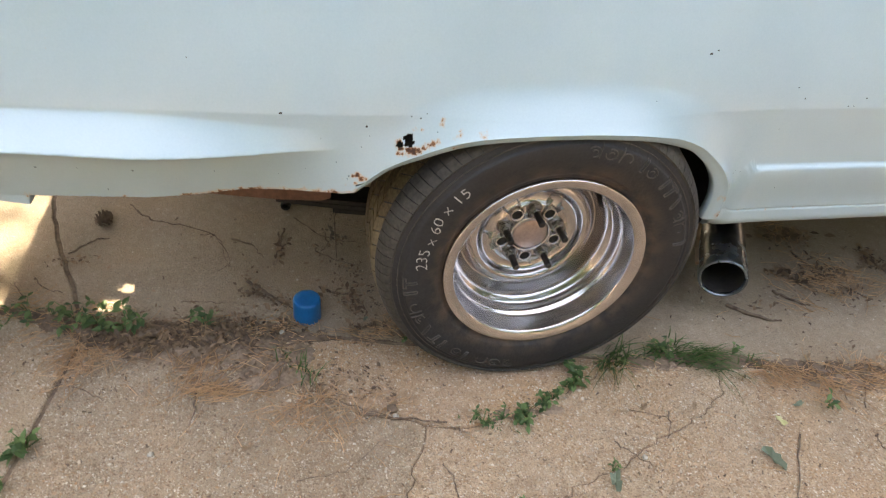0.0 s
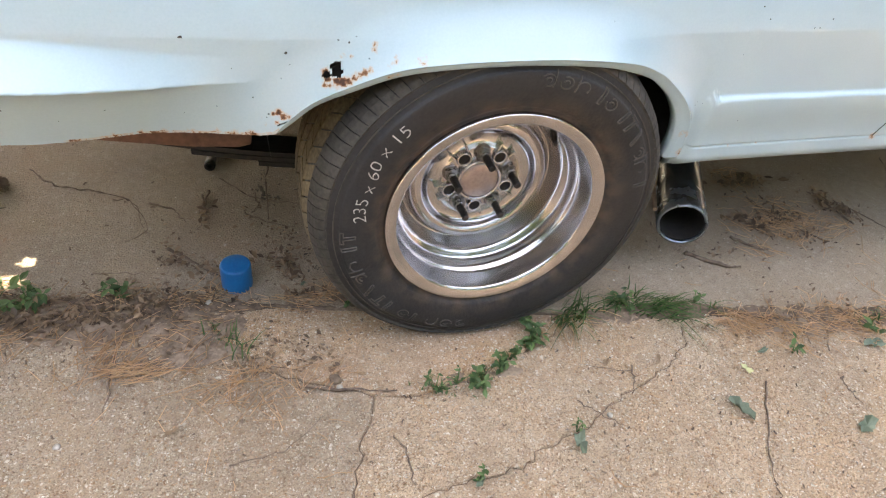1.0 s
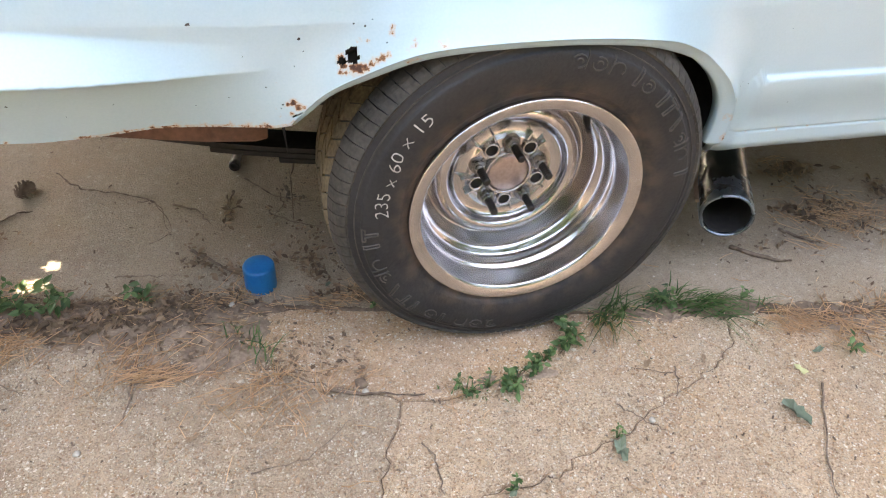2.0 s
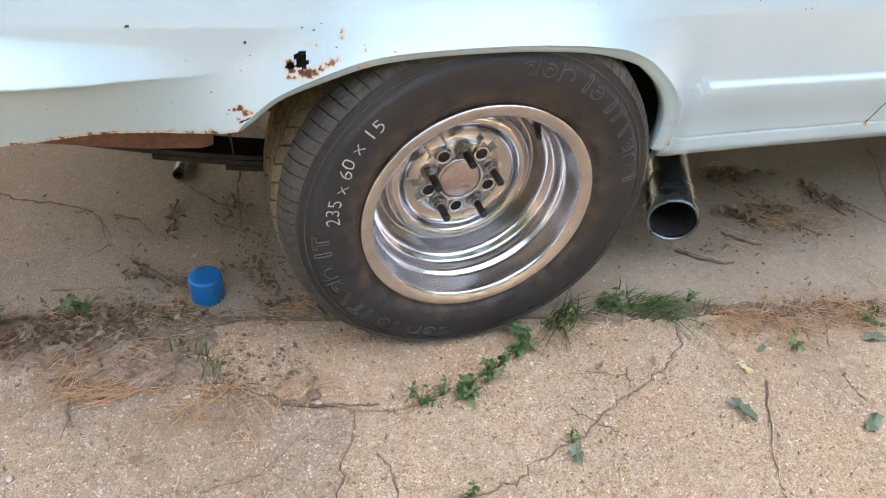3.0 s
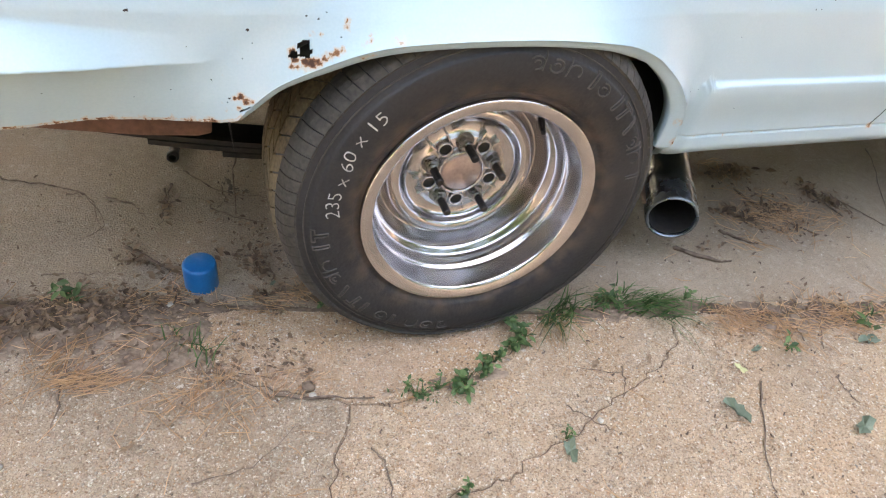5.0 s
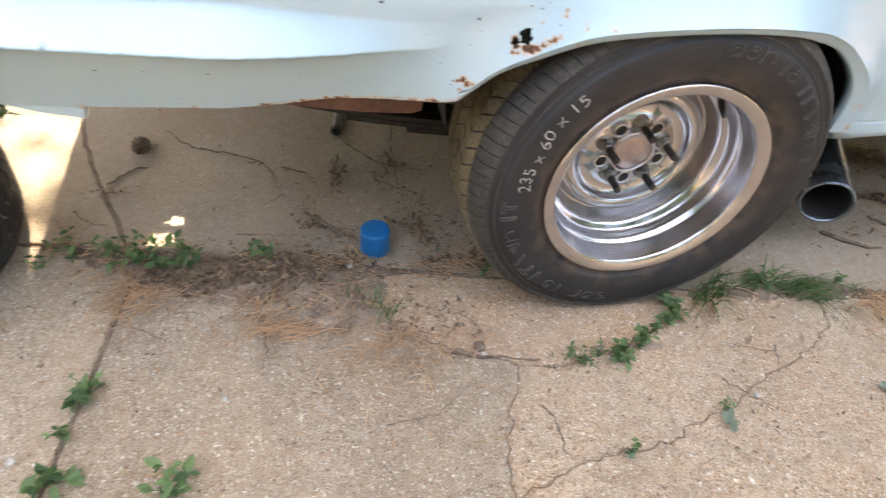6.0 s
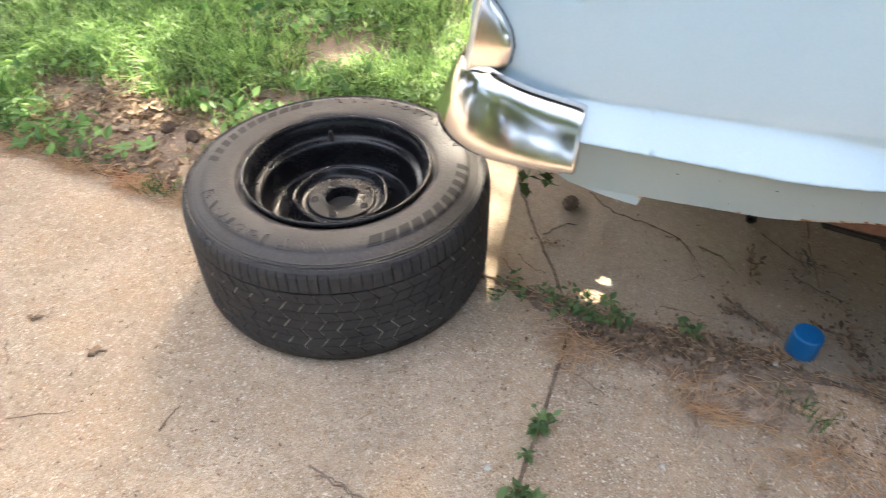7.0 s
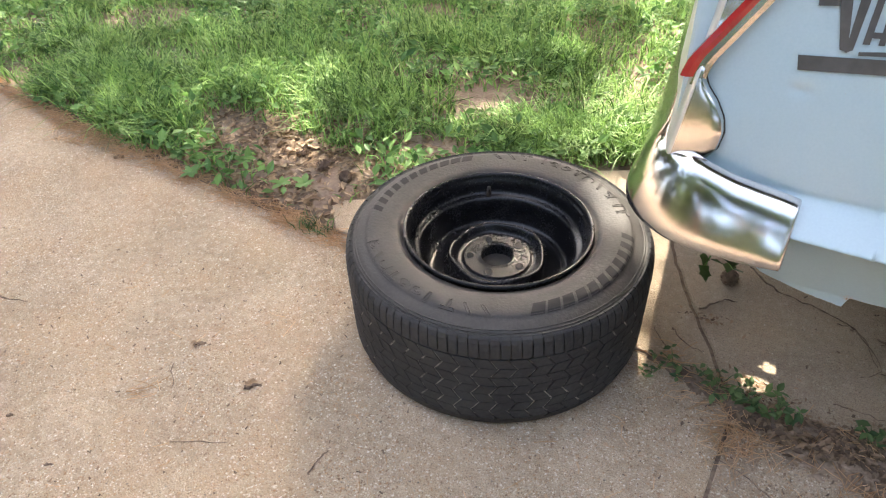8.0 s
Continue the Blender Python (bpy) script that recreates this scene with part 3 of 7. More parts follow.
# wheel wells, bed, underside
def wheel_well(mirror=None):
    bm = bmesh.new()
    arc = [(-0.385, 0.44)] + [(p[0] * 1.04, p[1] + 0.02) for p in ARCH_FINE[::14]] + [(0.345, 0.36)]
    rings = [[bm.verts.new((x, q if mirror is None else mirror - q, z)) for x, z in arc for q in [y if x < 0.2 or y > 0.1 else 0.055]] for y in (0.03, 0.30, 0.42)]
    for a, b in zip(rings, rings[1:]):
        for i in range(len(a) - 1):
            bm.faces.new((a[i], a[i + 1], b[i + 1], b[i]))
    bm.faces.new(rings[-1])
    ob = part("wheel_well", bm, UNDERSIDE_AND_HOLE_SHADE, car, "black grimy wheel housing")
    return ob


wheel_well()
wheel_well(CAR_WIDE)
# added dark backing strip, so that the rust hole shows black
bm = bmesh.new()
prev = None
for p in [q for q in ARCH_FINE[::6] if q[1] > 0.575 or q[0] < 0]:
    out = Vector((p[0], p[1] - 0.30)).normalized()
    row = [bm.verts.new((p[0] + out.x * d, body_y(p[0] + out.x * d, p[1] + out.y * d) + 0.022, p[1] + out.y * d)) for d in (-0.006, 0.04, 0.09)]
    if prev:
        for i in range(2):
            bm.faces.new((prev[i], prev[i + 1], row[i + 1], row[i]))
    prev = row
part("rust_hole_backing", bm, UNDERSIDE_AND_HOLE_SHADE, car, "dark backing added behind the rust hole to keep light out")
bm = bmesh.new()
# sun spots wanted on the ground; holes are added up the sun's way
SUN_SPOT_HOLES = [(-0.889, 0.36, 0.017, 0.9), (-0.915, 0.302, 0.03, 0.7)]
nx, ny = 120, 320
BED_Z = 0.53
shift = SUN_WAY * (BED_Z / SUN_WAY.z)
grid = [[bm.verts.new((-1.16 + 3.0 * (i / nx) ** 2.2, 0.1 + 1.58 * (j / ny), BED_Z)) for j in range(ny + 1)] for i in range(nx + 1)]
for i in range(nx):
    for j in range(ny):
        bm.faces.new((grid[i][j], grid[i + 1][j], grid[i + 1][j + 1], grid[i][j + 1]))
cut = []
for f in bm.faces:
    c = f.calc_center_median()
    for hx, hy, hr, flat in SUN_SPOT_HOLES:
        if math.hypot(c.x - hx - shift.x, (c.y - hy - shift.y) / flat) < hr:
            cut.append(f)
bmesh.ops.delete(bm, geom=cut, context="FACES")
part("bed_floor", bm, RUST, car, "unseen rusted bed floor with holes added to cast sun spots")
bm = bmesh.new()
box(bm, 1.78, 1.84, 0.08, 1.7, 0.34, 1.05)
part("cab_wall", bm, PAINT, car, "pale blue cab rear wall", bevel=0.01)
bm = bmesh.new()
box(bm, -1.0, 3.5, 0.32, 0.40, 0.40, 0.52)
part("frame_rail", bm, UNDERSIDE_AND_HOLE_SHADE, car, "dark chassis rail", bevel=0.008)
bm = bmesh.new()
box(bm, -1.0, 3.5, 1.38, 1.46, 0.40, 0.52)
part("frame_rail", bm, UNDERSIDE_AND_HOLE_SHADE, car, "dark chassis rail", bevel=0.008)
# rusted inner sill that hangs below the panel behind the wheel
bm = bmesh.new()
pts = [(-0.66, 0.085, 0.462), (-0.57, 0.085, 0.448), (-0.50, 0.088, 0.436), (-0.43, 0.09, 0.430), (-0.412, 0.09, 0.434), (-0.405, 0.09, 0.505), (-0.64, 0.085, 0.505)]
a = [bm.verts.new(p) for p in pts]
b = [bm.verts.new((p[0], p[1] + 0.12, p[2] + 0.012)) for p in pts]
bm.faces.new(a)
bm.faces.new(b[::-1])
for i in range(len(a)):
    bm.faces.new((a[i], b[i], b[(i + 1) % len(a)], a[(i + 1) % len(a)]))
part("inner_sill", bm, RUST, car, "brown rusted inner sill", bevel=0.003)
# leaf spring, axle
bm = bmesh.new()
for k, (x0, x1) in enumerate(((-0.64, 0.62), (-0.52, 0.5), (-0.4, 0.38), (-0.28, 0.26))):
    rows = []
    for i in range(25):
        x = x0 + (x1 - x0) * i / 24
        z = 0.262 - k * 0.012 + 0.085 * (x / 0.64) ** 2
        rows.append([bm.verts.new((x, y, z + dz)) for y, dz in ((0.27, 0), (0.335, 0), (0.335, 0.010), (0.27, 0.010))])
    for p, q in zip(rows, rows[1:]):
        for i in range(4):
            bm.faces.new((p[i], p[(i + 1) % 4], q[(i + 1) % 4], q[i]))
    bm.faces.new(rows[0][::-1])
    bm.faces.new(rows[-1])
part("leaf_spring", bm, UNDERSIDE_AND_HOLE_SHADE, car, "black leaf spring")
bm = bmesh.new()
tube(bm, [(0, 0.16, 0.318), (0, 1.62, 0.318)], 0.04, 20)
tube(bm, [(0, 0.70, 0.318), (0, 0.78, 0.318), (0, 0.89, 0.318), (0, 1.0, 0.318), (0, 1.08, 0.318)], [0.05, 0.12, 0.15, 0.12, 0.05], 20)
part("rear_axle", bm, UNDERSIDE_AND_HOLE_SHADE, car, "black rear axle", smooth=True)

# tank-like box, added to darken the ground under the bed
bm = bmesh.new()
box(bm, -0.78, -0.2, 0.46, 1.34, 0.27, 0.5)
part("light_block_tank", bm, UNDERSIDE_AND_HOLE_SHADE, car, "black tank box added under the bed to block light from the far side", bevel=0.03)

bm = bmesh.new()
box(bm, 0.42, 3.5, 0.25, 1.52, 0.24, 0.5)
part("floor_pan", bm, UNDERSIDE_AND_HOLE_SHADE, car, "black grimy floor pan", bevel=0.02)

# side exhaust
AXIS = Vector((0.52, 1.0, 0.03)).normalized()
SIDE = AXIS.cross(Vector((0, 0, 1))).normalized()
OVER = SIDE.cross(AXIS)
MOUTH = Vector((0.535, 0.122, 0.081)) + OVER * 0.058
bm = bmesh.new()
rings = []
for d, r in ((0.30, 0.050), (0.004, 0.050), (-0.002, 0.052), (-0.003, 0.055), (0.0, 0.0575), (0.008, 0.058), (0.32, 0.058), (0.42, 0.045), (1.1, 0.04)):
    rings.append([bm.verts.new(MOUTH + AXIS * d + r * (math.cos(2 * math.pi * i / 48) * SIDE + math.sin(2 * math.pi * i / 48) * OVER)) for i in range(48)])
for a, b in zip(rings, rings[1:]):
    for i in range(48):
        bm.faces.new((a[i], a[(i + 1) % 48], b[(i + 1) % 48], b[i]))
bm.faces.new(rings[0])
exhaust = part("exhaust_pipe", bm, PIPE, car, "wide steel side exhaust pipe", smooth=True)
bm = bmesh.new()
bmesh.ops.create_cone(bm, cap_ends=True, segments=40, radius1=0.0485, radius2=0.0485, depth=0.01, matrix=Matrix.Translation(MOUTH + AXIS * 0.29) @ AXIS.to_track_quat("Z", "Y").to_matrix().to_4x4())
inner = [[bm.verts.new(MOUTH + AXIS * d + 0.0493 * (math.cos(2 * math.pi * i / 48) * SIDE + math.sin(2 * math.pi * i / 48) * OVER)) for i in range(48)] for d in (0.006, 0.29)]
for i in range(48):
    bm.faces.new((inner[0][i], inner[0][(i + 1) % 48], inner[1][(i + 1) % 48], inner[1][i]))
part("soot", bm, UNDERSIDE_AND_HOLE_SHADE, exhaust, "sooty black pipe inside")
bm = bmesh.new()
side = MOUTH - SIDE * 0.0 + AXIS * 0.012
strap = [MOUTH + AXIS * d - SIDE * 0.066 + OVER * 0.012 for d in (0.02, 0.1, 0.2)]
tube(bm, [strap[0], strap[1], strap[2] + Vector((0, 0, 0.05)), strap[2] + Vector((0, 0.02, 0.16))], 0.005, 8)
part("hanger", bm, HANGER, car, "rusted exhaust hanger rod")


# ---- wheels and tyres ----
def tyre_mesh(outer, rim, face, width, flat=0.0, shoulder=0.03):
    """Profile of a tyre (radius, y) from the front bead round the tread to the back bead; the front face bulges to y = face."""
    mid = (outer + rim) / 2
    y1 = face + width
    front = [(rim - 0.006, face + 0.026), (rim, face + 0.016), (rim + 0.008, face + 0.013), (rim + 0.018, face + 0.006), (mid - 0.012, face), (mid + 0.012, face + 0.001), (outer - 0.045, face + 0.006), (outer - 0.03, face + 0.0115), (outer - 0.019, face + 0.018), (outer - 0.011, face + shoulder), (outer - 0.006, face + shoulder + 0.012)]
    back = [(r, y1 - (y - face)) for r, y in front[::-1]]
    return smooth_profile(front + back, 3)


def tread_blocks(outer, y0, y1, ribs, count, deep, squash=None, skew=0.5, groove=0.0035, crown=None, rib_gap=0.0025, drop=0.006):
    """Raised tread blocks round a tyre, in ribs with slanted grooves."""
    bm = bmesh.new()
    wide = (y1 - y0) / ribs
    r = random.Random(5)
    for k in range(ribs):
        lo, hi = y0 + k * wide + rib_gap, y0 + (k + 1) * wide - rib_gap
        for i in range(count):
            a0 = 2 * math.pi * (i + 0.5 * (k % 2)) / count
            span = 2 * math.pi / count
            slant = skew * span * (1 if k % 2 == 0 else -1)
            gap = groove / outer
            out = []
            for ang, y in ((a0 + gap, lo), (a0 + span - gap, lo), (a0 + span - gap + slant, hi), (a0 + gap + slant, hi)):
                for rad in (outer - deep, outer + r.uniform(-0.0005, 0.0005)):
                    edge = drop if k in (0, ribs - 1) and y in ((lo,) if k == 0 else (hi,)) else 0
                    edge += crown(y) if crown else 0
                    co = Vector(((rad - edge) * math.cos(ang), y, (rad - edge) * math.sin(ang)))
                    out.append(bm.verts.new(squash(co) if squash else co))
            lowv, highv = out[0::2], out[1::2]
            bm.faces.new(highv)
            for j in range(4):
                bm.faces.new((lowv[j], lowv[(j + 1) % 4], highv[(j + 1) % 4], highv[j]))
    bmesh.ops.recalc_face_normals(bm, faces=bm.faces[:])
    return bm


def shoulder_blocks(line, count, groove, deep, skew, squash=None):
    """Shoulder blocks that follow a rounded profile of (radius, y), parted by slanting slits."""
    bm = bmesh.new()
    span, last = 2 * math.pi / count, len(line) - 1
    for i in range(count):
        rings = []
        for j, (rad, y) in enumerate(line):
            a, gap = span * (i + skew * j / last), groove / rad
            ring = []
            for ang, low in ((a + gap, deep), (a + gap, 0), (a + span - gap, 0), (a + span - gap, deep)):
                co = Vector(((rad - low) * math.cos(ang), y + low * 0.6 * (1 - j / last), (rad - low) * math.sin(ang)))
                ring.append(bm.verts.new(squash(co) if squash else co))
            rings.append(ring)
        for a, b in zip(rings, rings[1:]):
            for m in range(3):
                bm.faces.new((a[m], a[m + 1], b[m + 1], b[m]))
        bm.faces.new(rings[0])
        bm.faces.new(rings[-1][::-1])
    bmesh.ops.recalc_face_normals(bm, faces=bm.faces[:])
    return bm


def ring_bars(marks, y_of, high=0.0015):
    """Raised bars on a sidewall: (angle, radius, span along, height across, slant)."""
    bm = bmesh.new()
    for ang, rad, span, tall, slant in marks:
        n, m = max(1, int(math.degrees(span) / 1.5)), max(1, int(tall / 0.005))
        at = lambda u, v: (rad + (v - 0.5) * tall, ang + (u - 0.5) * span + (v - 0.5) * slant)
        grid = [[bm.verts.new((q * math.cos(a), y_of(q) - high, q * math.sin(a))) for q, a in (at(i / n, j / m) for j in range(m + 1))] for i in range(n + 1)]
        for i in range(n):
            for j in range(m):
                bm.faces.new((grid[i][j], grid[i + 1][j], grid[i + 1][j + 1], grid[i][j + 1]))
        rim = [grid[i][0] for i in range(n)] + [grid[n][j] for j in range(m)] + [grid[i][m] for i in range(n, 0, -1)] + [grid[0][j] for j in range(m, 0, -1)]
        low = [bm.verts.new((v.co.x, v.co.y + high + 0.001, v.co.z)) for v in rim]
        for i in range(len(rim)):
            bm.faces.new((rim[i], rim[(i + 1) % len(rim)], low[(i + 1) % len(rim)], low[i]))
    bmesh.ops.recalc_face_normals(bm, faces=bm.faces[:])
    return bm


def surface_y(profile):
    """The front face's y at a radius."""
    front = sorted((r, y) for r, y in profile[: len(profile) // 2])
    return lambda rad: float(np.interp(rad, [p[0] for p in front], [p[1] for p in front]))


def raised_stroke(lines, y_of, thick=0.0011):
    """A raised outline on a sidewall: lines of (angle in degrees, radius)."""
    bm = bmesh.new()
    for line in lines:
        fine = [line[0]]
        for (a0, q0), (a1, q1) in zip(line, line[1:]):
            n = max(1, int(math.hypot(radians(a1 - a0) * q0, q1 - q0) / 0.004))
            fine += [(a0 + (a1 - a0) * i / n, q0 + (q1 - q0) * i / n) for i in range(1, n + 1)]
        tube(bm, [(q * math.cos(radians(a)), y_of(q) - 0.0004, q * math.sin(radians(a))) for a, q in fine], thick, 5)
    return bm


def mark_shape(kind, a, rad, w, tall):
    """Plain letter-like outlines: closed bowl, bowl with a stem, stem, bent bar."""
    h = tall / 2
    bowl = [(a + w * 0.5 * math.cos(t), rad + h * 0.72 * math.sin(t) - h * 0.2) for t in np.linspace(0, 2 * math.pi, 13)]
    inner = [(a + w * 0.22 * math.cos(t), rad + h * 0.3 * math.sin(t) - h * 0.2) for t in np.linspace(0, 2 * math.pi, 9)]
    stem = [(a - w * 0.5, rad - h), (a - w * 0.5, rad + h), (a - w * 0.25, rad + h), (a - w * 0.25, rad - h), (a - w * 0.5, rad - h)]
    bar = [(a + w * 0.5, rad + h), (a - w * 0.5, rad + h), (a - w * 0.5, rad + h * 0.6), (a - w * 0.1, rad + h * 0.6), (a - w * 0.1, rad - h), (a + w * 0.15, rad - h), (a + w * 0.15, rad + h * 0.6), (a + w * 0.5, rad + h * 0.6), (a + w * 0.5, rad + h)]
    slash = [(a - w * 0.35, rad - h), (a + w * 0.25, rad + h), (a + w * 0.45, rad + h), (a - w * 0.1, rad - h), (a - w * 0.35, rad - h)]
    post = [(a + w * 0.5, rad - h), (a + w * 0.5, rad + h)]
    return ([bowl[2:], inner[:5]], [bowl[1:10], stem[:2], inner[:6]], [stem], [bar], [slash], [bowl[:8], post])[kind]


HUB_Z = 0.318


def loaded(co):
    """Presses the bottom of a standing tyre flat on the ground and bulges its side a little."""
    floor = -HUB_Z - 0.002
    if co.z < floor + 0.1:
        t = co.z - floor
        co = co.copy()
        co.z = floor + 0.5 * (t + math.sqrt(t * t + 0.0003))
        k = max(0.0, min(1.0, (0.05 - t) / 0.07))
        co.y += -0.006 * k if co.y < 0.06 else (0.006 * k if co.y > 0.2 else 0)
    return co


def star_wheel(parent):
    """Deep chrome wheel with lug studs, on a brown-aged tyre with a crayon size mark."""
    rim_profile = [(0.186, 0.03), (0.2, 0.013), (0.2065, 0.006), (0.2078, 0.001), (0.2068, -0.0035), (0.2045, -0.005), (0.199, -0.0042), (0.192, -0.0018), (0.1862, 0.0008), (0.1838, 0.004), (0.1828, 0.01), (0.182, 0.03), (0.181, 0.046), (0.1772, 0.052), (0.1745, 0.058), (0.1735, 0.07), (0.1705, 0.078), (0.163, 0.084), (0.158, 0.092), (0.1565, 0.112), (0.1535, 0.122), (0.148, 0.126), (0.143, 0.122), (0.140, 0.112), (0.134, 0.104), (0.124, 0.100), (0.116, 0.101), (0.111, 0.106), (0.107, 0.114), (0.100, 0.119), (0.088, 0.121), (0.078, 0.119), (0.071, 0.115), (0.066, 0.1145), (0.05, 0.1145), (0.044, 0.1145), (0.042, 0.1165), (0.042, 0.135)]
    wheel = part("wheel", lathe(smooth_profile(rim_profile, 3), 128), WHEEL_CHROME, parent, "deep chrome steel wheel, dusty", smooth=True)
    profile = tyre_mesh(0.3325, 0.2075, -0.012, 0.262, shoulder=0.04)
    part("tyre", lathe(profile, 128, squash=loaded), TYRE_RUBBER, wheel, "brown-aged black rubber tyre", smooth=True)
    fall = lambda y: 0.022 * max(0.0, (abs(y - 0.119) / 0.115 - 0.55) / 0.45) ** 2
    part("shoulder_tread", shoulder_blocks([(0.3095, -0.0018), (0.3165, 0.0042), (0.3228, 0.0115), (0.3272, 0.021), (0.3303, 0.032), (0.3325, 0.044)], 92, 0.001, 0.005, 0.5, loaded), SHOULDER_RUBBER, wheel, "dusty dark shoulder tread with thin slits")["kind"] = "stuff"
    part("tread", tread_blocks(0.3375, 0.047, 0.226, 5, 62, 0.005, loaded, skew=0.6, groove=0.0018, crown=fall), TREAD_RUBBER, wheel, "dusty tan tread blocks")["kind"] = "stuff"
    y_of = surface_y(profile)

    def letters(a0, count, pitch, rad, tall, name):
        for i in range(count):
            a, w = a0 - i * pitch, pitch * 0.7
            part(name, raised_stroke(mark_shape((1, 0, 5, 2, 0, 2, 3, 4, 1, 5, 2, 3)[i % 12], a, rad, w, tall), y_of, 0.0015), RIB_RUBBER, wheel, "raised worn sidewall mark")

    letters(83, 11, 7.0, 0.274, 0.028, "sidewall_mark")
    letters(262, 12, 7.2, 0.272, 0.026, "sidewall_mark")
    for rad in (0.2955, 0.3075):
        ridge = [(rad - 0.001, y_of(rad) + 0.001), (rad - 0.001, y_of(rad) - 0.0016), (rad + 0.001, y_of(rad) - 0.0016), (rad + 0.001, y_of(rad) + 0.001)]
        part("rib", lathe(ridge, 128, squash=loaded), RIB_RUBBER, wheel)
    # crayon writing round the sidewall
    curve = bpy.data.curves.new("size_mark", "FONT")
    curve.body, curve.size, curve.space_character, curve.offset = "235 x 60 x 15", 0.034, 1.0, -0.0005
    temp = new("size_mark", curve)
    me = bpy.data.meshes.new_from_object(temp.evaluated_get(bpy.context.evaluated_depsgraph_get()))
    bpy.data.objects.remove(temp)
    bm = bmesh.new()
    bm.from_mesh(me)
    bmesh.ops.triangulate(bm, faces=bm.faces[:])
    bmesh.ops.subdivide_edges(bm, edges=bm.edges[:], cuts=1)
    wide = max(v.co.x for v in bm.verts)
    for v in bm.verts:
        u = v.co.x / wide
        ang = radians(176) - radians(43) * u
        wob = 0.0024 * noise.noise(Vector((v.co.x * 110, v.co.y * 110, 3)))
        rad = 0.2405 + 0.019 * u + v.co.y * 0.92 + wob + 0.003 * math.sin(v.co.x * 60)
        v.co = (rad * math.cos(ang), y_of(rad) - 0.0012, rad * math.sin(ang))
    part("size_mark", bm, CHALK, wheel, "white crayon size 235 x 60 x 15")
    # centre and studs
    part("hub_collar", lathe([(0.0465, 0.1165), (0.046, 0.107), (0.0448, 0.1045), (0.0415, 0.104), (0.0395, 0.1065), (0.039, 0.112)], 48), WHEEL_CHROME, wheel, "chrome collar round the hub", smooth=True)
    part("hub", lathe([(0.0, 0.1052), (0.012, 0.105), (0.034, 0.1052), (0.0375, 0.1065), (0.0385, 0.11), (0.0385, 0.14)], 48), HUB_METAL, wheel, "dull bare axle hub", smooth=True)
    for i in range(5):
        ang = radians(90 + 72 * i)
        cx, cz = 0.0605 * math.cos(ang), 0.0605 * math.sin(ang)
        bm = bmesh.new()
        tube(bm, [(cx, 0.117, cz), (cx, 0.1125, cz), (cx, 0.1105, cz)], [0.0165, 0.0165, 0.0145], 20)
        tube(bm, [(cx, 0.1105, cz), (cx, 0.101, cz), (cx, 0.0995, cz)], [0.0135, 0.0135, 0.0115], 6)
        tube(bm, [(cx, 0.0995, cz), (cx, 0.0935, cz), (cx, 0.092, cz)], [0.0108, 0.0108, 0.009], 16)
        part("lug_nut", bm, NUT_STEEL, wheel, "dirty steel lug nut with washer")
        bm = bmesh.new()
        steps = 13
        tube(bm, [(cx, 0.0945 - 0.037 * j / steps, cz) for j in range(steps + 1)] + [(cx, 0.055, cz)], [0.0072 if j % 2 else 0.0064 for j in range(steps + 1)] + [0.005], 12)
        part("lug_stud", bm, STUD_STEEL, wheel, "long blackened wheel stud")
        ang += radians(36)
        cx, cz = 0.0605 * math.cos(ang), 0.0605 * math.sin(ang)
        bm = bmesh.new()
        ring = []
        for rad, y in ((0.0165, 0.1165), (0.0155, 0.1125), (0.0148, 0.1075), (0.0135, 0.1062), (0.0115, 0.1066), (0.0102, 0.109), (0.0098, 0.114)):
            ring.append([bm.verts.new((cx + rad * math.cos(2 * math.pi * j / 20), y, cz + rad * math.sin(2 * math.pi * j / 20))) for j in range(20)])
        for p, q in zip(ring, ring[1:]):
            for j in range(20):
                bm.faces.new((p[j], p[(j + 1) % 20], q[(j + 1) % 20], q[j]))
        part("lug_hole_rim", bm, WHEEL_CHROME, wheel, "raised chrome rim of a spare lug hole", smooth=True)
        # a dark disc paints the shade inside the hole
        bm = bmesh.new()
        bmesh.ops.create_circle(bm, cap_ends=True, segments=18, radius=0.0102, matrix=Matrix.Translation((cx, 0.1128, cz)) @ Matrix.Rotation(radians(90), 4, "X"))
        part("lug_hole_shade", bm, UNDERSIDE_AND_HOLE_SHADE, wheel, "dark disc painting the shade inside an open lug hole")
        for sgn in (-1, 1):
            bm = bmesh.new()
            m = Matrix.Rotation(-(ang + sgn * 0.2), 4, "Y")
            box(bm, 0.070, 0.088, 0.1085, 0.119, -0.0018, 0.0018, m)
            part("fin", bm, WHEEL_CHROME, wheel, bevel=0.0012)
    bm = bmesh.new()
    ang = radians(52)
    vx, vz = math.cos(ang), math.sin(ang)
    tube(bm, [(0.176 * vx, 0.07, 0.176 * vz), (0.165 * vx, 0.05, 0.165 * vz), (0.160 * vx, 0.036, 0.160 * vz), (0.158 * vx, 0.028, 0.158 * vz)], [0.008, 0.006, 0.0045, 0.004], 12)
    part("valve", bm, BLACK_STEEL, wheel, "black rubber valve stem", smooth=True)
    return wheel


wheel = star_wheel(car)
wheel.location = (0, 0, HUB_Z)
far_wheel = part("wheel", lathe([(0.04, 1.70), (0.15, 1.68), (0.2, 1.75), (0.208, 1.77), (0.25, 1.785), (0.3, 1.78), (0.335, 1.75), (0.335, 1.55), (0.3, 1.52), (0.2, 1.53), (0.15, 1.6), (0.04, 1.6)], 64), BLACK_RUBBER, car, "black far rear wheel", smooth=True)
far_wheel.location = (0, 0, 0.336)


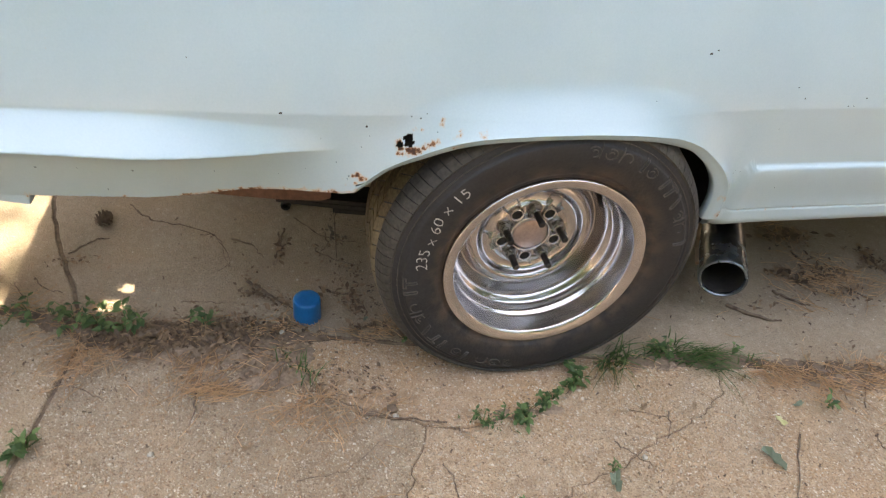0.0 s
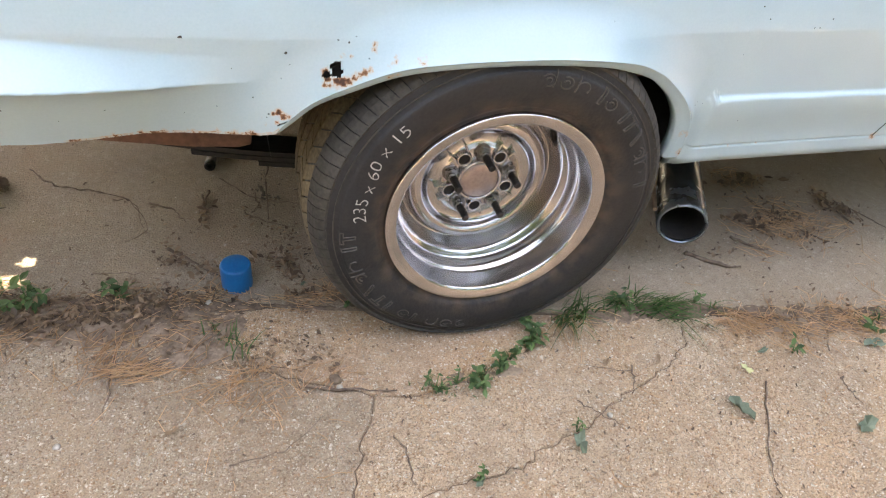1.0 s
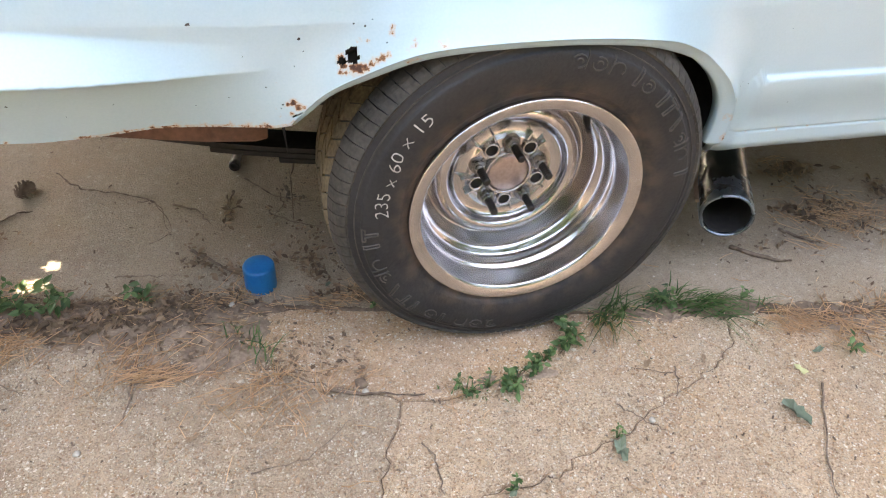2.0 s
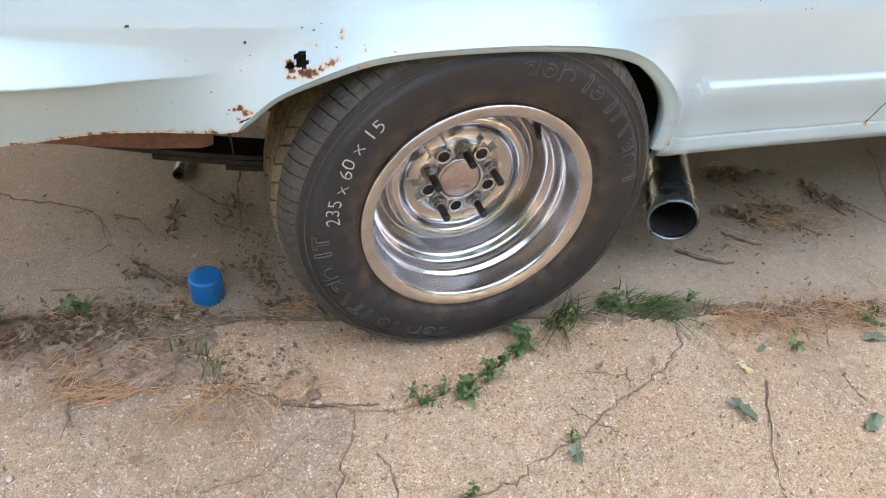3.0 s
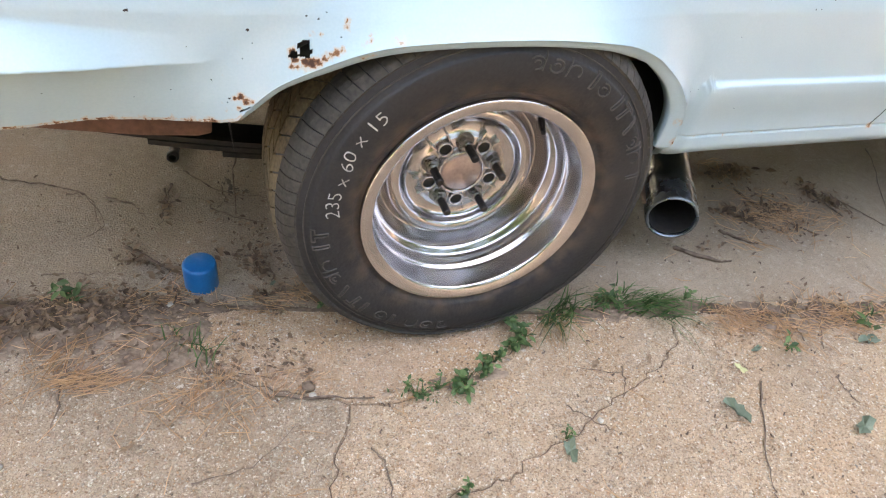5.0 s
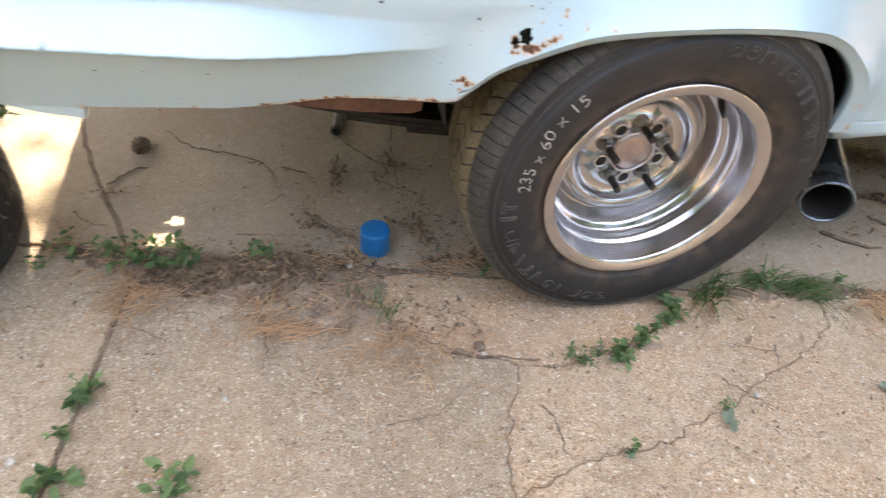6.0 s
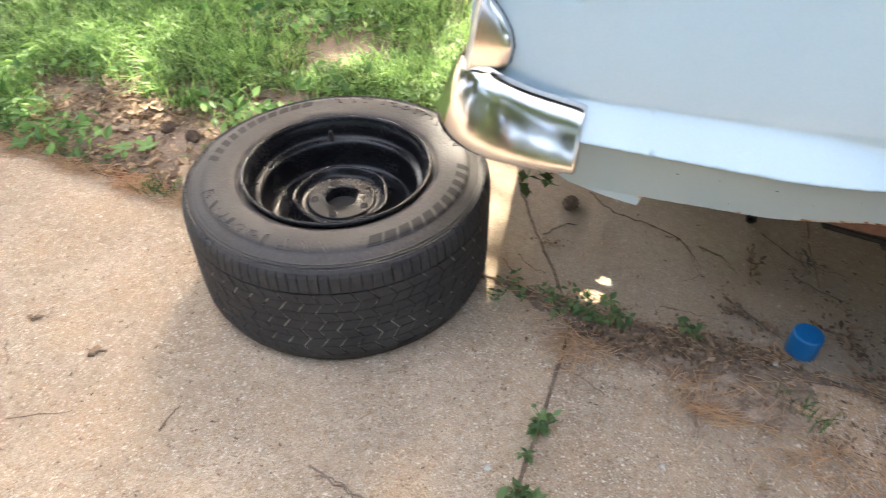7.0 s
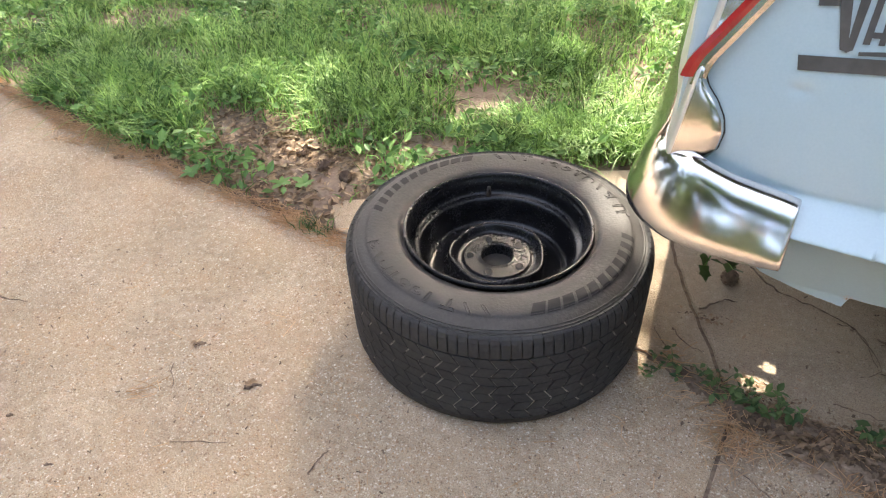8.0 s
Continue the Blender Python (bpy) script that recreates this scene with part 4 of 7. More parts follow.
def loose_wheel(at, turn):
    """A spare wheel lying flat on the concrete, face up: black steel rim in a wide worn tyre."""
    spare = thing("spare_wheel", "wide worn black tyre on a black steel wheel lying on concrete", "wheel", at)
    high, outer = 0.293, 0.348
    profile = tyre_mesh(outer - 0.006, 0.212, 0.0, high, shoulder=0.026)
    up = Matrix.Translation((0, 0, high)) @ Matrix.Rotation(turn, 4, "Z") @ Matrix.Rotation(radians(-90), 4, "X")

    def lay(ob):
        ob.matrix_local = up
        return ob

    tyre = lay(part("tyre", lathe(profile, 128), BLACK_RUBBER, spare, "wide black rubber tyre", smooth=True))
    y_of = surface_y(profile)
    crown = lambda y: 0.012 * max(0.0, (abs(y - high / 2) / (high / 2 - 0.02) - 0.7) / 0.3) ** 2
    part("shoulder_tread", shoulder_blocks([(outer - 0.0165, 0.0165), (outer - 0.0105, 0.0225), (outer - 0.0065, 0.031), (outer - 0.0045, 0.044), (outer - 0.0035, 0.066)], 106, 0.0013, 0.0045, 0.12), BLACK_TREAD, tyre, "black shoulder blocks with thin slits")["kind"] = "stuff"
    part("tread", tread_blocks(outer - 0.0033, 0.069, high - 0.02, 8, 58, 0.0042, skew=0.42, groove=0.0022, crown=crown, rib_gap=0.0008, drop=0.0), BLACK_TREAD, tyre, "worn black tread blocks in chevrons")["kind"] = "stuff"
    for a0 in (0, 180):
        for i in range(11):
            part("sidewall_block", ring_bars([(radians(a0 - 56 + i * 6.4), 0.281, radians(5.5 - 0.22 * i), 0.027, radians(-2.5))], y_of, 0.0006), DARK_MARK, tyre, "smooth slanted sidewall block")
    for a0, count in ((283, 10), (108, 12)):
        for i in range(count):
            part("sidewall_mark", raised_stroke(mark_shape((4, 4, 3, 2, 1, 0, 3, 5, 4, 1, 2, 3)[i % 12], a0 - 7.4 * i, 0.281, 5.6, 0.026), y_of, 0.0013), MARK_RUBBER, tyre, "raised black sidewall mark")
    part("groove_floor", lathe([(outer - 0.0056 - crown(y), y) for y in np.linspace(0.074, high - 0.055, 24)], 128), GROOVE_DUST, tyre, "dusty tread groove floor", smooth=True)
    part("shoulder_ridge", tread_blocks(outer - 0.013, 0.0165, 0.0235, 1, 150, 0.004, skew=0.0, groove=0.0012), BLACK_TREAD, tyre, "serrated shoulder ridge")["kind"] = "stuff"
    bm = bmesh.new()
    for rad in (0.318, 0.323, 0.328):
        pr = [(rad - 0.0012, y_of(rad) + 0.002), (rad - 0.0012, y_of(rad) - 0.0012), (rad + 0.0012, y_of(rad) - 0.0012), (rad + 0.0012, y_of(rad) + 0.002)]
        one = lathe(pr, 128)
        me = bpy.data.meshes.new("ring")
        one.to_mesh(me)
        one.free()
        bm.from_mesh(me)
        bpy.data.meshes.remove(me)
    part("sidewall_rib", bm, BLACK_RUBBER, tyre)
    rim_profile = [(0.2, 0.03), (0.207, 0.018), (0.2115, 0.011), (0.2125, 0.006), (0.2105, 0.003), (0.2065, 0.003), (0.203, 0.007), (0.201, 0.014), (0.1975, 0.02), (0.1945, 0.03), (0.1925, 0.045), (0.187, 0.052), (0.179, 0.056), (0.174, 0.062), (0.172, 0.075), (0.1705, 0.11), (0.166, 0.122), (0.156, 0.128), (0.145, 0.129), (0.132, 0.125), (0.122, 0.115), (0.115, 0.099), (0.111, 0.087), (0.108, 0.0835), (0.104, 0.0835), (0.100, 0.088), (0.095, 0.097), (0.090, 0.102), (0.083, 0.1035), (0.0795, 0.102), (0.0775, 0.0985), (0.075, 0.0975), (0.048, 0.0975), (0.043, 0.0965), (0.040, 0.096), (0.038, 0.098), (0.0375, 0.125)]
    bm = lathe(smooth_profile(rim_profile, 3), 128)
    # the hub flange has flattened sides
    for v in bm.verts:
        rad = math.hypot(v.co.x, v.co.z)
        if 0.086 < rad < 0.13:
            a = math.atan2(v.co.z, v.co.x)
            k = 1 + 0.035 * math.cos(5 * a + 1.57) * (1 - abs(rad - 0.107) / 0.023)
            v.co.x *= k
            v.co.z *= k
    rim = lay(part("rim", bm, BLACK_STEEL, spare, "gloss black steel rim with five lug holes", smooth=True))
    # a dark disc paints the shade of the centre hole
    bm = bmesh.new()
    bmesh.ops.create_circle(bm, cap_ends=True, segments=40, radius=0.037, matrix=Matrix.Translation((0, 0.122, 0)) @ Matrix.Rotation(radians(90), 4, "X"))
    part("centre_hole_shade", bm, UNDERSIDE_AND_HOLE_SHADE, rim, "dark disc painting the shade of the centre hole")
    for i in range(5):
        a = radians(-90 + 72 * i)
        # lug holes are not cut: dark discs paint their shade
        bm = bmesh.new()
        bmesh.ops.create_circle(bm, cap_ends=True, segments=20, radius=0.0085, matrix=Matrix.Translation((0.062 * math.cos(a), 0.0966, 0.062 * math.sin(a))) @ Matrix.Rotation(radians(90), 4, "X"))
        part("lug_hole_shade", bm, UNDERSIDE_AND_HOLE_SHADE, rim, "dark disc painting the shade of a lug hole")
        bm = bmesh.new()
        tor = []
        for rad, y in ((0.0125, 0.0976), (0.0115, 0.0962), (0.0095, 0.0958), (0.0083, 0.0964)):
            tor.append([bm.verts.new((0.062 * math.cos(a) + rad * math.cos(2 * math.pi * j / 18), y, 0.062 * math.sin(a) + rad * math.sin(2 * math.pi * j / 18))) for j in range(18)])
        for p, q in zip(tor, tor[1:]):
            for j in range(18):
                bm.faces.new((p[j], p[(j + 1) % 18], q[(j + 1) % 18], q[j]))
        part("lug_seat", bm, BLACK_STEEL, rim, smooth=True)
    bm = bmesh.new()
    a = radians(115)
    tube(bm, [(0.188 * math.cos(a), 0.06, 0.188 * math.sin(a)), (0.179 * math.cos(a), 0.045, 0.179 * math.sin(a)), (0.176 * math.cos(a), 0.03, 0.176 * math.sin(a)), (0.175 * math.cos(a), 0.024, 0.175 * math.sin(a))], [0.008, 0.006, 0.005, 0.0045], 12)
    part("valve", bm, BLACK_RUBBER, rim, "black rubber valve stem", smooth=True)
    return spare


loose_wheel((-1.521, 0.311, 0.0), 0.0)
# ---- chrome tail ----
def tail_edge(z):
    """Where the chrome's front edge runs on the car's side."""
    return along([(0.55, -1.15), (0.655, -1.15), (0.664, -1.14), (0.675, -1.13), (0.70, -1.126), (0.72, -1.131), (0.741, -1.144), (0.76, -1.161), (0.775, -1.168), (0.79, -1.164), (0.83, -1.14), (0.885, -1.10), (1.0, -1.02)], z)


bm = bmesh.new()
rows = []
for i in range(70):
    z = 0.64 + 0.355 * i / 69
    xe = tail_edge(z)
    yb = body_y(max(xe, -1.13), z) - 0.006
    foot = body_y(-1.13, 0.665) - 0.010 + 0.11 * (z - 0.665) + 0.85 * max(0.0, z - 0.665) ** 2
    yb += (foot - yb) * step01(0.645, 0.667, z) * step01(0.80, 0.775, z)
    back = -1.205 + 0.14 * max(0.0, z - 0.64)
    row = [(xe + 0.002, yb + 0.012), (xe, yb), (xe - 0.002, yb - 0.003)]
    lip = min(xe - 0.004, -1.190 + 0.14 * max(0, z - 0.66))
    row += [(xe + (lip - xe) * s, yb - 0.004) for s in (0.3, 0.6, 0.9, 1.0)]
    for s in range(1, 9):
        a = radians(90 * s / 8)
        row.append((lip + (back - lip) * math.sin(a), yb - 0.004 + 0.05 * (1 - math.cos(a))))
    row += [(back, yb + 0.2), (back - 0.01, 0.5), (back - 0.015, CAR_WIDE / 2), (back - 0.01, 1.3), (back, CAR_WIDE - 0.15), (back + 0.08, CAR_WIDE - 0.08)]
    rows.append([bm.verts.new((x, y, z)) for x, y in row])
plate = bmesh.new()
rows_flat = [[plate.verts.new(v.co) for v in row[:7]] for row in rows]
for a, b in zip(rows_flat, rows_flat[1:]):
    for i in range(6):
        plate.faces.new((a[i], b[i], b[i + 1], a[i + 1]))
for a, b in zip(rows, rows[1:]):
    for i in range(6, len(a) - 1):
        bm.faces.new((a[i], b[i], b[i + 1], a[i + 1]))
bmesh.ops.delete(bm, geom=[v for v in bm.verts if not v.link_faces], context="VERTS")
part("tail_pillar", bm, HAZY_CHROME, car, "hazy weathered chrome tail corner", smooth=True)
part("tail_lobe", plate, CHROME, car, "polished chrome lobe on the tail end", smooth=True)
# bumper end that wraps round the corner
bm = bmesh.new()
rows = []
path = [(-0.985, 0.05, 0.0), (-0.99, 0.05, 0.75), (-1.010, 0.05, 1.0), (-1.04, 0.052, 1.0), (-1.09, 0.052, 1.0), (-1.13, 0.056, 1.0), (-1.16, 0.066, 1.0), (-1.183, 0.085, 1.0), (-1.198, 0.115, 1.0), (-1.2, 0.16, 1.0), (-1.192, 0.25, 1.0), (-1.184, 0.6, 1.0), (-1.184, 0.89, 1.0), (-1.184, 1.2, 1.0), (-1.184, 1.55, 1.0), (-1.19, 1.66, 1.0), (-1.08, 1.72, 1.0)]
fine = smooth_profile(path[2:], 4)
fine = [(p[0], p[1], 1.0) for p in fine]
for i, (x, y, k) in enumerate([(-1.0075, 0.05, 0.0), (-1.006, 0.05, 0.6), (-1.007, 0.05, 0.9)] + fine):
    here = Vector((x, y))
    j = max(0, min(len(fine) - 2, i - 3))
    way = (Vector(fine[j + 1][:2]) - Vector(fine[j][:2])).normalized()
    out = Vector((-way.y, way.x))
    high = along([(-1.25, 0.672), (-1.158, 0.672), (-1.09, 0.653), (-1.018, 0.637), (-0.99, 0.631)], x)
    low = along([(-1.25, 0.566), (-1.2, 0.561), (-1.152, 0.550), (-1.05, 0.541), (-1.0, 0.545)], x)
    mid, half = (high + low) / 2, (high - low) / 2
    ring = []
    for s in range(15):
        a = radians(-90 + 180 * s / 14)
        bulge = 0.060 * math.sin(math.pi * (s / 14) ** 0.42) ** 0.75 if 0 < s < 14 else 0.0
        ring.append((here + out * (bulge * k - 0.012), mid + half * math.sin(a) * (0.85 + 0.15 * k)))
    rows.append([bm.verts.new((p.x, p.y, z)) for p, z in ring])
for a, b in zip(rows, rows[1:]):
    for i in range(len(a) - 1):
        bm.faces.new((a[i], b[i], b[i + 1], a[i + 1]))
bmesh.ops.recalc_face_normals(bm, faces=bm.faces[:])
part("bumper", bm, CHROME, car, "wraparound chrome rear bumper end", smooth=True)
# red lamp strip with chrome trim up the tail's slanting edge
def strip(name, mat, o0, o1, proud, label, z0, z1):
    bm = bmesh.new()
    rows = []
    for i in range(24):
        z = z0 + (z1 - z0) * i / 23
        yb = body_y(-1.13, z) - 0.010
        base = along([(0.745, -1.176), (0.775, -1.168), (0.795, -1.162), (0.885, -1.10), (1.0, -1.02)], z)
        rows.append([bm.verts.new(p) for p in ((base + o0, yb + 0.004, z), (base + o0, yb - proud * 0.6, z), (base + (o0 + o1) / 2, yb - proud, z), (base + o1, yb - proud * 0.6, z), (base + o1, yb + 0.004, z))])
    for a, b in zip(rows, rows[1:]):
        for i in range(4):
            bm.faces.new((a[i], a[i + 1], b[i + 1], b[i]))
    bm.faces.new(rows[0])
    bmesh.ops.recalc_face_normals(bm, faces=bm.faces[:])
    return part(name, bm, mat, car, label, smooth=False)


strip("tail_lamp", RED, -0.030, -0.013, 0.006, "narrow red tail lamp lens", 0.772, 0.985)
strip("lamp_trim", DULL_CHROME, -0.013, 0.004, 0.005, "chrome lamp surround", 0.762, 0.985)
# dark strip that paints the shadow between the chrome and the body
bm = bmesh.new()
prev = None
for i in range(60):
    z = 0.655 + 0.33 * i / 59
    x = tail_edge(z)
    row = [bm.verts.new((x + o, body_y(max(x + o, -1.13), z) - 0.0025, z)) for o in (-0.004, 0.0035)]
    if prev:
        bm.faces.new((prev[0], prev[1], row[1], row[0]))
    prev = row
part("chrome_edge_shade", bm, GAP_SHADE_AND_CHIPS, car, "dark strip painting the shadow along the chrome edge")
# painted mark on the side
mark = thing("painted_sign", "dark grey hand-painted bar and strokes on the pale panel", "sign")


def painted(name, corners):
    bm = bmesh.new()
    n = 10
    (x0, z0), (x1, z1), (x2, z2), (x3, z3) = corners
    for i in range(n):
        quad = []
        for u, v in ((i / n, 0), ((i + 1) / n, 0), ((i + 1) / n, 1), (i / n, 1)):
            x = (x0 + (x1 - x0) * u) * (1 - v) + (x3 + (x2 - x3) * u) * v
            z = (z0 + (z1 - z0) * u) * (1 - v) + (z3 + (z2 - z3) * u) * v
            quad.append(bm.verts.new((x, body_y(x, z) - 0.0022, z)))
        bm.faces.new(quad)
    bmesh.ops.remove_doubles(bm, verts=bm.verts[:], dist=1e-5)
    return part(name, bm, GREY_PAINT, mark)


painted("bar", [(-1.056, 0.795), (-0.70, 0.825), (-0.70, 0.843), (-1.06, 0.813)])
LETTERS = [
    [(-1.016, 0.826), (-1.006, 0.823), (-1.021, 0.905), (-1.037, 0.905)], [(-1.009, 0.823), (-1.001, 0.827), (-0.997, 0.905), (-1.009, 0.905)], [(-1.053, 0.872), (-1.030, 0.874), (-1.031, 0.886), (-1.055, 0.885)],
    [(-0.993, 0.835), (-0.985, 0.8355), (-0.983, 0.905), (-0.991, 0.905)], [(-0.976, 0.836), (-0.969, 0.8365), (-0.966, 0.905), (-0.975, 0.905)], [(-0.987, 0.843), (-0.972, 0.844), (-0.972, 0.851), (-0.987, 0.850)],
    [(-0.994, 0.8215), (-0.928, 0.8285), (-0.928, 0.8345), (-0.994, 0.826)], [(-0.936, 0.8285), (-0.924, 0.836), (-0.922, 0.872), (-0.936, 0.872)], [(-0.962, 0.864), (-0.926, 0.867), (-0.926, 0.875), (-0.962, 0.873)], [(-0.962, 0.866), (-0.953, 0.867), (-0.953, 0.905), (-0.962, 0.905)],
    [(-0.918, 0.835), (-0.909, 0.836), (-0.911, 0.905), (-0.921, 0.905)], [(-0.910, 0.850), (-0.896, 0.838), (-0.889, 0.841), (-0.905, 0.862)], [(-0.908, 0.856), (-0.900, 0.858), (-0.894, 0.905), (-0.904, 0.905)], [(-0.884, 0.839), (-0.876, 0.840), (-0.876, 0.905), (-0.884, 0.905)]]
for corners in LETTERS:
    painted("stroke", corners)

# door gap
bm = bmesh.new()
prev = None
for i in range(30):
    z = 0.41 + 0.5 * i / 29
    x = 0.843 + 0.37 * (z - 0.41)
    row = [bm.verts.new((x + o, body_y(x + o, z) - 0.0022, z)) for o in (-0.0018, 0.0018)]
    if prev:
        bm.faces.new((prev[0], prev[1], row[1], row[0]))
    prev = row
part("door_gap", bm, GAP_SHADE_AND_CHIPS, car, "dark gap at the door's edge")
# paint chips
CHIPS = [(-0.357, 0.622, 0.0045), (-0.352, 0.605, 0.0018), (-0.365, 0.585, 0.0018), (-0.43, 0.6, 0.0015), (-0.455, 0.54, 0.0018), (-0.405, 0.555, 0.002), (-0.50, 0.527, 0.0015), (-0.6, 0.54, 0.0018), (-0.66, 0.525, 0.0018), (-0.72, 0.5505, 0.003), (-0.8, 0.553, 0.0025), (-0.86, 0.552, 0.003), (-0.77, 0.5, 0.002), (0.36, 0.505, 0.0012), (0.375, 0.508, 0.0015), (0.362, 0.512, 0.001), (0.47, 0.468, 0.0016), (0.42, 0.60, 0.0014), (0.55, 0.645, 0.003), (0.562, 0.645, 0.0025), (0.45, 0.66, 0.003), (0.585, 0.66, 0.003), (0.43, 0.68, 0.0025), (0.14, 0.665, 0.0014), (0.23, 0.74, 0.006), (0.243, 0.745, 0.003), (-0.62, 0.72, 0.0018), (-0.49, 0.643, 0.005), (-0.285, 0.64, 0.0025), (-0.26, 0.645, 0.0022), (-0.27, 0.637, 0.003), (-0.243, 0.618, 0.002), (-0.385, 0.53, 0.0025), (-0.388, 0.524, 0.002)]
r = random.Random(12)
for cx, cz, size in CHIPS:
    bm = bmesh.new()
    ring = []
    for i in range(9):
        a, q = 2 * math.pi * i / 9, 0.6 * size * r.uniform(0.5, 1.3)
        x, z = cx + q * math.cos(a), cz + q * math.sin(a) * 0.8
        ring.append(bm.verts.new((x, body_y(x, z) - 0.0016, z)))
    bm.faces.new(ring)
    part("paint_chip", bm, GAP_SHADE_AND_CHIPS, car)

# ---- pipe end lying under the car ----
stub = thing("pipe_end", "short dark steel pipe end lying on concrete under the car", "pipe", (-0.515, 0.66, 0.0145))
bm = bmesh.new()
way = Vector((0.14, 1.0, 0.0)).normalized()
lean = way.cross(Vector((0, 0, 1)))
rings = []
for d, rad in ((0.03, 0.0095), (0.0, 0.0095), (-0.001, 0.0115), (0.0, 0.014), (0.012, 0.0145), (0.02, 0.0125), (0.028, 0.012), (0.16, 0.0115), (0.161, 0.0)):
    rings.append([bm.verts.new(way * d + rad * (math.cos(2 * math.pi * k / 18) * lean + math.sin(2 * math.pi * k / 18) * Vector((0, 0, 1)))) for k in range(18)])
for a, b in zip(rings, rings[1:]):
    for k in range(18):
        bm.faces.new((a[k], a[(k + 1) % 18], b[(k + 1) % 18], b[k]))
bm.faces.new(rings[0])
part("tube", bm, DARK_STEEL, stub, smooth=True)

# ---- blue cap ----
cap = thing("plastic_cap", "bright blue plastic jar cap standing on concrete", "cap", (-0.466, 0.226, 0.0))
bm = bmesh.new()
prof = [(0.0, 0.0), (0.0318, 0.0), (0.0322, 0.002), (0.0322, 0.053), (0.0316, 0.056), (0.030, 0.0585), (0.027, 0.0595), (0.012, 0.059), (0.0, 0.059)]
rings = [[bm.verts.new((rr * (1 + (0.008 * (i % 2) if 0.002 <= z <= 0.05 else 0)) * math.cos(2 * math.pi * i / 72), rr * (1 + (0.008 * (i % 2) if 0.002 <= z <= 0.05 else 0)) * math.sin(2 * math.pi * i / 72), z)) for i in range(72)] for rr, z in prof[1:-1]]
for a, b in zip(rings, rings[1:]):
    for i in range(72):
        bm.faces.new((a[i], a[(i + 1) % 72], b[(i + 1) % 72], b[i]))
bm.faces.new(rings[0][::-1])
bm.faces.new(rings[-1])
part("shell", bm, BLUE, cap, smooth=True)


# ---- growth and litter ----
def scatter_leaves(name, spots, mat, size, label, category, fold=0.3, seed=3, lift=0.0, tilt=0.5, long=1.5):
    """Many small pointed leaves as one mesh: spots of (x, y, z, size factor)."""
    r = random.Random(seed)
    verts, faces = [], []
    for x, y, z, k in spots:
        s, a = size * k * r.uniform(0.6, 1.3), r.uniform(0, 6.283)
        m = Matrix.Translation((x, y, z + lift)) @ Euler((r.gauss(0, tilt), r.gauss(0, tilt), a)).to_matrix().to_4x4()
        b = len(verts)
        for px, py, pz in ((0, 0, 0), (0.38 * long, 0.34, fold * 0.3), (0.62 * long, 0.3, fold * 0.28), (long, 0, -0.05), (0.62 * long, -0.3, fold * 0.28), (0.38 * long, -0.34, fold * 0.3), (0.5 * long, 0, 0)):
            verts.append(m @ Vector((px * s, py * s, pz * s)))
        faces += [(b, b + 6, b + 1), (b + 1, b + 6, b + 2), (b + 2, b + 6, b + 3), (b + 3, b + 6, b + 4), (b + 4, b + 6, b + 5), (b + 5, b + 6, b)]
    return tagged(mesh_object(name, verts, faces, mat), label, category, kind="stuff")


def blades(name, roots, mat, label, category, wide=0.003, seed=5, kind="stuff", parent=None):
    """Grass blades: roots of (x, y, z, length, lean x, lean y)."""
    r = random.Random(seed)
    verts, faces = [], []
    for x, y, z, tall, lx, ly in roots:
        a = r.uniform(0, 6.283)
        sx, sy = math.cos(a) * wide, math.sin(a) * wide
        b = len(verts)
        for t, w in ((0, 1.0), (0.4, 0.85), (0.75, 0.55)):
            bend = t * t
            cx, cy, cz = x + lx * bend, y + ly * bend, z + tall * t * (1 - 0.25 * bend * (abs(lx) + abs(ly)) / max(tall, 1e-3))
            verts += [(cx - sx * w, cy - sy * w, cz), (cx + sx * w, cy + sy * w, cz)]
        k = (abs(lx) + abs(ly)) / max(tall, 1e-3)
        verts.append((x + lx, y + ly, z + tall * max(0.15, 1 - 0.3 * k)))
        faces += [(b, b + 1, b + 3, b + 2), (b + 2, b + 3, b + 5, b + 4), (b + 4, b + 5, b + 6)]
    ob = mesh_object(name, verts, faces, mat, parent)
    return tagged(ob, label, category, kind=kind)


def in_lawn(x, y):
    """Whether the lawn grows here, beyond the driveway's edge."""
    if x < -2.1:
        return y > along(LAWN_EDGE, x) + 0.015
    if x < -1.3:
        return y > along([(-2.17, 0.62), (-1.75, 0.8), (-1.41, 1.065), (-1.25, 1.13)], x) + 0.02
    return y > along([(-1.3, 1.12), (-1.0, 2.6), (4.0, 4.6)], x) + 0.02


def bare_ground(x, y):
    """How bare the earth is at a place: 0 grassed, 1 bare."""
    spots = ((-2.55, 0.88, 0.34, 0.2), (-2.78, 0.93, 0.16, 0.12), (-2.34, 0.82, 0.26, 0.22), (-2.33, 1.05, 0.14, 0.1), (-2.07, 1.26, 0.26, 0.13), (-1.9, 1.4, 0.16, 0.1), (-2.55, 2.27, 0.25, 0.1), (-2.29, 0.68, 0.13, 0.08), (-2.0, 1.02, 0.18, 0.1), (-3.9, 1.6, 0.2, 0.1))
    v = max(math.exp(-((x - a) / sx) ** 2 - ((y - b) / sy) ** 2) for a, b, sx, sy in spots)
    return v + 0.55 * (noise.noise(Vector((x * 2.3, y * 2.3, 0.5))) - 0.05)


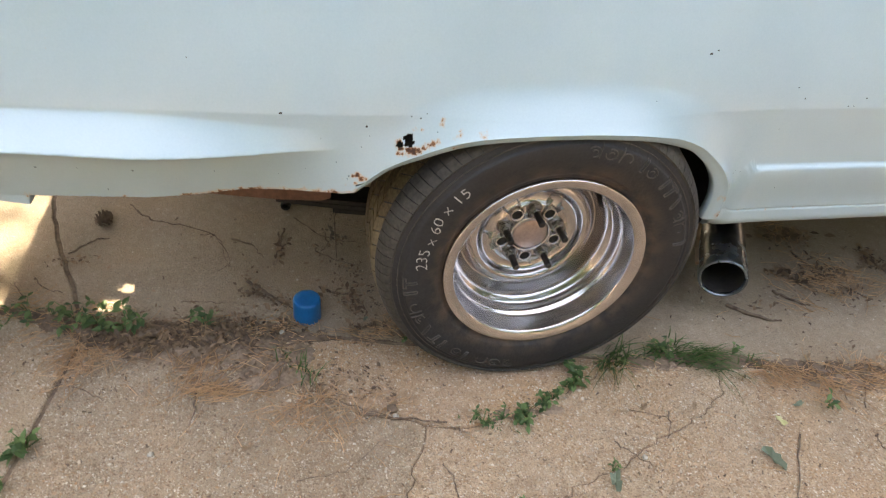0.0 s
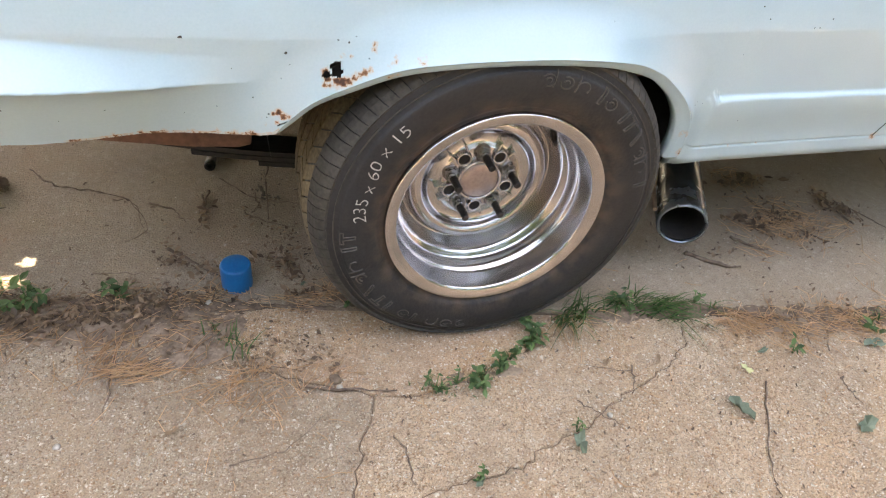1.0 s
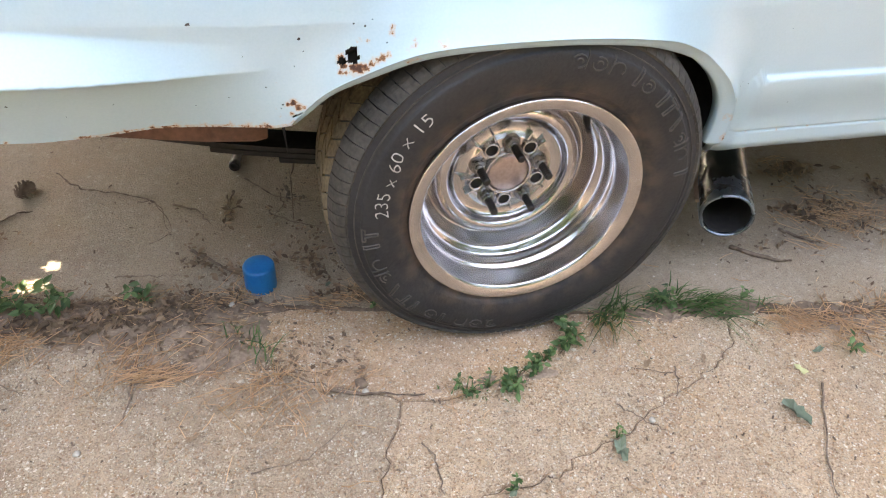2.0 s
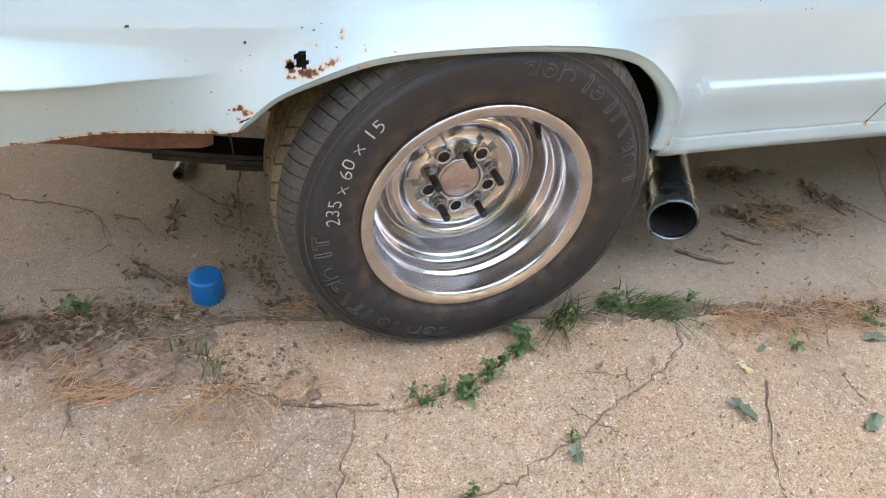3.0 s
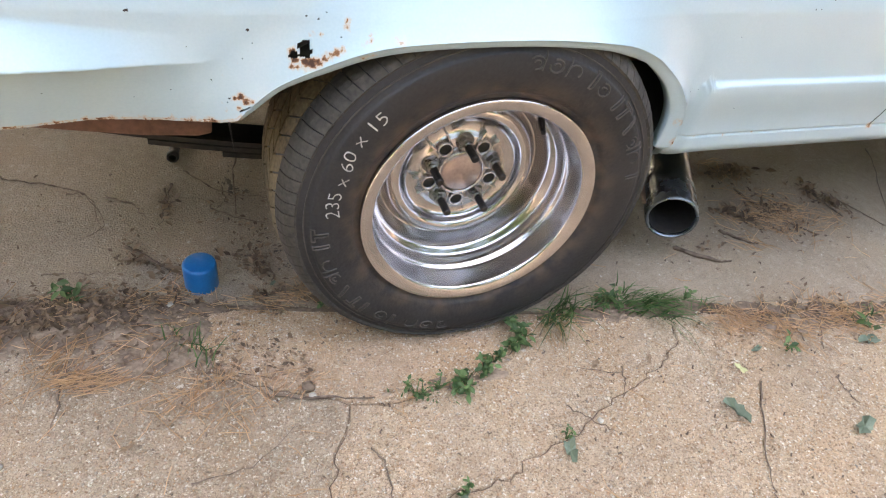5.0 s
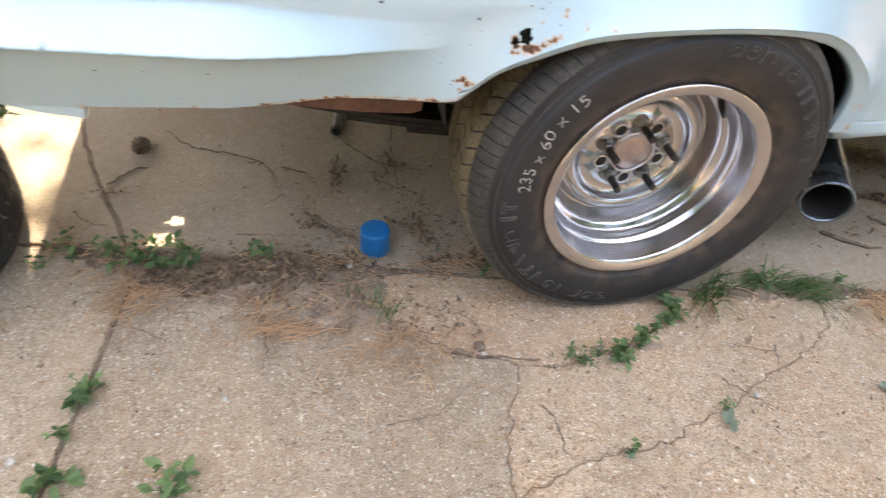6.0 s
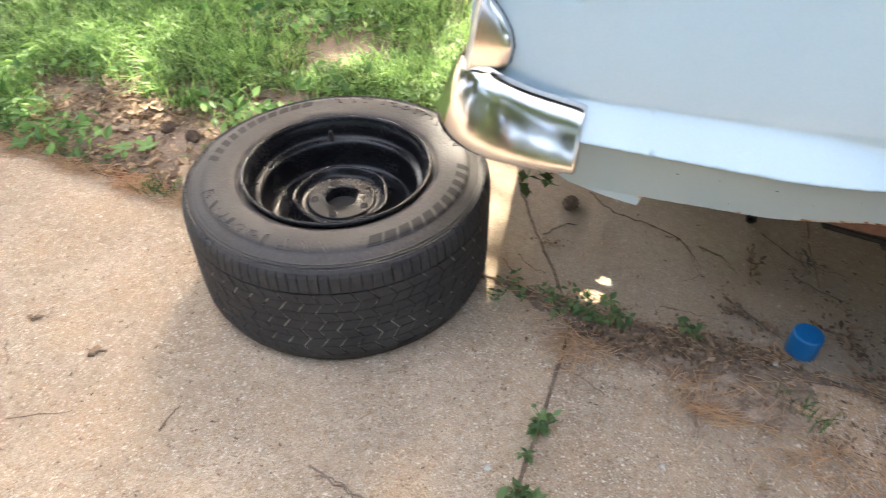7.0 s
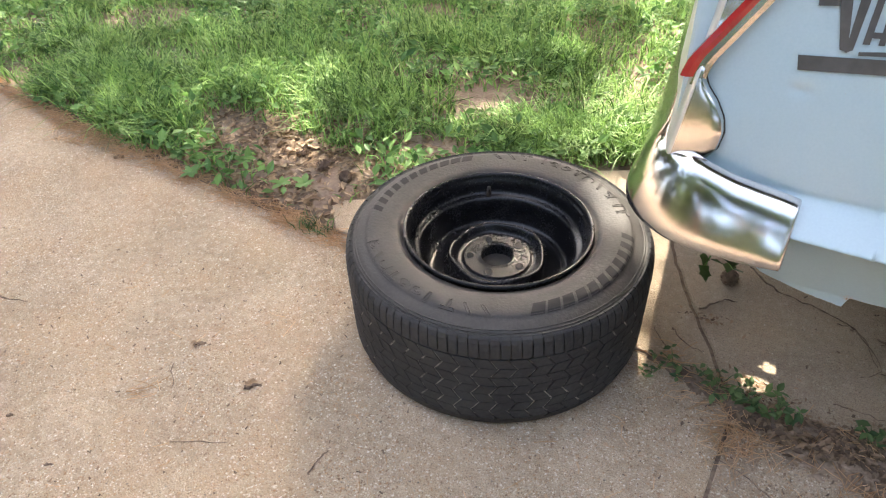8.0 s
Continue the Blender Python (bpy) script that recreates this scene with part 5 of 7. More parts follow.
# earth of the lawn, uneven
verts, faces = [], []
gx, gy = 130, 90
for i in range(gx + 1):
    for j in range(gy + 1):
        x, y = -7.0 + 8.5 * i / gx, 0.35 + 6.5 * (j / gy) ** 1.3
        verts.append((x, y, -0.03 + (0.03 + 0.02 * noise.noise(Vector((x * 3, y * 3, 0)))) * (1 if in_lawn(x, y - 0.03) else 0) + 0.006 * noise.noise(Vector((x * 14, y * 14, 2)))))
for i in range(gx):
    for j in range(gy):
        b = i * (gy + 1) + j
        faces.append((b, b + gy + 1, b + gy + 2, b + 1))
tagged(mesh_object("lawn_soil", verts, faces, LITTER_SOIL, smooth=True), "uneven brown earth under thin grass", "soil", kind="structure")
r = random.Random(21)
roots = []
clumps = [(r.uniform(-5.6, -0.6), 0.5 + 3.4 * r.random() ** 1.1) for _ in range(420)]
for _ in range(130000):
    if r.random() < 0.6:
        cx, cy = r.choice(clumps)
        x, y, boost = cx + r.gauss(0, 0.07), cy + r.gauss(0, 0.06), 1.35
    else:
        x, y, boost = r.uniform(-5.6, -0.6), 0.4 + 3.6 * r.random() ** 1.2, 0.85
    if not in_lawn(x, y) or r.random() < 1.9 * bare_ground(x, y):
        continue
    if not in_lawn(x, y - 0.13) and r.random() < (0.9 if x > -2.95 else 0.6):
        continue
    tall = r.uniform(0.03, 0.095) * boost * (1.25 if noise.noise(Vector((x * 1.9, y * 1.9, 4))) > 0.12 else 0.95)
    roots.append((x, y, -0.005, tall, r.gauss(0, 0.7) * tall, r.gauss(-0.1, 0.7) * tall))
for cx, cy, wide, count in ((-2.41, 1.2, 0.13, 1100), (-2.2, 1.25, 0.08, 500), (-3.12, 0.86, 0.11, 800), (-2.98, 0.87, 0.06, 350), (-1.44, 1.21, 0.13, 1100), (-1.62, 1.2, 0.1, 700), (-3.52, 1.06, 0.14, 1000), (-3.3, 1.0, 0.1, 600), (-1.77, 1.85, 0.14, 800), (-2.6, 1.5, 0.16, 900), (-3.0, 1.6, 0.2, 1100), (-2.25, 1.9, 0.15, 800), (-2.45, 0.99, 0.03, 90), (-1.95, 1.12, 0.05, 200), (-2.3, 0.93, 0.03, 90)):
    for _ in range(count):
        x, y = r.gauss(cx, wide), r.gauss(cy, wide * 0.6)
        if in_lawn(x, y):
            tall = r.uniform(0.06, 0.16) * (0.6 if wide < 0.07 else 1.0)
            roots.append((x, y, -0.005, tall, r.gauss(0, 0.6) * tall, r.gauss(-0.15, 0.6) * tall))
blades("lawn_grass", roots, GRASS, "thin green spring grass in clumps", "grass", 0.0031)
spots = []
for _ in range(30000):
    x, y = r.uniform(-5.6, -0.6), 0.45 + 3.6 * r.random() ** 1.2
    if in_lawn(x, y) and r.random() > 2.0 * bare_ground(x, y) and noise.noise(Vector((x * 1.7, y * 1.7, 8))) > -0.25:
        spots.append((x, y, r.uniform(0.01, 0.07), 1.0))
scatter_leaves("lawn_weeds", spots, WEED, 0.031, "small broad green weed leaves among grass", "weeds", seed=8)
spots = []
for _ in range(3400):
    x, y = r.gauss(-2.42, 0.34), r.gauss(0.85, 0.2)
    if in_lawn(x, y):
        spots.append((x, y, 0.004, 1.0))
scatter_leaves("leaf_litter", spots, DEAD_LEAF, 0.02, "brown broken leaf litter on bare earth", "leaf litter", seed=9, tilt=0.35)

spots = []
for cx, cy, sx, sy, count in ((-0.7, 0.19, 0.1, 0.025, 170), (-0.55, 0.16, 0.06, 0.03, 60), (-0.88, 0.22, 0.07, 0.03, 50), (0.85, -0.1, 0.14, 0.03, 60), (0.72, 0.15, 0.03, 0.02, 20), (-0.3, 0.15, 0.07, 0.02, 35), (-0.5, 0.29, 0.03, 0.02, 20), (-0.34, 0.24, 0.015, 0.05, 35), (-0.33, -0.03, 0.08, 0.02, 25), (0.98, 0.43, 0.035, 0.05, 90), (0.97, 0.21, 0.06, 0.045, 130), (1.2, 0.28, 0.05, 0.03, 50), (1.08, 0.3, 0.1, 0.08, 20), (-1.03, 0.475, 0.03, 0.012, 40), (-0.8, 0.22, 0.09, 0.025, 220), (-0.64, 0.2, 0.08, 0.03, 180), (-0.58, 0.1, 0.08, 0.05, 120), (-0.4, 0.02, 0.06, 0.03, 70), (-0.95, 0.26, 0.06, 0.03, 80), (0.75, -0.08, 0.12, 0.03, 120), (-0.36, 0.33, 0.04, 0.05, 60), (-0.6, 0.36, 0.02, 0.06, 40)):
    for _ in range(count):
        spots.append((r.gauss(cx, sx), r.gauss(cy, sy), 0.005, 1.0))
for cx, cy, sx, sy, count, k in ((0.97, 0.435, 0.05, 0.012, 60, 2.2), (1.02, 0.45, 0.02, 0.02, 30, 2.0), (1.19, 0.32, 0.012, 0.03, 40, 2.0), (1.22, 0.25, 0.02, 0.03, 40, 1.8), (0.86, 0.272, 0.02, 0.012, 30, 2.0), (0.9, 0.228, 0.02, 0.012, 40, 2.0), (0.98, 0.26, 0.05, 0.03, 80, 1.5), (-0.585, 0.315, 0.022, 0.012, 22, 1.5), (-0.535, 0.28, 0.02, 0.01, 20, 1.5), (-0.37, 0.3, 0.03, 0.01, 24, 1.5), (-0.36, 0.245, 0.008, 0.03, 26, 1.5), (-0.28, 0.165, 0.05, 0.01, 60, 1.5), (-0.53, 0.49, 0.008, 0.025, 22, 1.6), (-0.40, 0.46, 0.05, 0.05, 24, 1.4), (-0.79, 0.175, 0.06, 0.025, 240, 1.5), (-0.68, 0.185, 0.06, 0.02, 180, 1.4), (-0.55, 0.19, 0.05, 0.012, 70, 1.4), (-0.86, 0.2, 0.04, 0.02, 80, 1.8)):
    for _ in range(count):
        spots.append((r.gauss(cx, sx), r.gauss(cy, sy), 0.006, k))
scatter_leaves("joint_litter", spots, BROWN_LITTER, 0.0085, "small dark brown leaf bits along the joint", "leaf litter", seed=19, tilt=0.4)

# dirt along the long joint
def dirt_strip(name, x0, x1, wide_at, high, label, shift=0.0, seed=0):
    verts, faces = [], []
    n, m = int((x1 - x0) / 0.008), 22
    for i in range(n + 1):
        x = x0 + (x1 - x0) * i / n
        w = along(wide_at, x) * (0.75 + 0.6 * noise.noise(Vector((x * 9, seed, 0))))
        for j in range(m + 1):
            v = 2 * j / m - 1
            y = along(SEAM_LINE, x) + shift * along(wide_at, x) + v * max(w, 0.004)
            lump = 0.5 + 0.5 * noise.noise(Vector((x * 40, y * 40, seed))) + 0.5 * noise.noise(Vector((x * 130, y * 130, seed)))
            verts.append((x, y, -0.003 + high * max(0.0, 1 - v * v) ** 0.7 * max(0.05, lump)))
    for i in range(n):
        for j in range(m):
            b = i * (m + 1) + j
            faces.append((b, b + m + 1, b + m + 2, b + 1))
    return tagged(mesh_object(name, verts, faces, SOIL, smooth=True), label, "soil", kind="stuff")


dirt_strip("joint_soil", -1.15, 0.2, [(-1.15, 0.02), (-0.95, 0.05), (-0.75, 0.06), (-0.55, 0.055), (-0.45, 0.02), (-0.38, 0.008), (-0.25, 0.006), (0.2, 0.005)], 0.016, "dark crumbly soil along a slab joint", -0.35, 1)
dirt_strip("joint_soil", 0.2, 1.9, [(0.2, 0.012), (0.35, 0.04), (0.6, 0.035), (0.85, 0.05), (1.2, 0.04), (1.9, 0.03)], 0.012, "dark soil and needles along a slab joint", -0.2, 2)


def soil_or_shade_patch(cx, cy, rx, ry, high, seed, label="thin brown soil film on the concrete", mat=FILM):
    """An uneven film of soil, or of painted shade, whose thin rim breaks up into crumbs."""
    n = 90
    verts, faces = [], []
    for i in range(n + 1):
        for j in range(n + 1):
            u, v = 2 * i / n - 1, 2 * j / n - 1
            x, y = cx + rx * u, cy + ry * v
            lump = 0.9 * noise.noise(Vector((x * 22, y * 22, seed))) + 0.6 * noise.noise(Vector((x * 75, y * 75, seed))) + 0.6 * noise.noise(Vector((x * 230, y * 230, seed)))
            verts.append((x, y, -0.0022 + high * (1.0 - (u * u + v * v) ** 0.8) - 0.009 * max(0.0, u * u + v * v - 0.35) + 0.0046 * lump - 0.0012))
    for i in range(n):
        for j in range(n):
            b = i * (n + 1) + j
            if max(verts[q][2] for q in (b, b + n + 1, b + n + 2, b + 1)) > -0.003:
                faces.append((b, b + n + 1, b + n + 2, b + 1))
    return tagged(mesh_object("soil_or_shade_patch", verts, faces, mat, smooth=True), label, "soil", kind="stuff")


soil_or_shade_patch(-0.52, 0.09, 0.17, 0.1, 0.004, 1)
soil_or_shade_patch(-0.70, 0.15, 0.22, 0.085, 0.0045, 2)
soil_or_shade_patch(-0.63, 0.05, 0.13, 0.06, 0.002, 10)
soil_or_shade_patch(-0.36, 0.0, 0.11, 0.035, 0.002, 11)
soil_or_shade_patch(-0.88, 0.2, 0.13, 0.05, 0.003, 3)
soil_or_shade_patch(0.80, -0.105, 0.2, 0.065, 0.005, 4)
soil_or_shade_patch(0.31, -0.01, 0.12, 0.04, 0.004, 5)
soil_or_shade_patch(1.1, -0.15, 0.2, 0.06, 0.004, 7)
soil_or_shade_patch(0.72, 0.2, 0.2, 0.1, 0.0015, 8)
soil_or_shade_patch(-0.05, -0.11, 0.2, 0.022, 0.003, 9)
soil_or_shade_patch(-0.54, 0.045, 0.10, 0.05, 0.0045, 12)
soil_or_shade_patch(-0.78, 0.17, 0.16, 0.06, 0.005, 13)
soil_or_shade_patch(-0.28, 0.15, 0.15, 0.03, 0.003, 14)
# dark films that paint the car's shade on the ground beside the tyre
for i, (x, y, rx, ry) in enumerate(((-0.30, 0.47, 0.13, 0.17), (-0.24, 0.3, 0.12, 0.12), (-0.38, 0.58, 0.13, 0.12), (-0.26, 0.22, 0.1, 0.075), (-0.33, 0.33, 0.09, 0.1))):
    soil_or_shade_patch(x, y, rx, ry, 0.0012, 30 + i, "dark film painting the car's shade on the concrete beside the tyre", TYRE_SHADE)
soil_or_shade_patch(0.93, -0.12, 0.18, 0.05, 0.005, 15)


def litter(name, spots, mat, label, category, thick=0.0006, seed=2, curl=0.4):
    """Thin needles or straws lying about: (x, y, z, length)."""
    r = random.Random(seed)
    verts, faces = [], []
    for x, y, z, length, *way in spots:
        a, c = (way[0] if way else r.uniform(0, 6.283)), r.gauss(0, curl)
        b = len(verts)
        for t in (-0.5, 0.0, 0.5):
            ang = a + c * t
            px, py = x + length * t * math.cos(ang), y + length * t * math.sin(ang)
            pz = z + r.uniform(0, 0.006)
            nx, ny = -math.sin(ang) * thick, math.cos(ang) * thick
            verts += [(px - nx, py - ny, pz), (px + nx, py + ny, pz), (px, py, pz + thick * 1.6)]
        for s in (0, 3):
            for u, v in ((0, 1), (1, 2), (2, 0)):
                faces.append((b + s + u, b + s + v, b + s + 3 + v, b + s + 3 + u))
    return tagged(mesh_object(name, verts, faces, mat), label, category, kind="stuff")


r = random.Random(31)
spots = []
for cx, cy, sx, sy, bundles in ((-0.62, 0.10, 0.10, 0.05, 5), (-0.70, 0.03, 0.05, 0.04, 3), (-0.5, -0.05, 0.08, 0.04, 5), (-0.37, -0.066, 0.05, 0.02, 6), (-0.85, 0.18, 0.1, 0.03, 8), (0.65, -0.075, 0.06, 0.025, 9), (0.84, -0.11, 0.1, 0.04, 14), (1.05, -0.15, 0.13, 0.05, 10), (0.97, 0.21, 0.06, 0.05, 12), (0.98, 0.42, 0.04, 0.04, 4), (-0.96, 0.14, 0.02, 0.03, 8), (-0.55, 0.2, 0.1, 0.02, 8), (-1.0, 0.29, 0.05, 0.03, 6), (0.25, -0.01, 0.03, 0.02, 4), (-0.3, 0.16, 0.06, 0.02, 3)):
    for _ in range(bundles):
        bx, by, a0 = r.gauss(cx, sx), r.gauss(cy, sy), r.uniform(-1.6, 1.6)
        for _ in range(r.randint(3, 8)):
            spots.append((bx + r.gauss(0, 0.028), by + r.gauss(0, 0.018), 0.003, r.uniform(0.03, 0.085), a0 + r.gauss(0, 0.35)))
for _ in range(60):
    bx = r.uniform(-3.9, -2.02)
    by = along(LAWN_EDGE, bx) + r.gauss(-0.015, 0.018)
    for _ in range(r.randint(4, 11)):
        spots.append((bx + r.gauss(0, 0.025), by + r.gauss(0, 0.012), 0.003, r.uniform(0.03, 0.09), r.gauss(-0.3, 0.55)))
for _ in range(230):
    spots.append((r.uniform(-2.6, 1.3), r.uniform(-0.7, 0.15), 0.002, r.uniform(0.01, 0.06)))
for cx, cy, sx, sy, a0, count in ((-0.70, 0.085, 0.022, 0.02, 0.9, 34), (-0.67, 0.02, 0.026, 0.008, 0.1, 48), (-0.59, 0.005, 0.04, 0.008, 0.2, 20), (-0.5, -0.075, 0.06, 0.03, 0.6, 22), (-0.43, -0.03, 0.05, 0.02, 0.2, 16), (-0.33, 0.155, 0.08, 0.012, -0.25, 30), (0.65, -0.08, 0.05, 0.02, -0.5, 50), (0.80, -0.12, 0.07, 0.03, -0.3, 60), (0.94, -0.125, 0.08, 0.03, -0.2, 70), (0.99, 0.25, 0.07, 0.045, -0.3, 90), (1.08, 0.2, 0.06, 0.03, 0.2, 60), (-0.96, 0.13, 0.012, 0.05, 1.3, 30), (-0.975, 0.2, 0.03, 0.03, 0.4, 22), (-1.09, 0.31, 0.04, 0.03, 0.3, 24), (-2.2, -0.2, 0.02, 0.015, 0.5, 12)):
    for _ in range(count):
        spots.append((r.gauss(cx, sx), r.gauss(cy, sy), 0.003, r.uniform(0.03, 0.08), r.gauss(a0, 0.45)))
for _ in range(150):
    bx = r.uniform(-4.0, -2.05)
    by = along(LAWN_EDGE, bx) + r.gauss(-0.012, 0.016) - (0.05 * abs(r.gauss(0, 1)) if -3.5 < bx < -2.95 and r.random() < 0.5 else 0.0)
    for _ in range(r.randint(5, 12)):
        spots.append((bx + r.gauss(0, 0.03), by + r.gauss(0, 0.012), 0.004, r.uniform(0.03, 0.09), r.gauss(-0.3, 0.6)))
litter("pine_needles", spots, NEEDLES, "scattered dry orange-brown pine needles", "pine needles", 0.0007)
spots = []
for _ in range(130):
    spots.append((r.uniform(-1.0, 1.3), r.uniform(0.0, 0.9), 0.002, r.uniform(0.004, 0.012)))
for _ in range(620):
    spots.append((r.uniform(-3.4, 1.3), r.uniform(-0.7, 0.25), 0.001, r.uniform(0.003, 0.009)))
litter("crumbs", spots, TWIG, "tiny dark bark crumbs on concrete", "debris", 0.0016, 6, 0.8)


def weed(x, y, leaves, spread, size, seed, label="small green weed rooted in a slab joint"):
    """A low weed: thin stems with pointed leaves."""
    r = random.Random(seed)
    plant = thing("weed", label, "weed", (x, y, 0.0), group="weeds in the joints")
    verts, faces = [], []
    stems = bmesh.new()
    for _ in range(leaves):
        a, d, h = r.uniform(0, 6.283), spread * math.sqrt(r.random()), r.uniform(0.005, 0.034)
        px, py = d * math.cos(a), d * math.sin(a)
        tube(stems, [(px * 0.1, py * 0.1, 0), (px * 0.6, py * 0.6, h * 0.8), (px, py, h)], [0.0011, 0.0009, 0.0006], 4, False)
        for _ in range(r.choice((1, 2, 3))):
            s = size * r.uniform(0.6, 1.25)
            m = Matrix.Translation((px, py, h)) @ Euler((r.gauss(0, 0.35), r.gauss(0, 0.35), r.uniform(0, 6.283))).to_matrix().to_4x4()
            b = len(verts)
            for qx, qy, qz in ((0, 0, 0), (0.4, 0.3, 0.09), (0.75, 0.28, 0.06), (1.25, 0, -0.08), (0.75, -0.28, 0.06), (0.4, -0.3, 0.09), (0.6, 0, 0)):
                verts.append(m @ Vector((qx * s, qy * s, qz * s)))
            faces += [(b, b + 6, b + 1), (b + 1, b + 6, b + 2), (b + 2, b + 6, b + 3), (b + 3, b + 6, b + 4), (b + 4, b + 6, b + 5), (b + 5, b + 6, b)]
    mesh_object("leaves", verts, faces, JOINT_WEED, plant)["kind"] = "stuff"
    part("stem", stems, JOINT_WEED, plant)["kind"] = "stuff"
    return plant


def tuft(x, y, count, spread, tall, seed, label="tuft of green grass in a slab joint", lean=(0.0, 0.0)):
    r = random.Random(seed)
    roots = []
    for _ in range(count):
        px, py, h = r.gauss(0, spread), r.gauss(0, spread * 0.6), tall * r.uniform(0.5, 1.2)
        roots.append((px, py, 0.0, h, r.gauss(lean[0], 0.55) * h, r.gauss(lean[1], 0.55) * h))
    plant = thing("grass_tuft", label, "grass", (x, y, 0.0), group="grass in the joints")
    blades("grass", roots, TUFT, "", "", 0.0016, seed, "", plant)["kind"] = "stuff"
    return plant


for i, (x, y, leaves, spread, size) in enumerate(((-1.09, 0.30, 10, 0.05, 0.018), (-0.99, 0.27, 12, 0.045, 0.018), (-0.93, 0.245, 22, 0.045, 0.02), (-0.87, 0.235, 17, 0.04, 0.02), (-0.70, 0.222, 9, 0.024, 0.02), (-0.995, -0.075, 12, 0.03, 0.022), (-1.03, -0.235, 14, 0.035, 0.024), (-1.06, -0.33, 10, 0.03, 0.024), (-0.85, -0.28, 9, 0.04, 0.022), (-1.02, -0.16, 5, 0.015, 0.014), (0.69, -0.18, 4, 0.02, 0.014), (0.95, -0.16, 6, 0.03, 0.02), (-0.245, 0.12, 5, 0.012, 0.014), (-1.13, 0.26, 5, 0.03, 0.014))):
    weed(x, y, leaves, spread, size, 40 + i)
for i, (x, y, count, spread, tall, lean) in enumerate(((-0.47, 0.03, 12, 0.018, 0.05, (0, 0)), (-0.51, 0.09, 9, 0.02, 0.04, (0, 0)), (-0.49, 0.06, 8, 0.012, 0.05, (0.5, -0.3)), (-0.10, -0.125, 14, 0.035, 0.022, (0, 0)), (0.225, 0.0, 36, 0.016, 0.085, (0.1, -0.7)), (0.25, 0.025, 30, 0.018, 0.07, (0.5, -0.3)), (0.205, -0.01, 16, 0.012, 0.06, (-0.4, -0.6)), (0.39, 0.015, 26, 0.025, 0.06, (1.0, -0.8)), (0.43, 0.0, 34, 0.03, 0.07, (1.2, -1.0)), (0.47, -0.02, 34, 0.025, 0.07, (1.2, -0.9)), (0.42, 0.025, 18, 0.03, 0.04, (0.5, -0.2)), (0.34, 0.015, 12, 0.02, 0.05, (0.5, -0.4)), (0.57, -0.03, 8, 0.02, 0.04, (0.5, 0)), (0.96, -0.13, 12, 0.02, 0.04, (0, 0)), (-2.15, 0.47, 60, 0.03, 0.05, (0, 0)))):
    tuft(x, y, count, spread, tall, 70 + i, lean=lean)
for i, (x, y, leaves, spread, size) in enumerate(((-0.115, -0.125, 12, 0.03, 0.009), (-0.07, -0.12, 10, 0.025, 0.009), (-0.035, -0.138, 12, 0.018, 0.013), (-0.018, -0.12, 12, 0.018, 0.013), (0.03, -0.094, 14, 0.02, 0.014), (0.055, -0.082, 9, 0.014, 0.013), (0.105, -0.055, 16, 0.018, 0.015), (0.128, -0.035, 18, 0.02, 0.015), (0.12, -0.012, 6, 0.012, 0.012), (0.345, 0.028, 8, 0.015, 0.017), (0.37, 0.03, 9, 0.018, 0.018), (-0.09, -0.325, 6, 0.01, 0.009), (0.12, -0.27, 5, 0.01, 0.009), (0.55, 0.0, 6, 0.015, 0.013))):
    weed(x, y, leaves, spread, size, 140 + i)


def twig(points, thick, seed, label="thin dry twig lying on concrete"):
    r = random.Random(seed)
    bm = bmesh.new()
    line = [(p[0] + r.gauss(0, 0.0022), p[1] + r.gauss(0, 0.0022), p[2]) for p in smooth_profile([(*p, 0.5 * thick + r.uniform(0, 0.002)) for p in points], 6)]
    tube(bm, line, [0.6 * thick * (1 - 0.6 * i / len(line)) * r.uniform(0.6, 1.4) for i in range(len(line))], 6)
    ob = part("twig", bm, TWIG, None, smooth=True)
    return tagged(ob, label, "twig", group="twigs on the concrete")


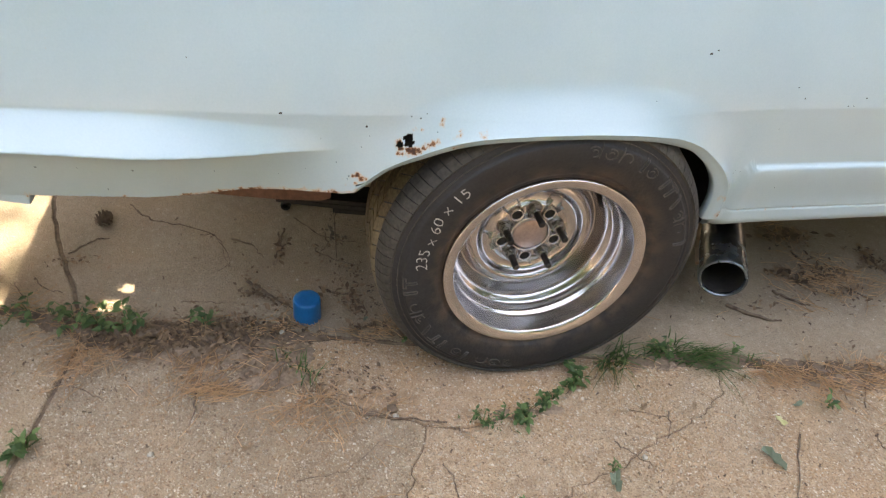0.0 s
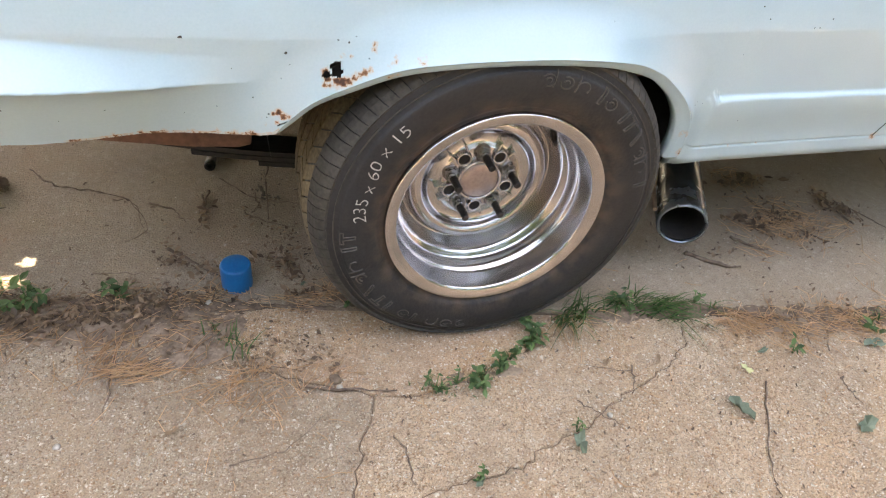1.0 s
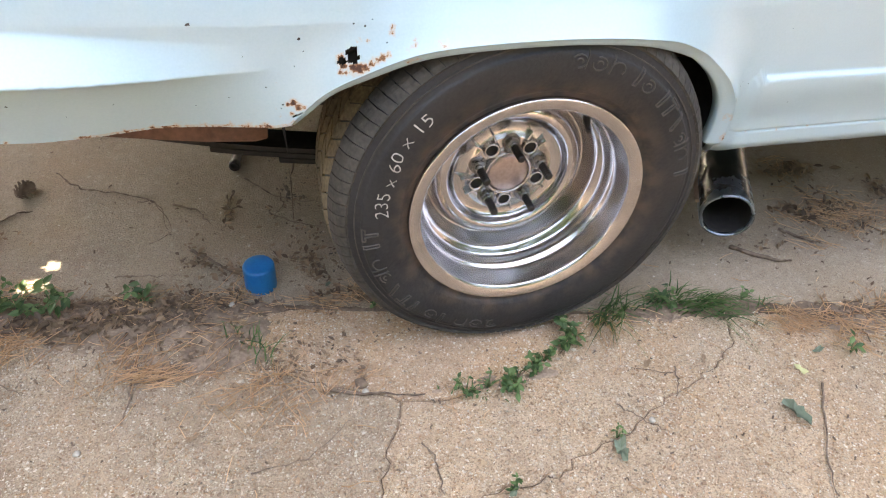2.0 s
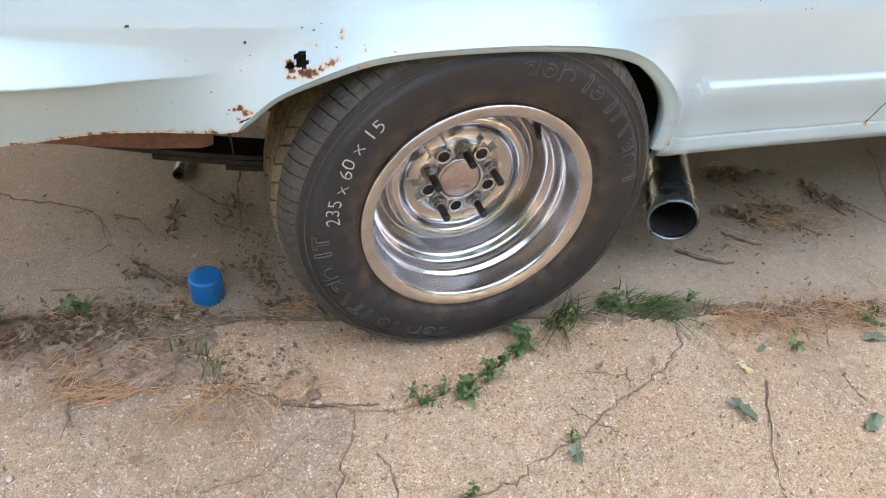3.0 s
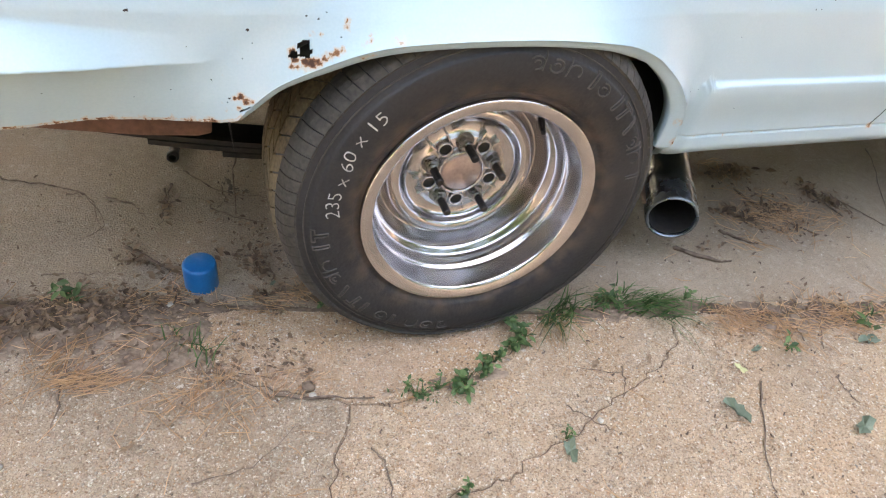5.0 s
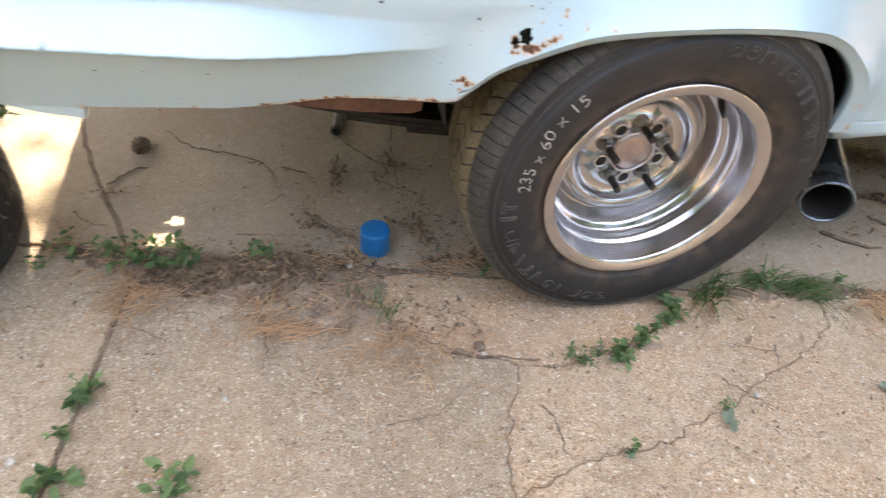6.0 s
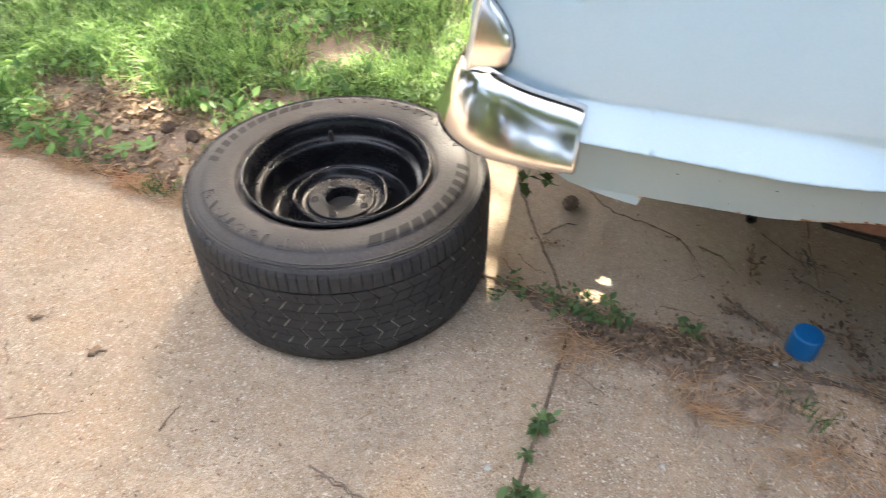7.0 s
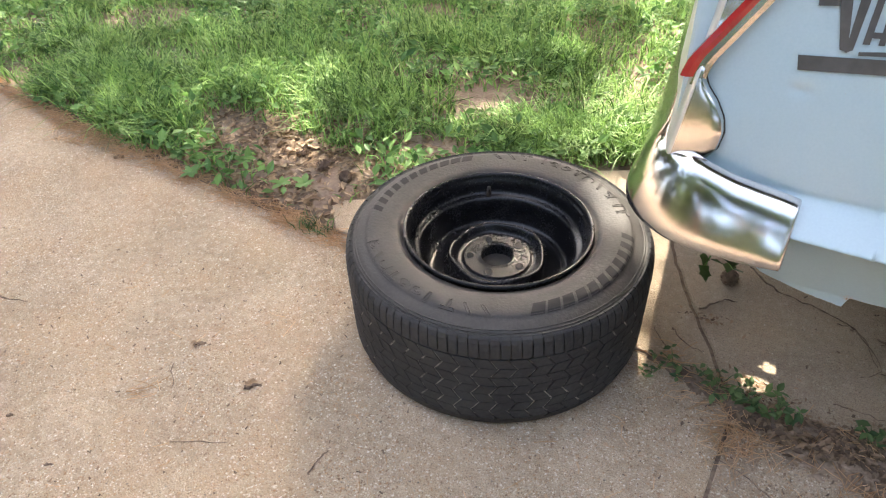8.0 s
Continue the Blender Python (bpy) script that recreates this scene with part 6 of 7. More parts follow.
TWIGS = [([(-0.494, 0.624), (-0.436, 0.551), (-0.386, 0.513), (-0.309, 0.493)], 0.003), ([(-0.363, 0.692), (-0.38, 0.591), (-0.383, 0.438)], 0.004), ([(-0.521, 0.565), (-0.529, 0.513), (-0.542, 0.451)], 0.005), ([(-0.439, 0.476), (-0.392, 0.426), (-0.327, 0.4)], 0.003), ([(-0.417, 0.564), (-0.404, 0.5), (-0.423, 0.467)], 0.003), ([(1.198, 0.336), (1.19, 0.272), (1.205, 0.198)], 0.006), ([(1.587, 0.506), (1.533, 0.411), (1.328, 0.151)], 0.003), ([(0.788, 0.201), (0.816, 0.165), (0.859, 0.135)], 0.007), ([(1.227, 0.313), (1.271, 0.222), (1.312, 0.136)], 0.0025), ([(0.152, -0.208), (0.183, -0.242), (0.219, -0.279)], 0.002), ([(0.573, -0.24), (0.497, -0.35), (0.445, -0.433), (0.435, -0.471)], 0.003), ([(0.755, -0.26), (0.744, -0.288), (0.751, -0.333)], 0.003), ([(0.853, -0.089), (0.818, -0.142), (0.776, -0.196)], 0.004), ([(0.306, -0.146), (0.293, -0.177), (0.276, -0.21)], 0.003), ([(-0.94, 0.71), (-0.875, 0.637), (-0.783, 0.602), (-0.694, 0.544), (-0.663, 0.443)], 0.0035), ([(-0.74, 0.56), (-0.70, 0.548), (-0.655, 0.44), (-0.70, 0.40)], 0.0022), ([(-0.655, 0.535), (-0.60, 0.50), (-0.575, 0.45)], 0.004), ([(-0.535, 0.55), (-0.528, 0.47), (-0.545, 0.42)], 0.004), ([(-0.61, 0.36), (-0.55, 0.30), (-0.50, 0.25)], 0.005), ([(-0.76, 0.30), (-0.69, 0.292), (-0.63, 0.285)], 0.002), ([(-0.40, 0.30), (-0.36, 0.285), (-0.33, 0.24), (-0.33, 0.2)], 0.0045), ([(-0.5, -0.21), (-0.41, -0.2), (-0.33, -0.14)], 0.0018), ([(-0.7, 0.02), (-0.705, -0.07)], 0.004), ([(-0.98, 0.08), (-0.92, 0.05), (-0.87, 0.015)], 0.002), ([(-0.215, -0.21), (-0.2, -0.26), (-0.205, -0.31)], 0.003), ([(0.78, -0.06), (0.76, -0.12), (0.75, -0.17)], 0.004), ([(0.62, 0.16), (0.70, 0.10), (0.74, 0.09)], 0.008), ([(0.95, 0.36), (0.98, 0.25), (1.06, 0.14)], 0.006), ([(0.7, 0.45), (0.74, 0.40), (0.80, 0.38)], 0.007), ([(-1.42, -0.25), (-1.33, -0.29), (-1.25, -0.30)], 0.004), ([(-1.4, -0.27), (-1.36, -0.27), (-1.3, -0.31)], 0.003), ([(-1.11, 0.42), (-1.07, 0.37), (-1.03, 0.36)], 0.003), ([(-1.15, 0.4), (-1.1, 0.33)], 0.002), ([(-2.80, -0.075), (-2.70, -0.062)], 0.004), ([(-1.982, -0.103), (-1.962, -0.090), (-1.95, -0.084)], 0.006), ([(-2.178, -0.034), (-2.165, -0.026), (-2.155, -0.022)], 0.007), ([(-1.735, -0.245), (-1.73, -0.2), (-1.72, -0.175)], 0.003), ([(-2.19, -0.1), (-2.14, -0.16)], 0.002), ([(-2.255, -0.418), (-2.242, -0.41)], 0.005), ([(-2.437, -0.353), (-2.427, -0.348)], 0.005), ([(-2.05, -0.28), (-1.93, -0.235)], 0.002), ([(0.3, -0.16), (0.2, -0.13)], 0.0015), ([(-0.48, 0.0), (-0.4, -0.02), (-0.36, -0.04)], 0.002), ([(-0.36, -0.075), (-0.27, -0.10), (-0.19, -0.115)], 0.005), ([(-1.05, 0.5), (-1.0, 0.55), (-0.96, 0.56)], 0.004)]
for i, (line, thick) in enumerate(TWIGS):
    twig(line, thick, 200 + i)


def flat_leaf(x, y, size, turn, mat, label, seed):
    r = random.Random(seed)
    verts, faces = [(0, 0, 0.004)], []
    n = 14
    for i in range(n):
        a = 2 * math.pi * i / n
        rad = size * (0.5 + 0.5 * abs(math.cos(a)) ** 0.8) * r.uniform(0.6, 1.2)
        verts.append((rad * math.cos(a), rad * 0.62 * math.sin(a), 0.004 + 0.45 * size * r.uniform(0.0, 1) ** 1.5))
    for i in range(n):
        faces.append((0, 1 + i, 1 + (i + 1) % n))
    ob = mesh_object("fallen_leaf", verts, faces, mat)
    ob.location, ob.rotation_euler = (x, y, 0.0), (0, 0, turn)
    return tagged(ob, label, "leaf", group="fallen leaves")


GREY_LEAF = material("grey-green withered leaf", (0.10, 0.13, 0.085), (0.2, 0.24, 0.17), size=30, rough=0.7, bump=0.3)
PALE_LEAF = material("tan dry leaf", (0.3, 0.21, 0.13), (0.55, 0.42, 0.28), size=30, rough=0.7, bump=0.2)
YELLOW_LEAF = material("pale yellow leaf", (0.45, 0.44, 0.2), (0.62, 0.6, 0.33), size=30, rough=0.6, bump=0.2)
for i, (x, y, size, turn, mat, label) in enumerate(((0.116, -0.295, 0.028, 1.2, GREY_LEAF, "grey-green withered leaf on concrete"), (0.472, -0.288, 0.032, 1.9, GREY_LEAF, "grey-green withered leaf on concrete"), (0.55, -0.203, 0.014, 2.0, YELLOW_LEAF, "small pale yellow leaf on concrete"), (0.715, -0.378, 0.03, 0.4, GREY_LEAF, "grey-green withered leaf on concrete"), (0.62, -0.165, 0.016, 0.3, GREY_LEAF, "small grey-green leaf on concrete"), (0.905, -0.196, 0.03, 0.1, GREY_LEAF, "grey-green withered leaf on concrete"), (-0.09, -0.33, 0.012, 0.8, GREY_LEAF, "small grey-green leaf on concrete"), (0.37, -0.14, 0.012, 1.0, DEAD_LEAF, "small brown leaf on concrete"), (0.25, -0.13, 0.014, 0.6, DEAD_LEAF, "small brown leaf on concrete"), (-3.0, 0.6, 0.03, 0.2, DEAD_LEAF, "pale dead leaf by the lawn"), (-1.975, -0.09, 0.02, 0.8, DEAD_LEAF, "dark curled leaf on concrete"), (-2.17, -0.03, 0.018, 0.3, DEAD_LEAF, "dark curled leaf on concrete"), (0.22, -0.04, 0.016, 1.3, DEAD_LEAF, "small brown leaf on concrete"), (-0.592, -0.129, 0.014, 0.4, DEAD_LEAF, "small red-brown leaf flake on concrete"), (-0.33, 0.2, 0.012, 0.9, GREY_LEAF, "small dark green leaf by the tyre"))):
    flat_leaf(x, y, size, turn, mat, label, 300 + i)


def pine_cone(x, y, length, turn, seed):
    r = random.Random(seed)
    bm = bmesh.new()
    for k in range(9):
        t = k / 8
        rad = length * 0.36 * math.sin(math.pi * (0.12 + 0.8 * t)) + 0.002
        for i in range(8):
            a = 2 * math.pi * (i + 0.5 * (k % 2)) / 8
            m = Matrix.Rotation(a, 4, "X")
            c = Vector((length * (t - 0.5), 0, rad * 0.55))
            pts = [c + Vector((-length * 0.05, -length * 0.06, 0)), c + Vector((-length * 0.05, length * 0.06, 0)), c + Vector((length * 0.07, length * 0.07, rad * 0.6)), c + Vector((length * 0.07, -length * 0.07, rad * 0.6)), c + Vector((length * 0.09, 0, rad * 0.45))]
            v = [bm.verts.new(m @ p) for p in pts]
            bm.faces.new((v[0], v[1], v[2], v[3]))
            bm.faces.new((v[3], v[2], v[4]))
    tube(bm, [(-length * 0.45, 0, 0), (0, 0, 0), (length * 0.45, 0, 0)], [length * 0.1, length * 0.2, length * 0.06], 8)
    ob = part("pine_cone", bm, BARK, None)
    ob.location, ob.rotation_euler = (x, y, length * 0.32), (0.2, 0.1, turn)
    return tagged(ob, "open brown pine cone lying on concrete" if y < 1.0 and x > -1.2 else "brown pine cone lying in grass", "pine cone", group="pine cones")


pine_cone(-0.991, 0.63, 0.05, 1.2, 1)
pine_cone(-2.18, 1.52, 0.085, 0.7, 2)

# grit and pebbles
r = random.Random(77)
verts, faces = [], []
spots = [(r.uniform(-3.4, 1.3), r.uniform(-0.75, 0.2), r.uniform(0.0012, 0.0028)) for _ in range(2600)] + [(r.uniform(-1.0, 1.2), r.uniform(0.1, 0.9), r.uniform(0.0012, 0.0025)) for _ in range(350)]
for x, y, s in spots:
    if in_lawn(x, y):
        continue
    b = len(verts)
    sx, sy, sz = s * r.uniform(0.7, 1.3), s * r.uniform(0.7, 1.3), s * r.uniform(0.5, 0.9)
    verts += [(x + sx, y, 0), (x, y + sy, 0), (x - sx, y, 0), (x, y - sy, 0), (x + sx * 0.2, y - sy * 0.1, sz)]
    faces += [(b, b + 1, b + 4), (b + 1, b + 2, b + 4), (b + 2, b + 3, b + 4), (b + 3, b, b + 4)]
tagged(mesh_object("grit", verts, faces, GRIT), "pale loose grit on the concrete", "grit", kind="stuff")


def stone(x, y, size, seed, mat=GRIT):
    r = random.Random(seed)
    bm = bmesh.new()
    bmesh.ops.create_icosphere(bm, subdivisions=2, radius=size)
    for v in bm.verts:
        v.co *= 1 + 0.3 * noise.noise(v.co * 1.2 / size + Vector((seed, 0, 0)))
        v.co.z *= 0.6
    ob = part("pebble", bm, mat, None, smooth=True)
    ob.location = (x, y, size * 0.45)
    return tagged(ob, "small pale pebble by a crack", "pebble", group="pebbles")


PALE = material("pale pebble", (0.3, 0.275, 0.23), (0.55, 0.51, 0.44), size=90, rough=0.7, bump=0.2)
for i, (x, y, s) in enumerate(((-0.295, -0.089, 0.0065), (-0.525, 0.176, 0.0075), (-0.30, -0.07, 0.012), (-1.09, -0.19, 0.008), (-0.77, -0.12, 0.006), (0.2, -0.25, 0.006))):
    stone(x, y, s, i + 1, SOIL if i == 2 else PALE)

# a sprig that hangs below the bumper end
sprig = thing("sprig", "small leafy green sprig caught under the chrome bumper", "plant", (-1.06, 0.17, 0.47))
bm = bmesh.new()
tube(bm, [(0, 0, 0.06), (-0.012, 0.004, 0.0), (-0.028, 0.01, -0.05), (-0.034, 0.012, -0.085)], [0.002, 0.0018, 0.0014, 0.001], 6)
tube(bm, [(-0.02, 0.006, -0.03), (0.0, 0.0, -0.05), (0.012, 0.0, -0.065)], [0.0014, 0.001, 0.0008], 6)
part("stem", bm, WEED, sprig)
r = random.Random(5)
verts, faces = [], []
for px, py, pz in ((-0.034, 0.012, -0.085), (-0.045, 0.0, -0.07), (-0.028, 0.01, -0.06), (0.012, 0, -0.065), (0.018, 0.0, -0.05), (0.004, 0.0, -0.075), (-0.04, 0.01, -0.045), (0.0, 0.0, -0.045)):
    m = Matrix.Translation((px, py, pz)) @ Euler((r.uniform(-0.9, 0.2), r.uniform(-0.6, 0.6), r.uniform(0, 6.28))).to_matrix().to_4x4()
    b = len(verts)
    for qx, qy in ((0, 0), (0.3, 0.25), (0.5, 0.45), (0.7, 0.2), (1.1, 0), (0.7, -0.2), (0.5, -0.45), (0.3, -0.25), (0.6, 0)):
        verts.append(m @ Vector((qx * 0.027, qy * 0.027, 0.004 * abs(qy))))
    faces += [(b + i, b + i + 1, b + 8) for i in range(7)] + [(b + 7, b, b + 8)]
mesh_object("leaves", verts, faces, CANOPY, sprig)


# ---- unseen trees and bushes added round the yard, to shade the drive, hold back sky light and show in the chrome ----
def tree(x, y, height, spread, leaves, seed, base=0.42, leaf=1.0):
    r = random.Random(seed)
    plant = thing("tree", "unseen tall tree added beyond the driveway to block sky light", "tree", (x, y, -0.02), group="trees")
    bm = bmesh.new()
    tube(bm, [(0, 0, 0), (0.05, 0, height * 0.2), (0, 0.08, height * 0.5), (0.1, 0, height * 0.8)], [0.22, 0.17, 0.12, 0.04], 12)
    ends = []
    for i in range(11):
        a, h = 2 * math.pi * i * 0.382, height * r.uniform(base, 0.8)
        d = spread * r.uniform(0.5, 0.95) * (1.15 - 0.5 * (h / height))
        tip = (d * math.cos(a), d * math.sin(a), h + height * r.uniform(0.02, 0.16))
        tube(bm, [(0, 0, h * 0.85), (tip[0] * 0.5, tip[1] * 0.5, h + 0.04 * height), tip], [0.07, 0.045, 0.015], 7)
        ends += [Vector(tip), Vector(tip) * 0.75 + Vector((0, 0, h * 0.25))]
    part("trunk", bm, BARK, plant, smooth=True)
    ends.append(Vector((0, 0, height * 0.92)))
    verts, faces = [], []
    for _ in range(leaves):
        c = r.choice(ends)
        p = c + Vector((r.gauss(0, spread * 0.2), r.gauss(0, spread * 0.2), r.gauss(0, height * 0.055)))
        s = leaf * r.uniform(0.05, 0.11)
        m = Matrix.Translation(p) @ Euler((r.uniform(-0.9, 0.9), r.uniform(-0.9, 0.9), r.uniform(0, 6.28))).to_matrix().to_4x4()
        b = len(verts)
        verts += [m @ Vector(q) for q in ((0, 0, 0), (s, 0.6 * s, 0.1 * s), (2.1 * s, 0, 0), (s, -0.6 * s, 0.1 * s))]
        faces.append((b, b + 1, b + 2, b + 3))
    mesh_object("crown", verts, faces, CANOPY, plant)
    return plant


def unseen_shade_tree():
    """An unseen broad tree, added behind the lawn so that its crown keeps the drive in shade."""
    r = random.Random(15)
    plant = thing("tree", "unseen broad tree added beyond the lawn to shade the drive", "tree", (-4.3, 5.2, -0.02), group="trees")
    bm = bmesh.new()
    tube(bm, [(0, 0, 0), (0.08, 0, 1.6), (0, -0.15, 3.4), (0.3, -0.6, 5.6)], [0.26, 0.2, 0.16, 0.06], 14)
    for i in range(12):
        a = 2 * math.pi * i * 0.382
        h = 2.8 + 0.22 * i
        tip = (0.6 + 2.0 * math.cos(a), -1.2 + 1.7 * math.sin(a), h + 1.6)
        tube(bm, [(0, -0.1, h), (tip[0] * 0.5, tip[1] * 0.5, h + 1.0), tip], [0.09, 0.05, 0.015], 7)
    part("trunk", bm, BARK, plant, smooth=True)
    verts, faces = [], []
    # leaves are set up the sun's way from the ground to be shaded
    while len(faces) < 62000:
        x, y = r.uniform(-7.2, 4.6), r.uniform(-4.6, 2.4)
        rim = len(faces) > 54000
        if rim:
            x, y = r.uniform(-1.8, -1.0), r.uniform(-0.3, 1.0)
        d = ((x + 3.7) / 3.3) ** 2 + ((y + 1.0) / 2.75) ** 2 + 0.35 * noise.noise(Vector((x, y, 4)))
        edge = -1.34 if y > 0.02 else -1.05
        if x > edge and y < -0.62 and d < 9:
            pass
        elif x < -1.45 and y > 0.62 + 0.08 * noise.noise(Vector((x * 2, y, 3))):
            if r.random() > 0.11 + 0.09 * noise.noise(Vector((x * 1.3, y * 1.3, 9))):
                continue
        elif d > 1.0 or y > 0.85 or x > edge + 0.05 * noise.noise(Vector((x * 3, y * 3, 1))):
            continue
        p = Vector((x, y, 0.05)) + SUN_WAY * r.uniform(6.2, 9.0) - plant.location
        s = r.uniform(0.08, 0.15) if x < edge - 0.16 or (x > edge and y < -0.75) else r.uniform(0.02, 0.035)
        m = Matrix.Translation(p) @ Euler((r.uniform(-0.8, 0.8) - 0.5, r.uniform(-0.8, 0.8), r.uniform(0, 6.28))).to_matrix().to_4x4()
        b = len(verts)
        verts += [m @ Vector(q) for q in ((-s, 0, 0), (0, 0.7 * s, 0.1 * s), (1.1 * s, 0, 0), (0, -0.7 * s, 0.1 * s))]
        faces.append((b, b + 1, b + 2, b + 3))
    for _ in range(800):
        x, y = r.uniform(-1.45, -1.0), 1.15 - 1.75 * r.random() ** 0.8
        p = Vector((x, y, 0.05)) + SUN_WAY * r.uniform(6.2, 9.0) - plant.location
        s = r.uniform(0.02, 0.036)
        m = Matrix.Translation(p) @ Euler((r.uniform(-0.8, 0.8) - 0.5, r.uniform(-0.8, 0.8), r.uniform(0, 6.28))).to_matrix().to_4x4()
        b = len(verts)
        verts += [m @ Vector(q) for q in ((-s, 0, 0), (0, 0.7 * s, 0.1 * s), (1.1 * s, 0, 0), (0, -0.7 * s, 0.1 * s))]
        faces.append((b, b + 1, b + 2, b + 3))
    mesh_object("crown", verts, faces, CANOPY, plant)


def unseen_far_tree():
    """An unseen broad tree, added behind the car to shade the ground on its far side."""
    r = random.Random(16)
    plant = thing("tree", "unseen broad tree added behind the car to block sun and glow", "tree", (2.6, 9.5, -0.02), group="trees")
    bm = bmesh.new()
    tube(bm, [(0, 0, 0), (0.06, 0, 1.8), (0, -0.15, 3.6), (0.2, -0.5, 6.0)], [0.24, 0.19, 0.15, 0.06], 14)
    for i in range(12):
        a, h = 2 * math.pi * i * 0.382, 3.0 + 0.2 * i
        tip = (1.9 * math.cos(a), -0.8 + 1.6 * math.sin(a), h + 1.5)
        tube(bm, [(0, -0.1, h), (tip[0] * 0.5, tip[1] * 0.5, h + 0.9), tip], [0.09, 0.05, 0.015], 7)
    part("trunk", bm, BARK, plant, smooth=True)
    verts, faces = [], []
    while len(faces) < 34000:
        x, y = r.uniform(-0.72, 5.9), r.uniform(-0.6, 6.6)
        if ((x - 2.6) / 3.4) ** 2 + ((y - 3.0) / 3.4) ** 2 > 1.0 + 0.4 * noise.noise(Vector((x, y, 6))) and y > 1.6 or (y > 1.6 and x < 0.4):
            continue
        p = Vector((x, y, 0.05)) + SUN_WAY * r.uniform(6.0, 8.6) - plant.location
        s = r.uniform(0.08, 0.15)
        m = Matrix.Translation(p) @ Euler((r.uniform(-0.8, 0.8) - 0.5, r.uniform(-0.8, 0.8), r.uniform(0, 6.28))).to_matrix().to_4x4()
        b = len(verts)
        verts += [m @ Vector(q) for q in ((-s, 0, 0), (0, 0.7 * s, 0.1 * s), (1.1 * s, 0, 0), (0, -0.7 * s, 0.1 * s))]
        faces.append((b, b + 1, b + 2, b + 3))
    mesh_object("crown", verts, faces, CANOPY, plant)


def bush(x, y, wide, high, seed):
    r = random.Random(seed)
    plant = thing("bush", "unseen low green bush added at the yard's edge", "bush", (x, y, -0.02), group="bushes")
    bm = bmesh.new()
    for i in range(6):
        a = 1.05 * i
        tube(bm, [(0.05 * math.cos(a), 0.05 * math.sin(a), 0), (0.3 * wide * math.cos(a), 0.3 * wide * math.sin(a), high * 0.5), (0.42 * wide * math.cos(a), 0.42 * wide * math.sin(a), high * 0.85)], [0.03, 0.02, 0.008], 6)
    part("stem", bm, BARK, plant, smooth=True)["kind"] = "stuff"
    verts, faces = [], []
    for _ in range(3200):
        a, q, h = r.uniform(0, 6.283), math.sqrt(r.random()), r.random()
        bulge = math.sqrt(max(0.05, 1 - (1.6 * h - 0.6) ** 2 * 0.9)) * (1 + 0.3 * noise.noise(Vector((2 * math.cos(a), 2 * math.sin(a), 3 * h + seed))))
        m = Matrix.Translation((0.5 * wide * q * bulge * math.cos(a), 0.5 * wide * q * bulge * math.sin(a), 0.05 + high * h)) @ Euler((r.uniform(-1, 1), r.uniform(-1, 1), r.uniform(0, 6.28))).to_matrix().to_4x4()
        s = r.uniform(0.05, 0.11)
        b = len(verts)
        verts += [m @ Vector(v) for v in ((0, 0, 0), (s, 0.6 * s, 0.1 * s), (2.1 * s, 0, 0), (s, -0.6 * s, 0.1 * s))]
        faces.append((b, b + 1, b + 2, b + 3))
    mesh_object("leaves", verts, faces, CANOPY, plant)["kind"] = "stuff"


# unseen bushes added low behind the camera
for i in range(12):
    bush(-14.5 + 2.2 * i, -8.6 - 0.5 * (i % 3), 2.8, 1.9 + 0.3 * (i % 2), 600 + i)
unseen_shade_tree()
unseen_far_tree()
# unseen trees added behind the camera and at both sides to block the horizon
for i, x in enumerate((-13.5, -9.6, -6.2, -2.6, 0.9, 4.4, 8.0, 12.0)):
    tree(x, -7.8 - 1.3 * (i % 3), 7.6 + 0.7 * (i * 7 % 3), 3.0, 4600, 20 + i, base=0.12, leaf=2.1)
for i, (x, y) in enumerate(((-13.0, 4.6), (-12.5, 0.6), (-12.8, -3.4), (9.4, -3.6), (9.0, 0.4), (9.6, 4.2))):
    tree(x, y, 8.5 if x < 0 else 6.5, 3.0, 8000, 4 + i, base=0.12, leaf=2.1)


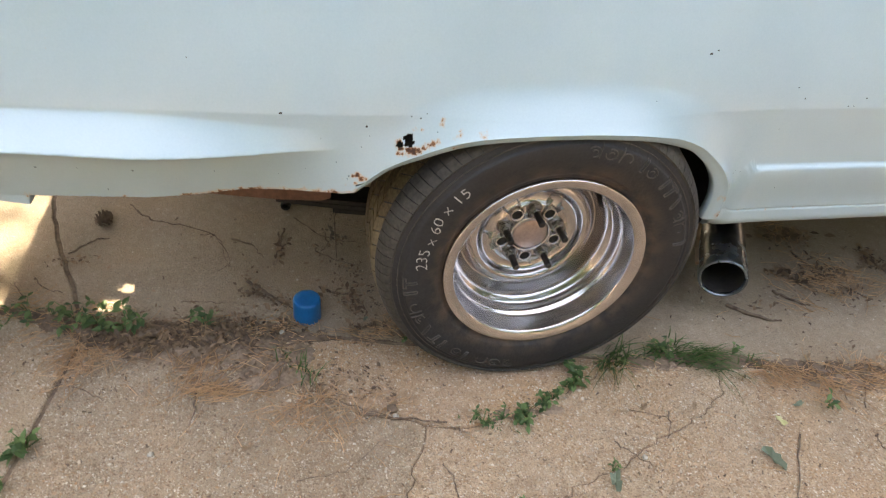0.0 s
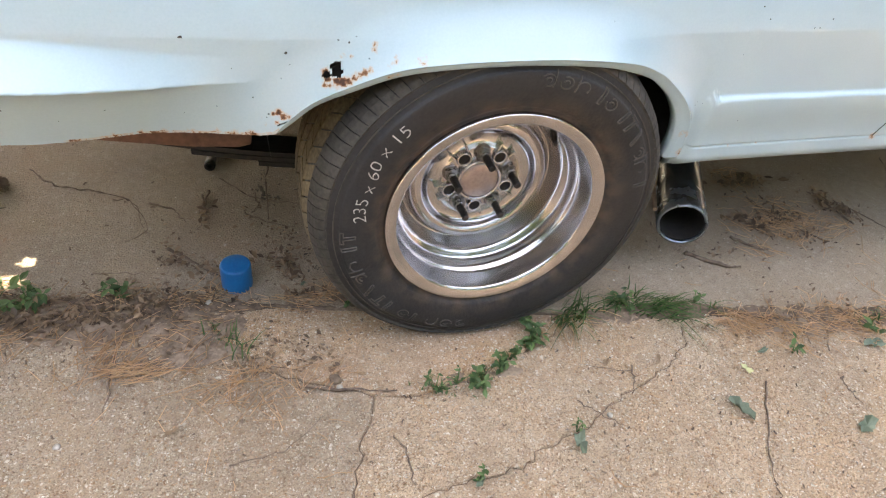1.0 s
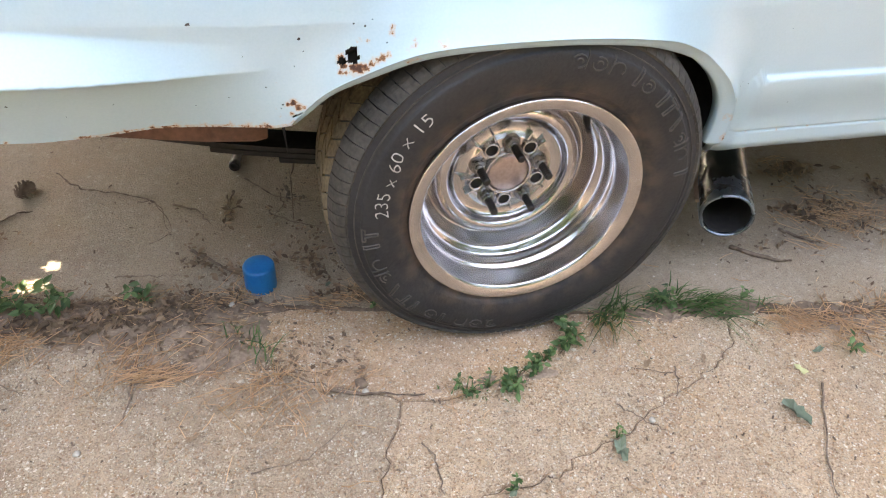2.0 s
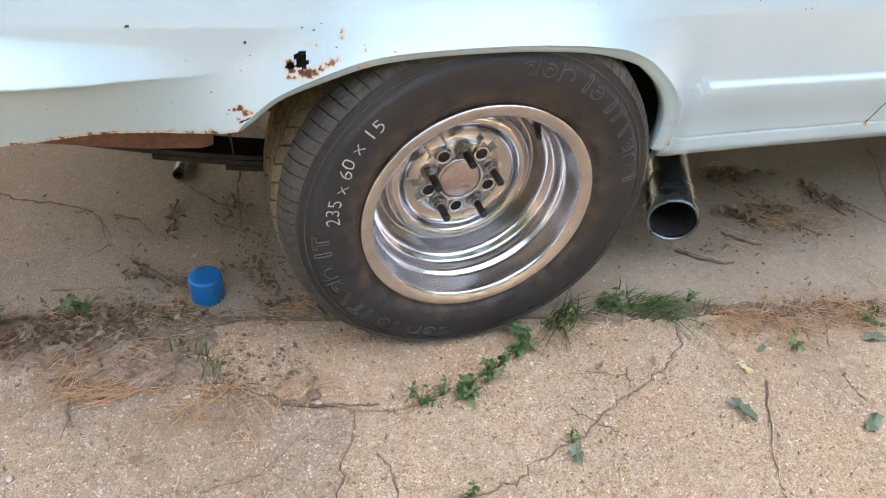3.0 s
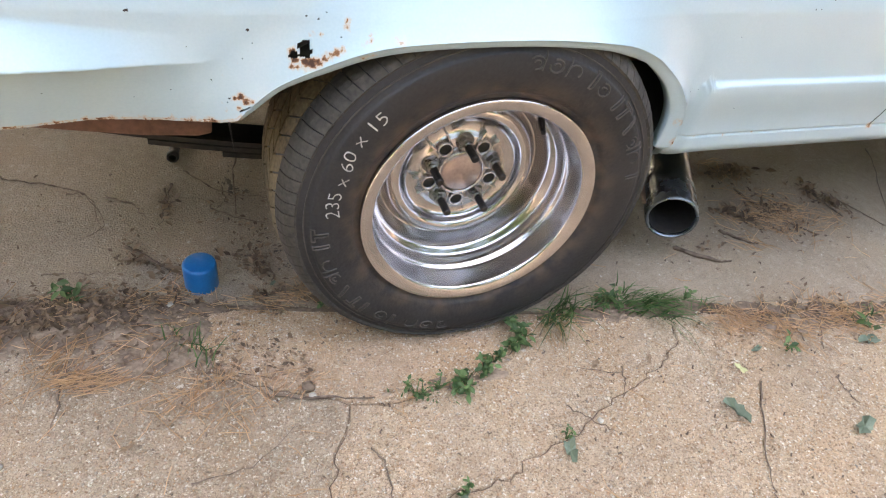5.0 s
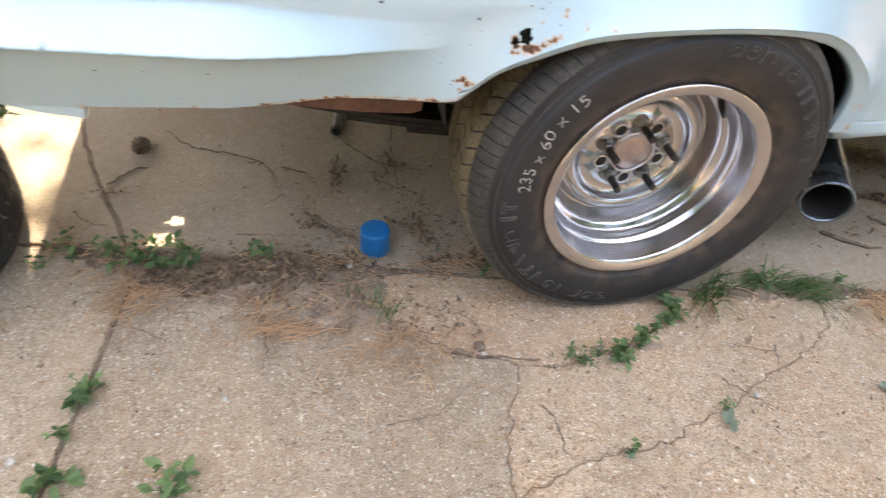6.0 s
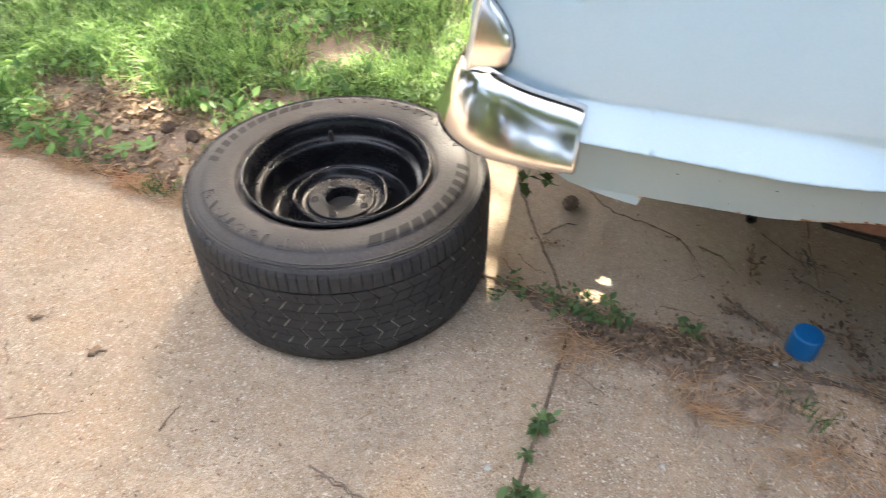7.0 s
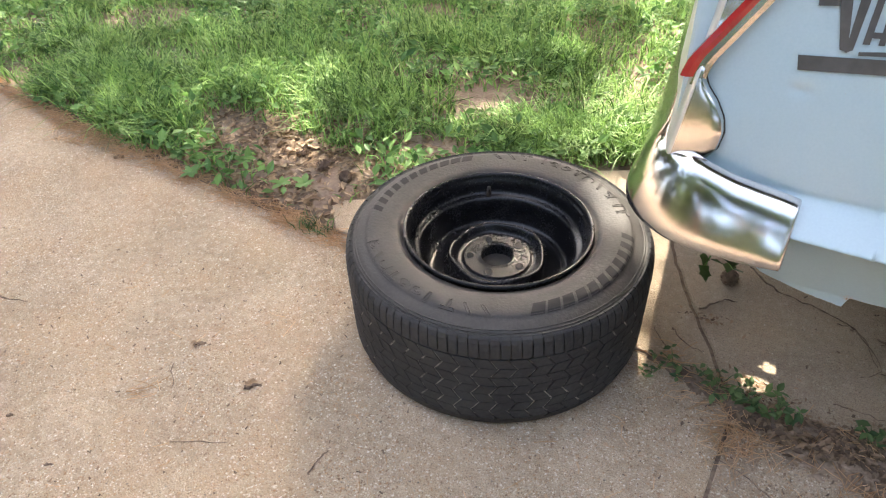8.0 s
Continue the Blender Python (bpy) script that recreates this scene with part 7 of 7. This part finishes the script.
# broad-leaved weeds, cones, stick and large leaves at the lawn's edge
def rosette(x, y, size, count, seed):
    r = random.Random(seed)
    plant = thing("weed", "broad-leaved green weed among thin grass", "weed", (x, y, 0.0), group="weeds in the lawn")
    for i in range(count):
        a, up, s = 6.283 * i / count + r.gauss(0, 0.25), r.uniform(0.1, 0.6), size * r.uniform(0.7, 1.2)
        verts, faces = [], []
        for k in range(6):
            t = k / 5
            w = 0.24 * s * math.sin(math.pi * min(1, 0.12 + 0.88 * t)) ** 0.8
            out, z = s * t, 0.012 + s * (up * t - 0.55 * up * t * t)
            for v, dz in ((-1, 0.12), (0, 0), (1, 0.12)):
                verts.append((out * math.cos(a) - v * w * math.sin(a), out * math.sin(a) + v * w * math.cos(a), z + dz * w))
        for k in range(5):
            for v in (0, 1):
                b = k * 3 + v
                faces.append((b, b + 1, b + 4, b + 3))
        mesh_object("leaf", verts, faces, WEED, plant, smooth=True)
    return plant


for i, (x, y) in enumerate([(-3.028, 1.272), (-3.166, 1.318), (-2.87, 1.209), (-2.795, 0.674), (-2.685, 0.597), (-2.559, 0.707), (-2.356, 0.638), (-2.285, 0.662)]):
    rosette(x, y, (0.085, 0.075, 0.07, 0.035, 0.04, 0.035, 0.04, 0.04)[i], 9, 500 + i)
for i, (x, y) in enumerate([(-2.385, 0.82), (-2.275, 0.768), (-2.17, 0.732)]):
    pine_cone(x, y, (0.045, 0.05, 0.05)[i], 0.6 + 0.9 * i, 11 + i)
twig([(-2.9, 1.173), (-2.792, 1.077), (-2.711, 0.982), (-2.691, 0.943)], 0.006, 260, "pale curved stick lying in the lawn")
for i, (x, y) in enumerate([(-2.385, 0.885), (-2.428, 0.74), (-2.382, 0.767), (-3.031, 0.669)]):
    flat_leaf(x, y, (0.045, 0.04, 0.03, 0.025)[i], 0.5 * i, PALE_LEAF, "pale tan dead leaf by the lawn", 330 + i)
# unseen trees added behind the car to hold back the sky's glow
for i in range(7):
    tree(-9.5 + 2.7 * i, 9.4 + 0.9 * (i % 2), (5.4 if i < 2 else 7.4) + 0.3 * (i % 3), 2.3, 5200, 40 + i, base=0.08, leaf=1.7)
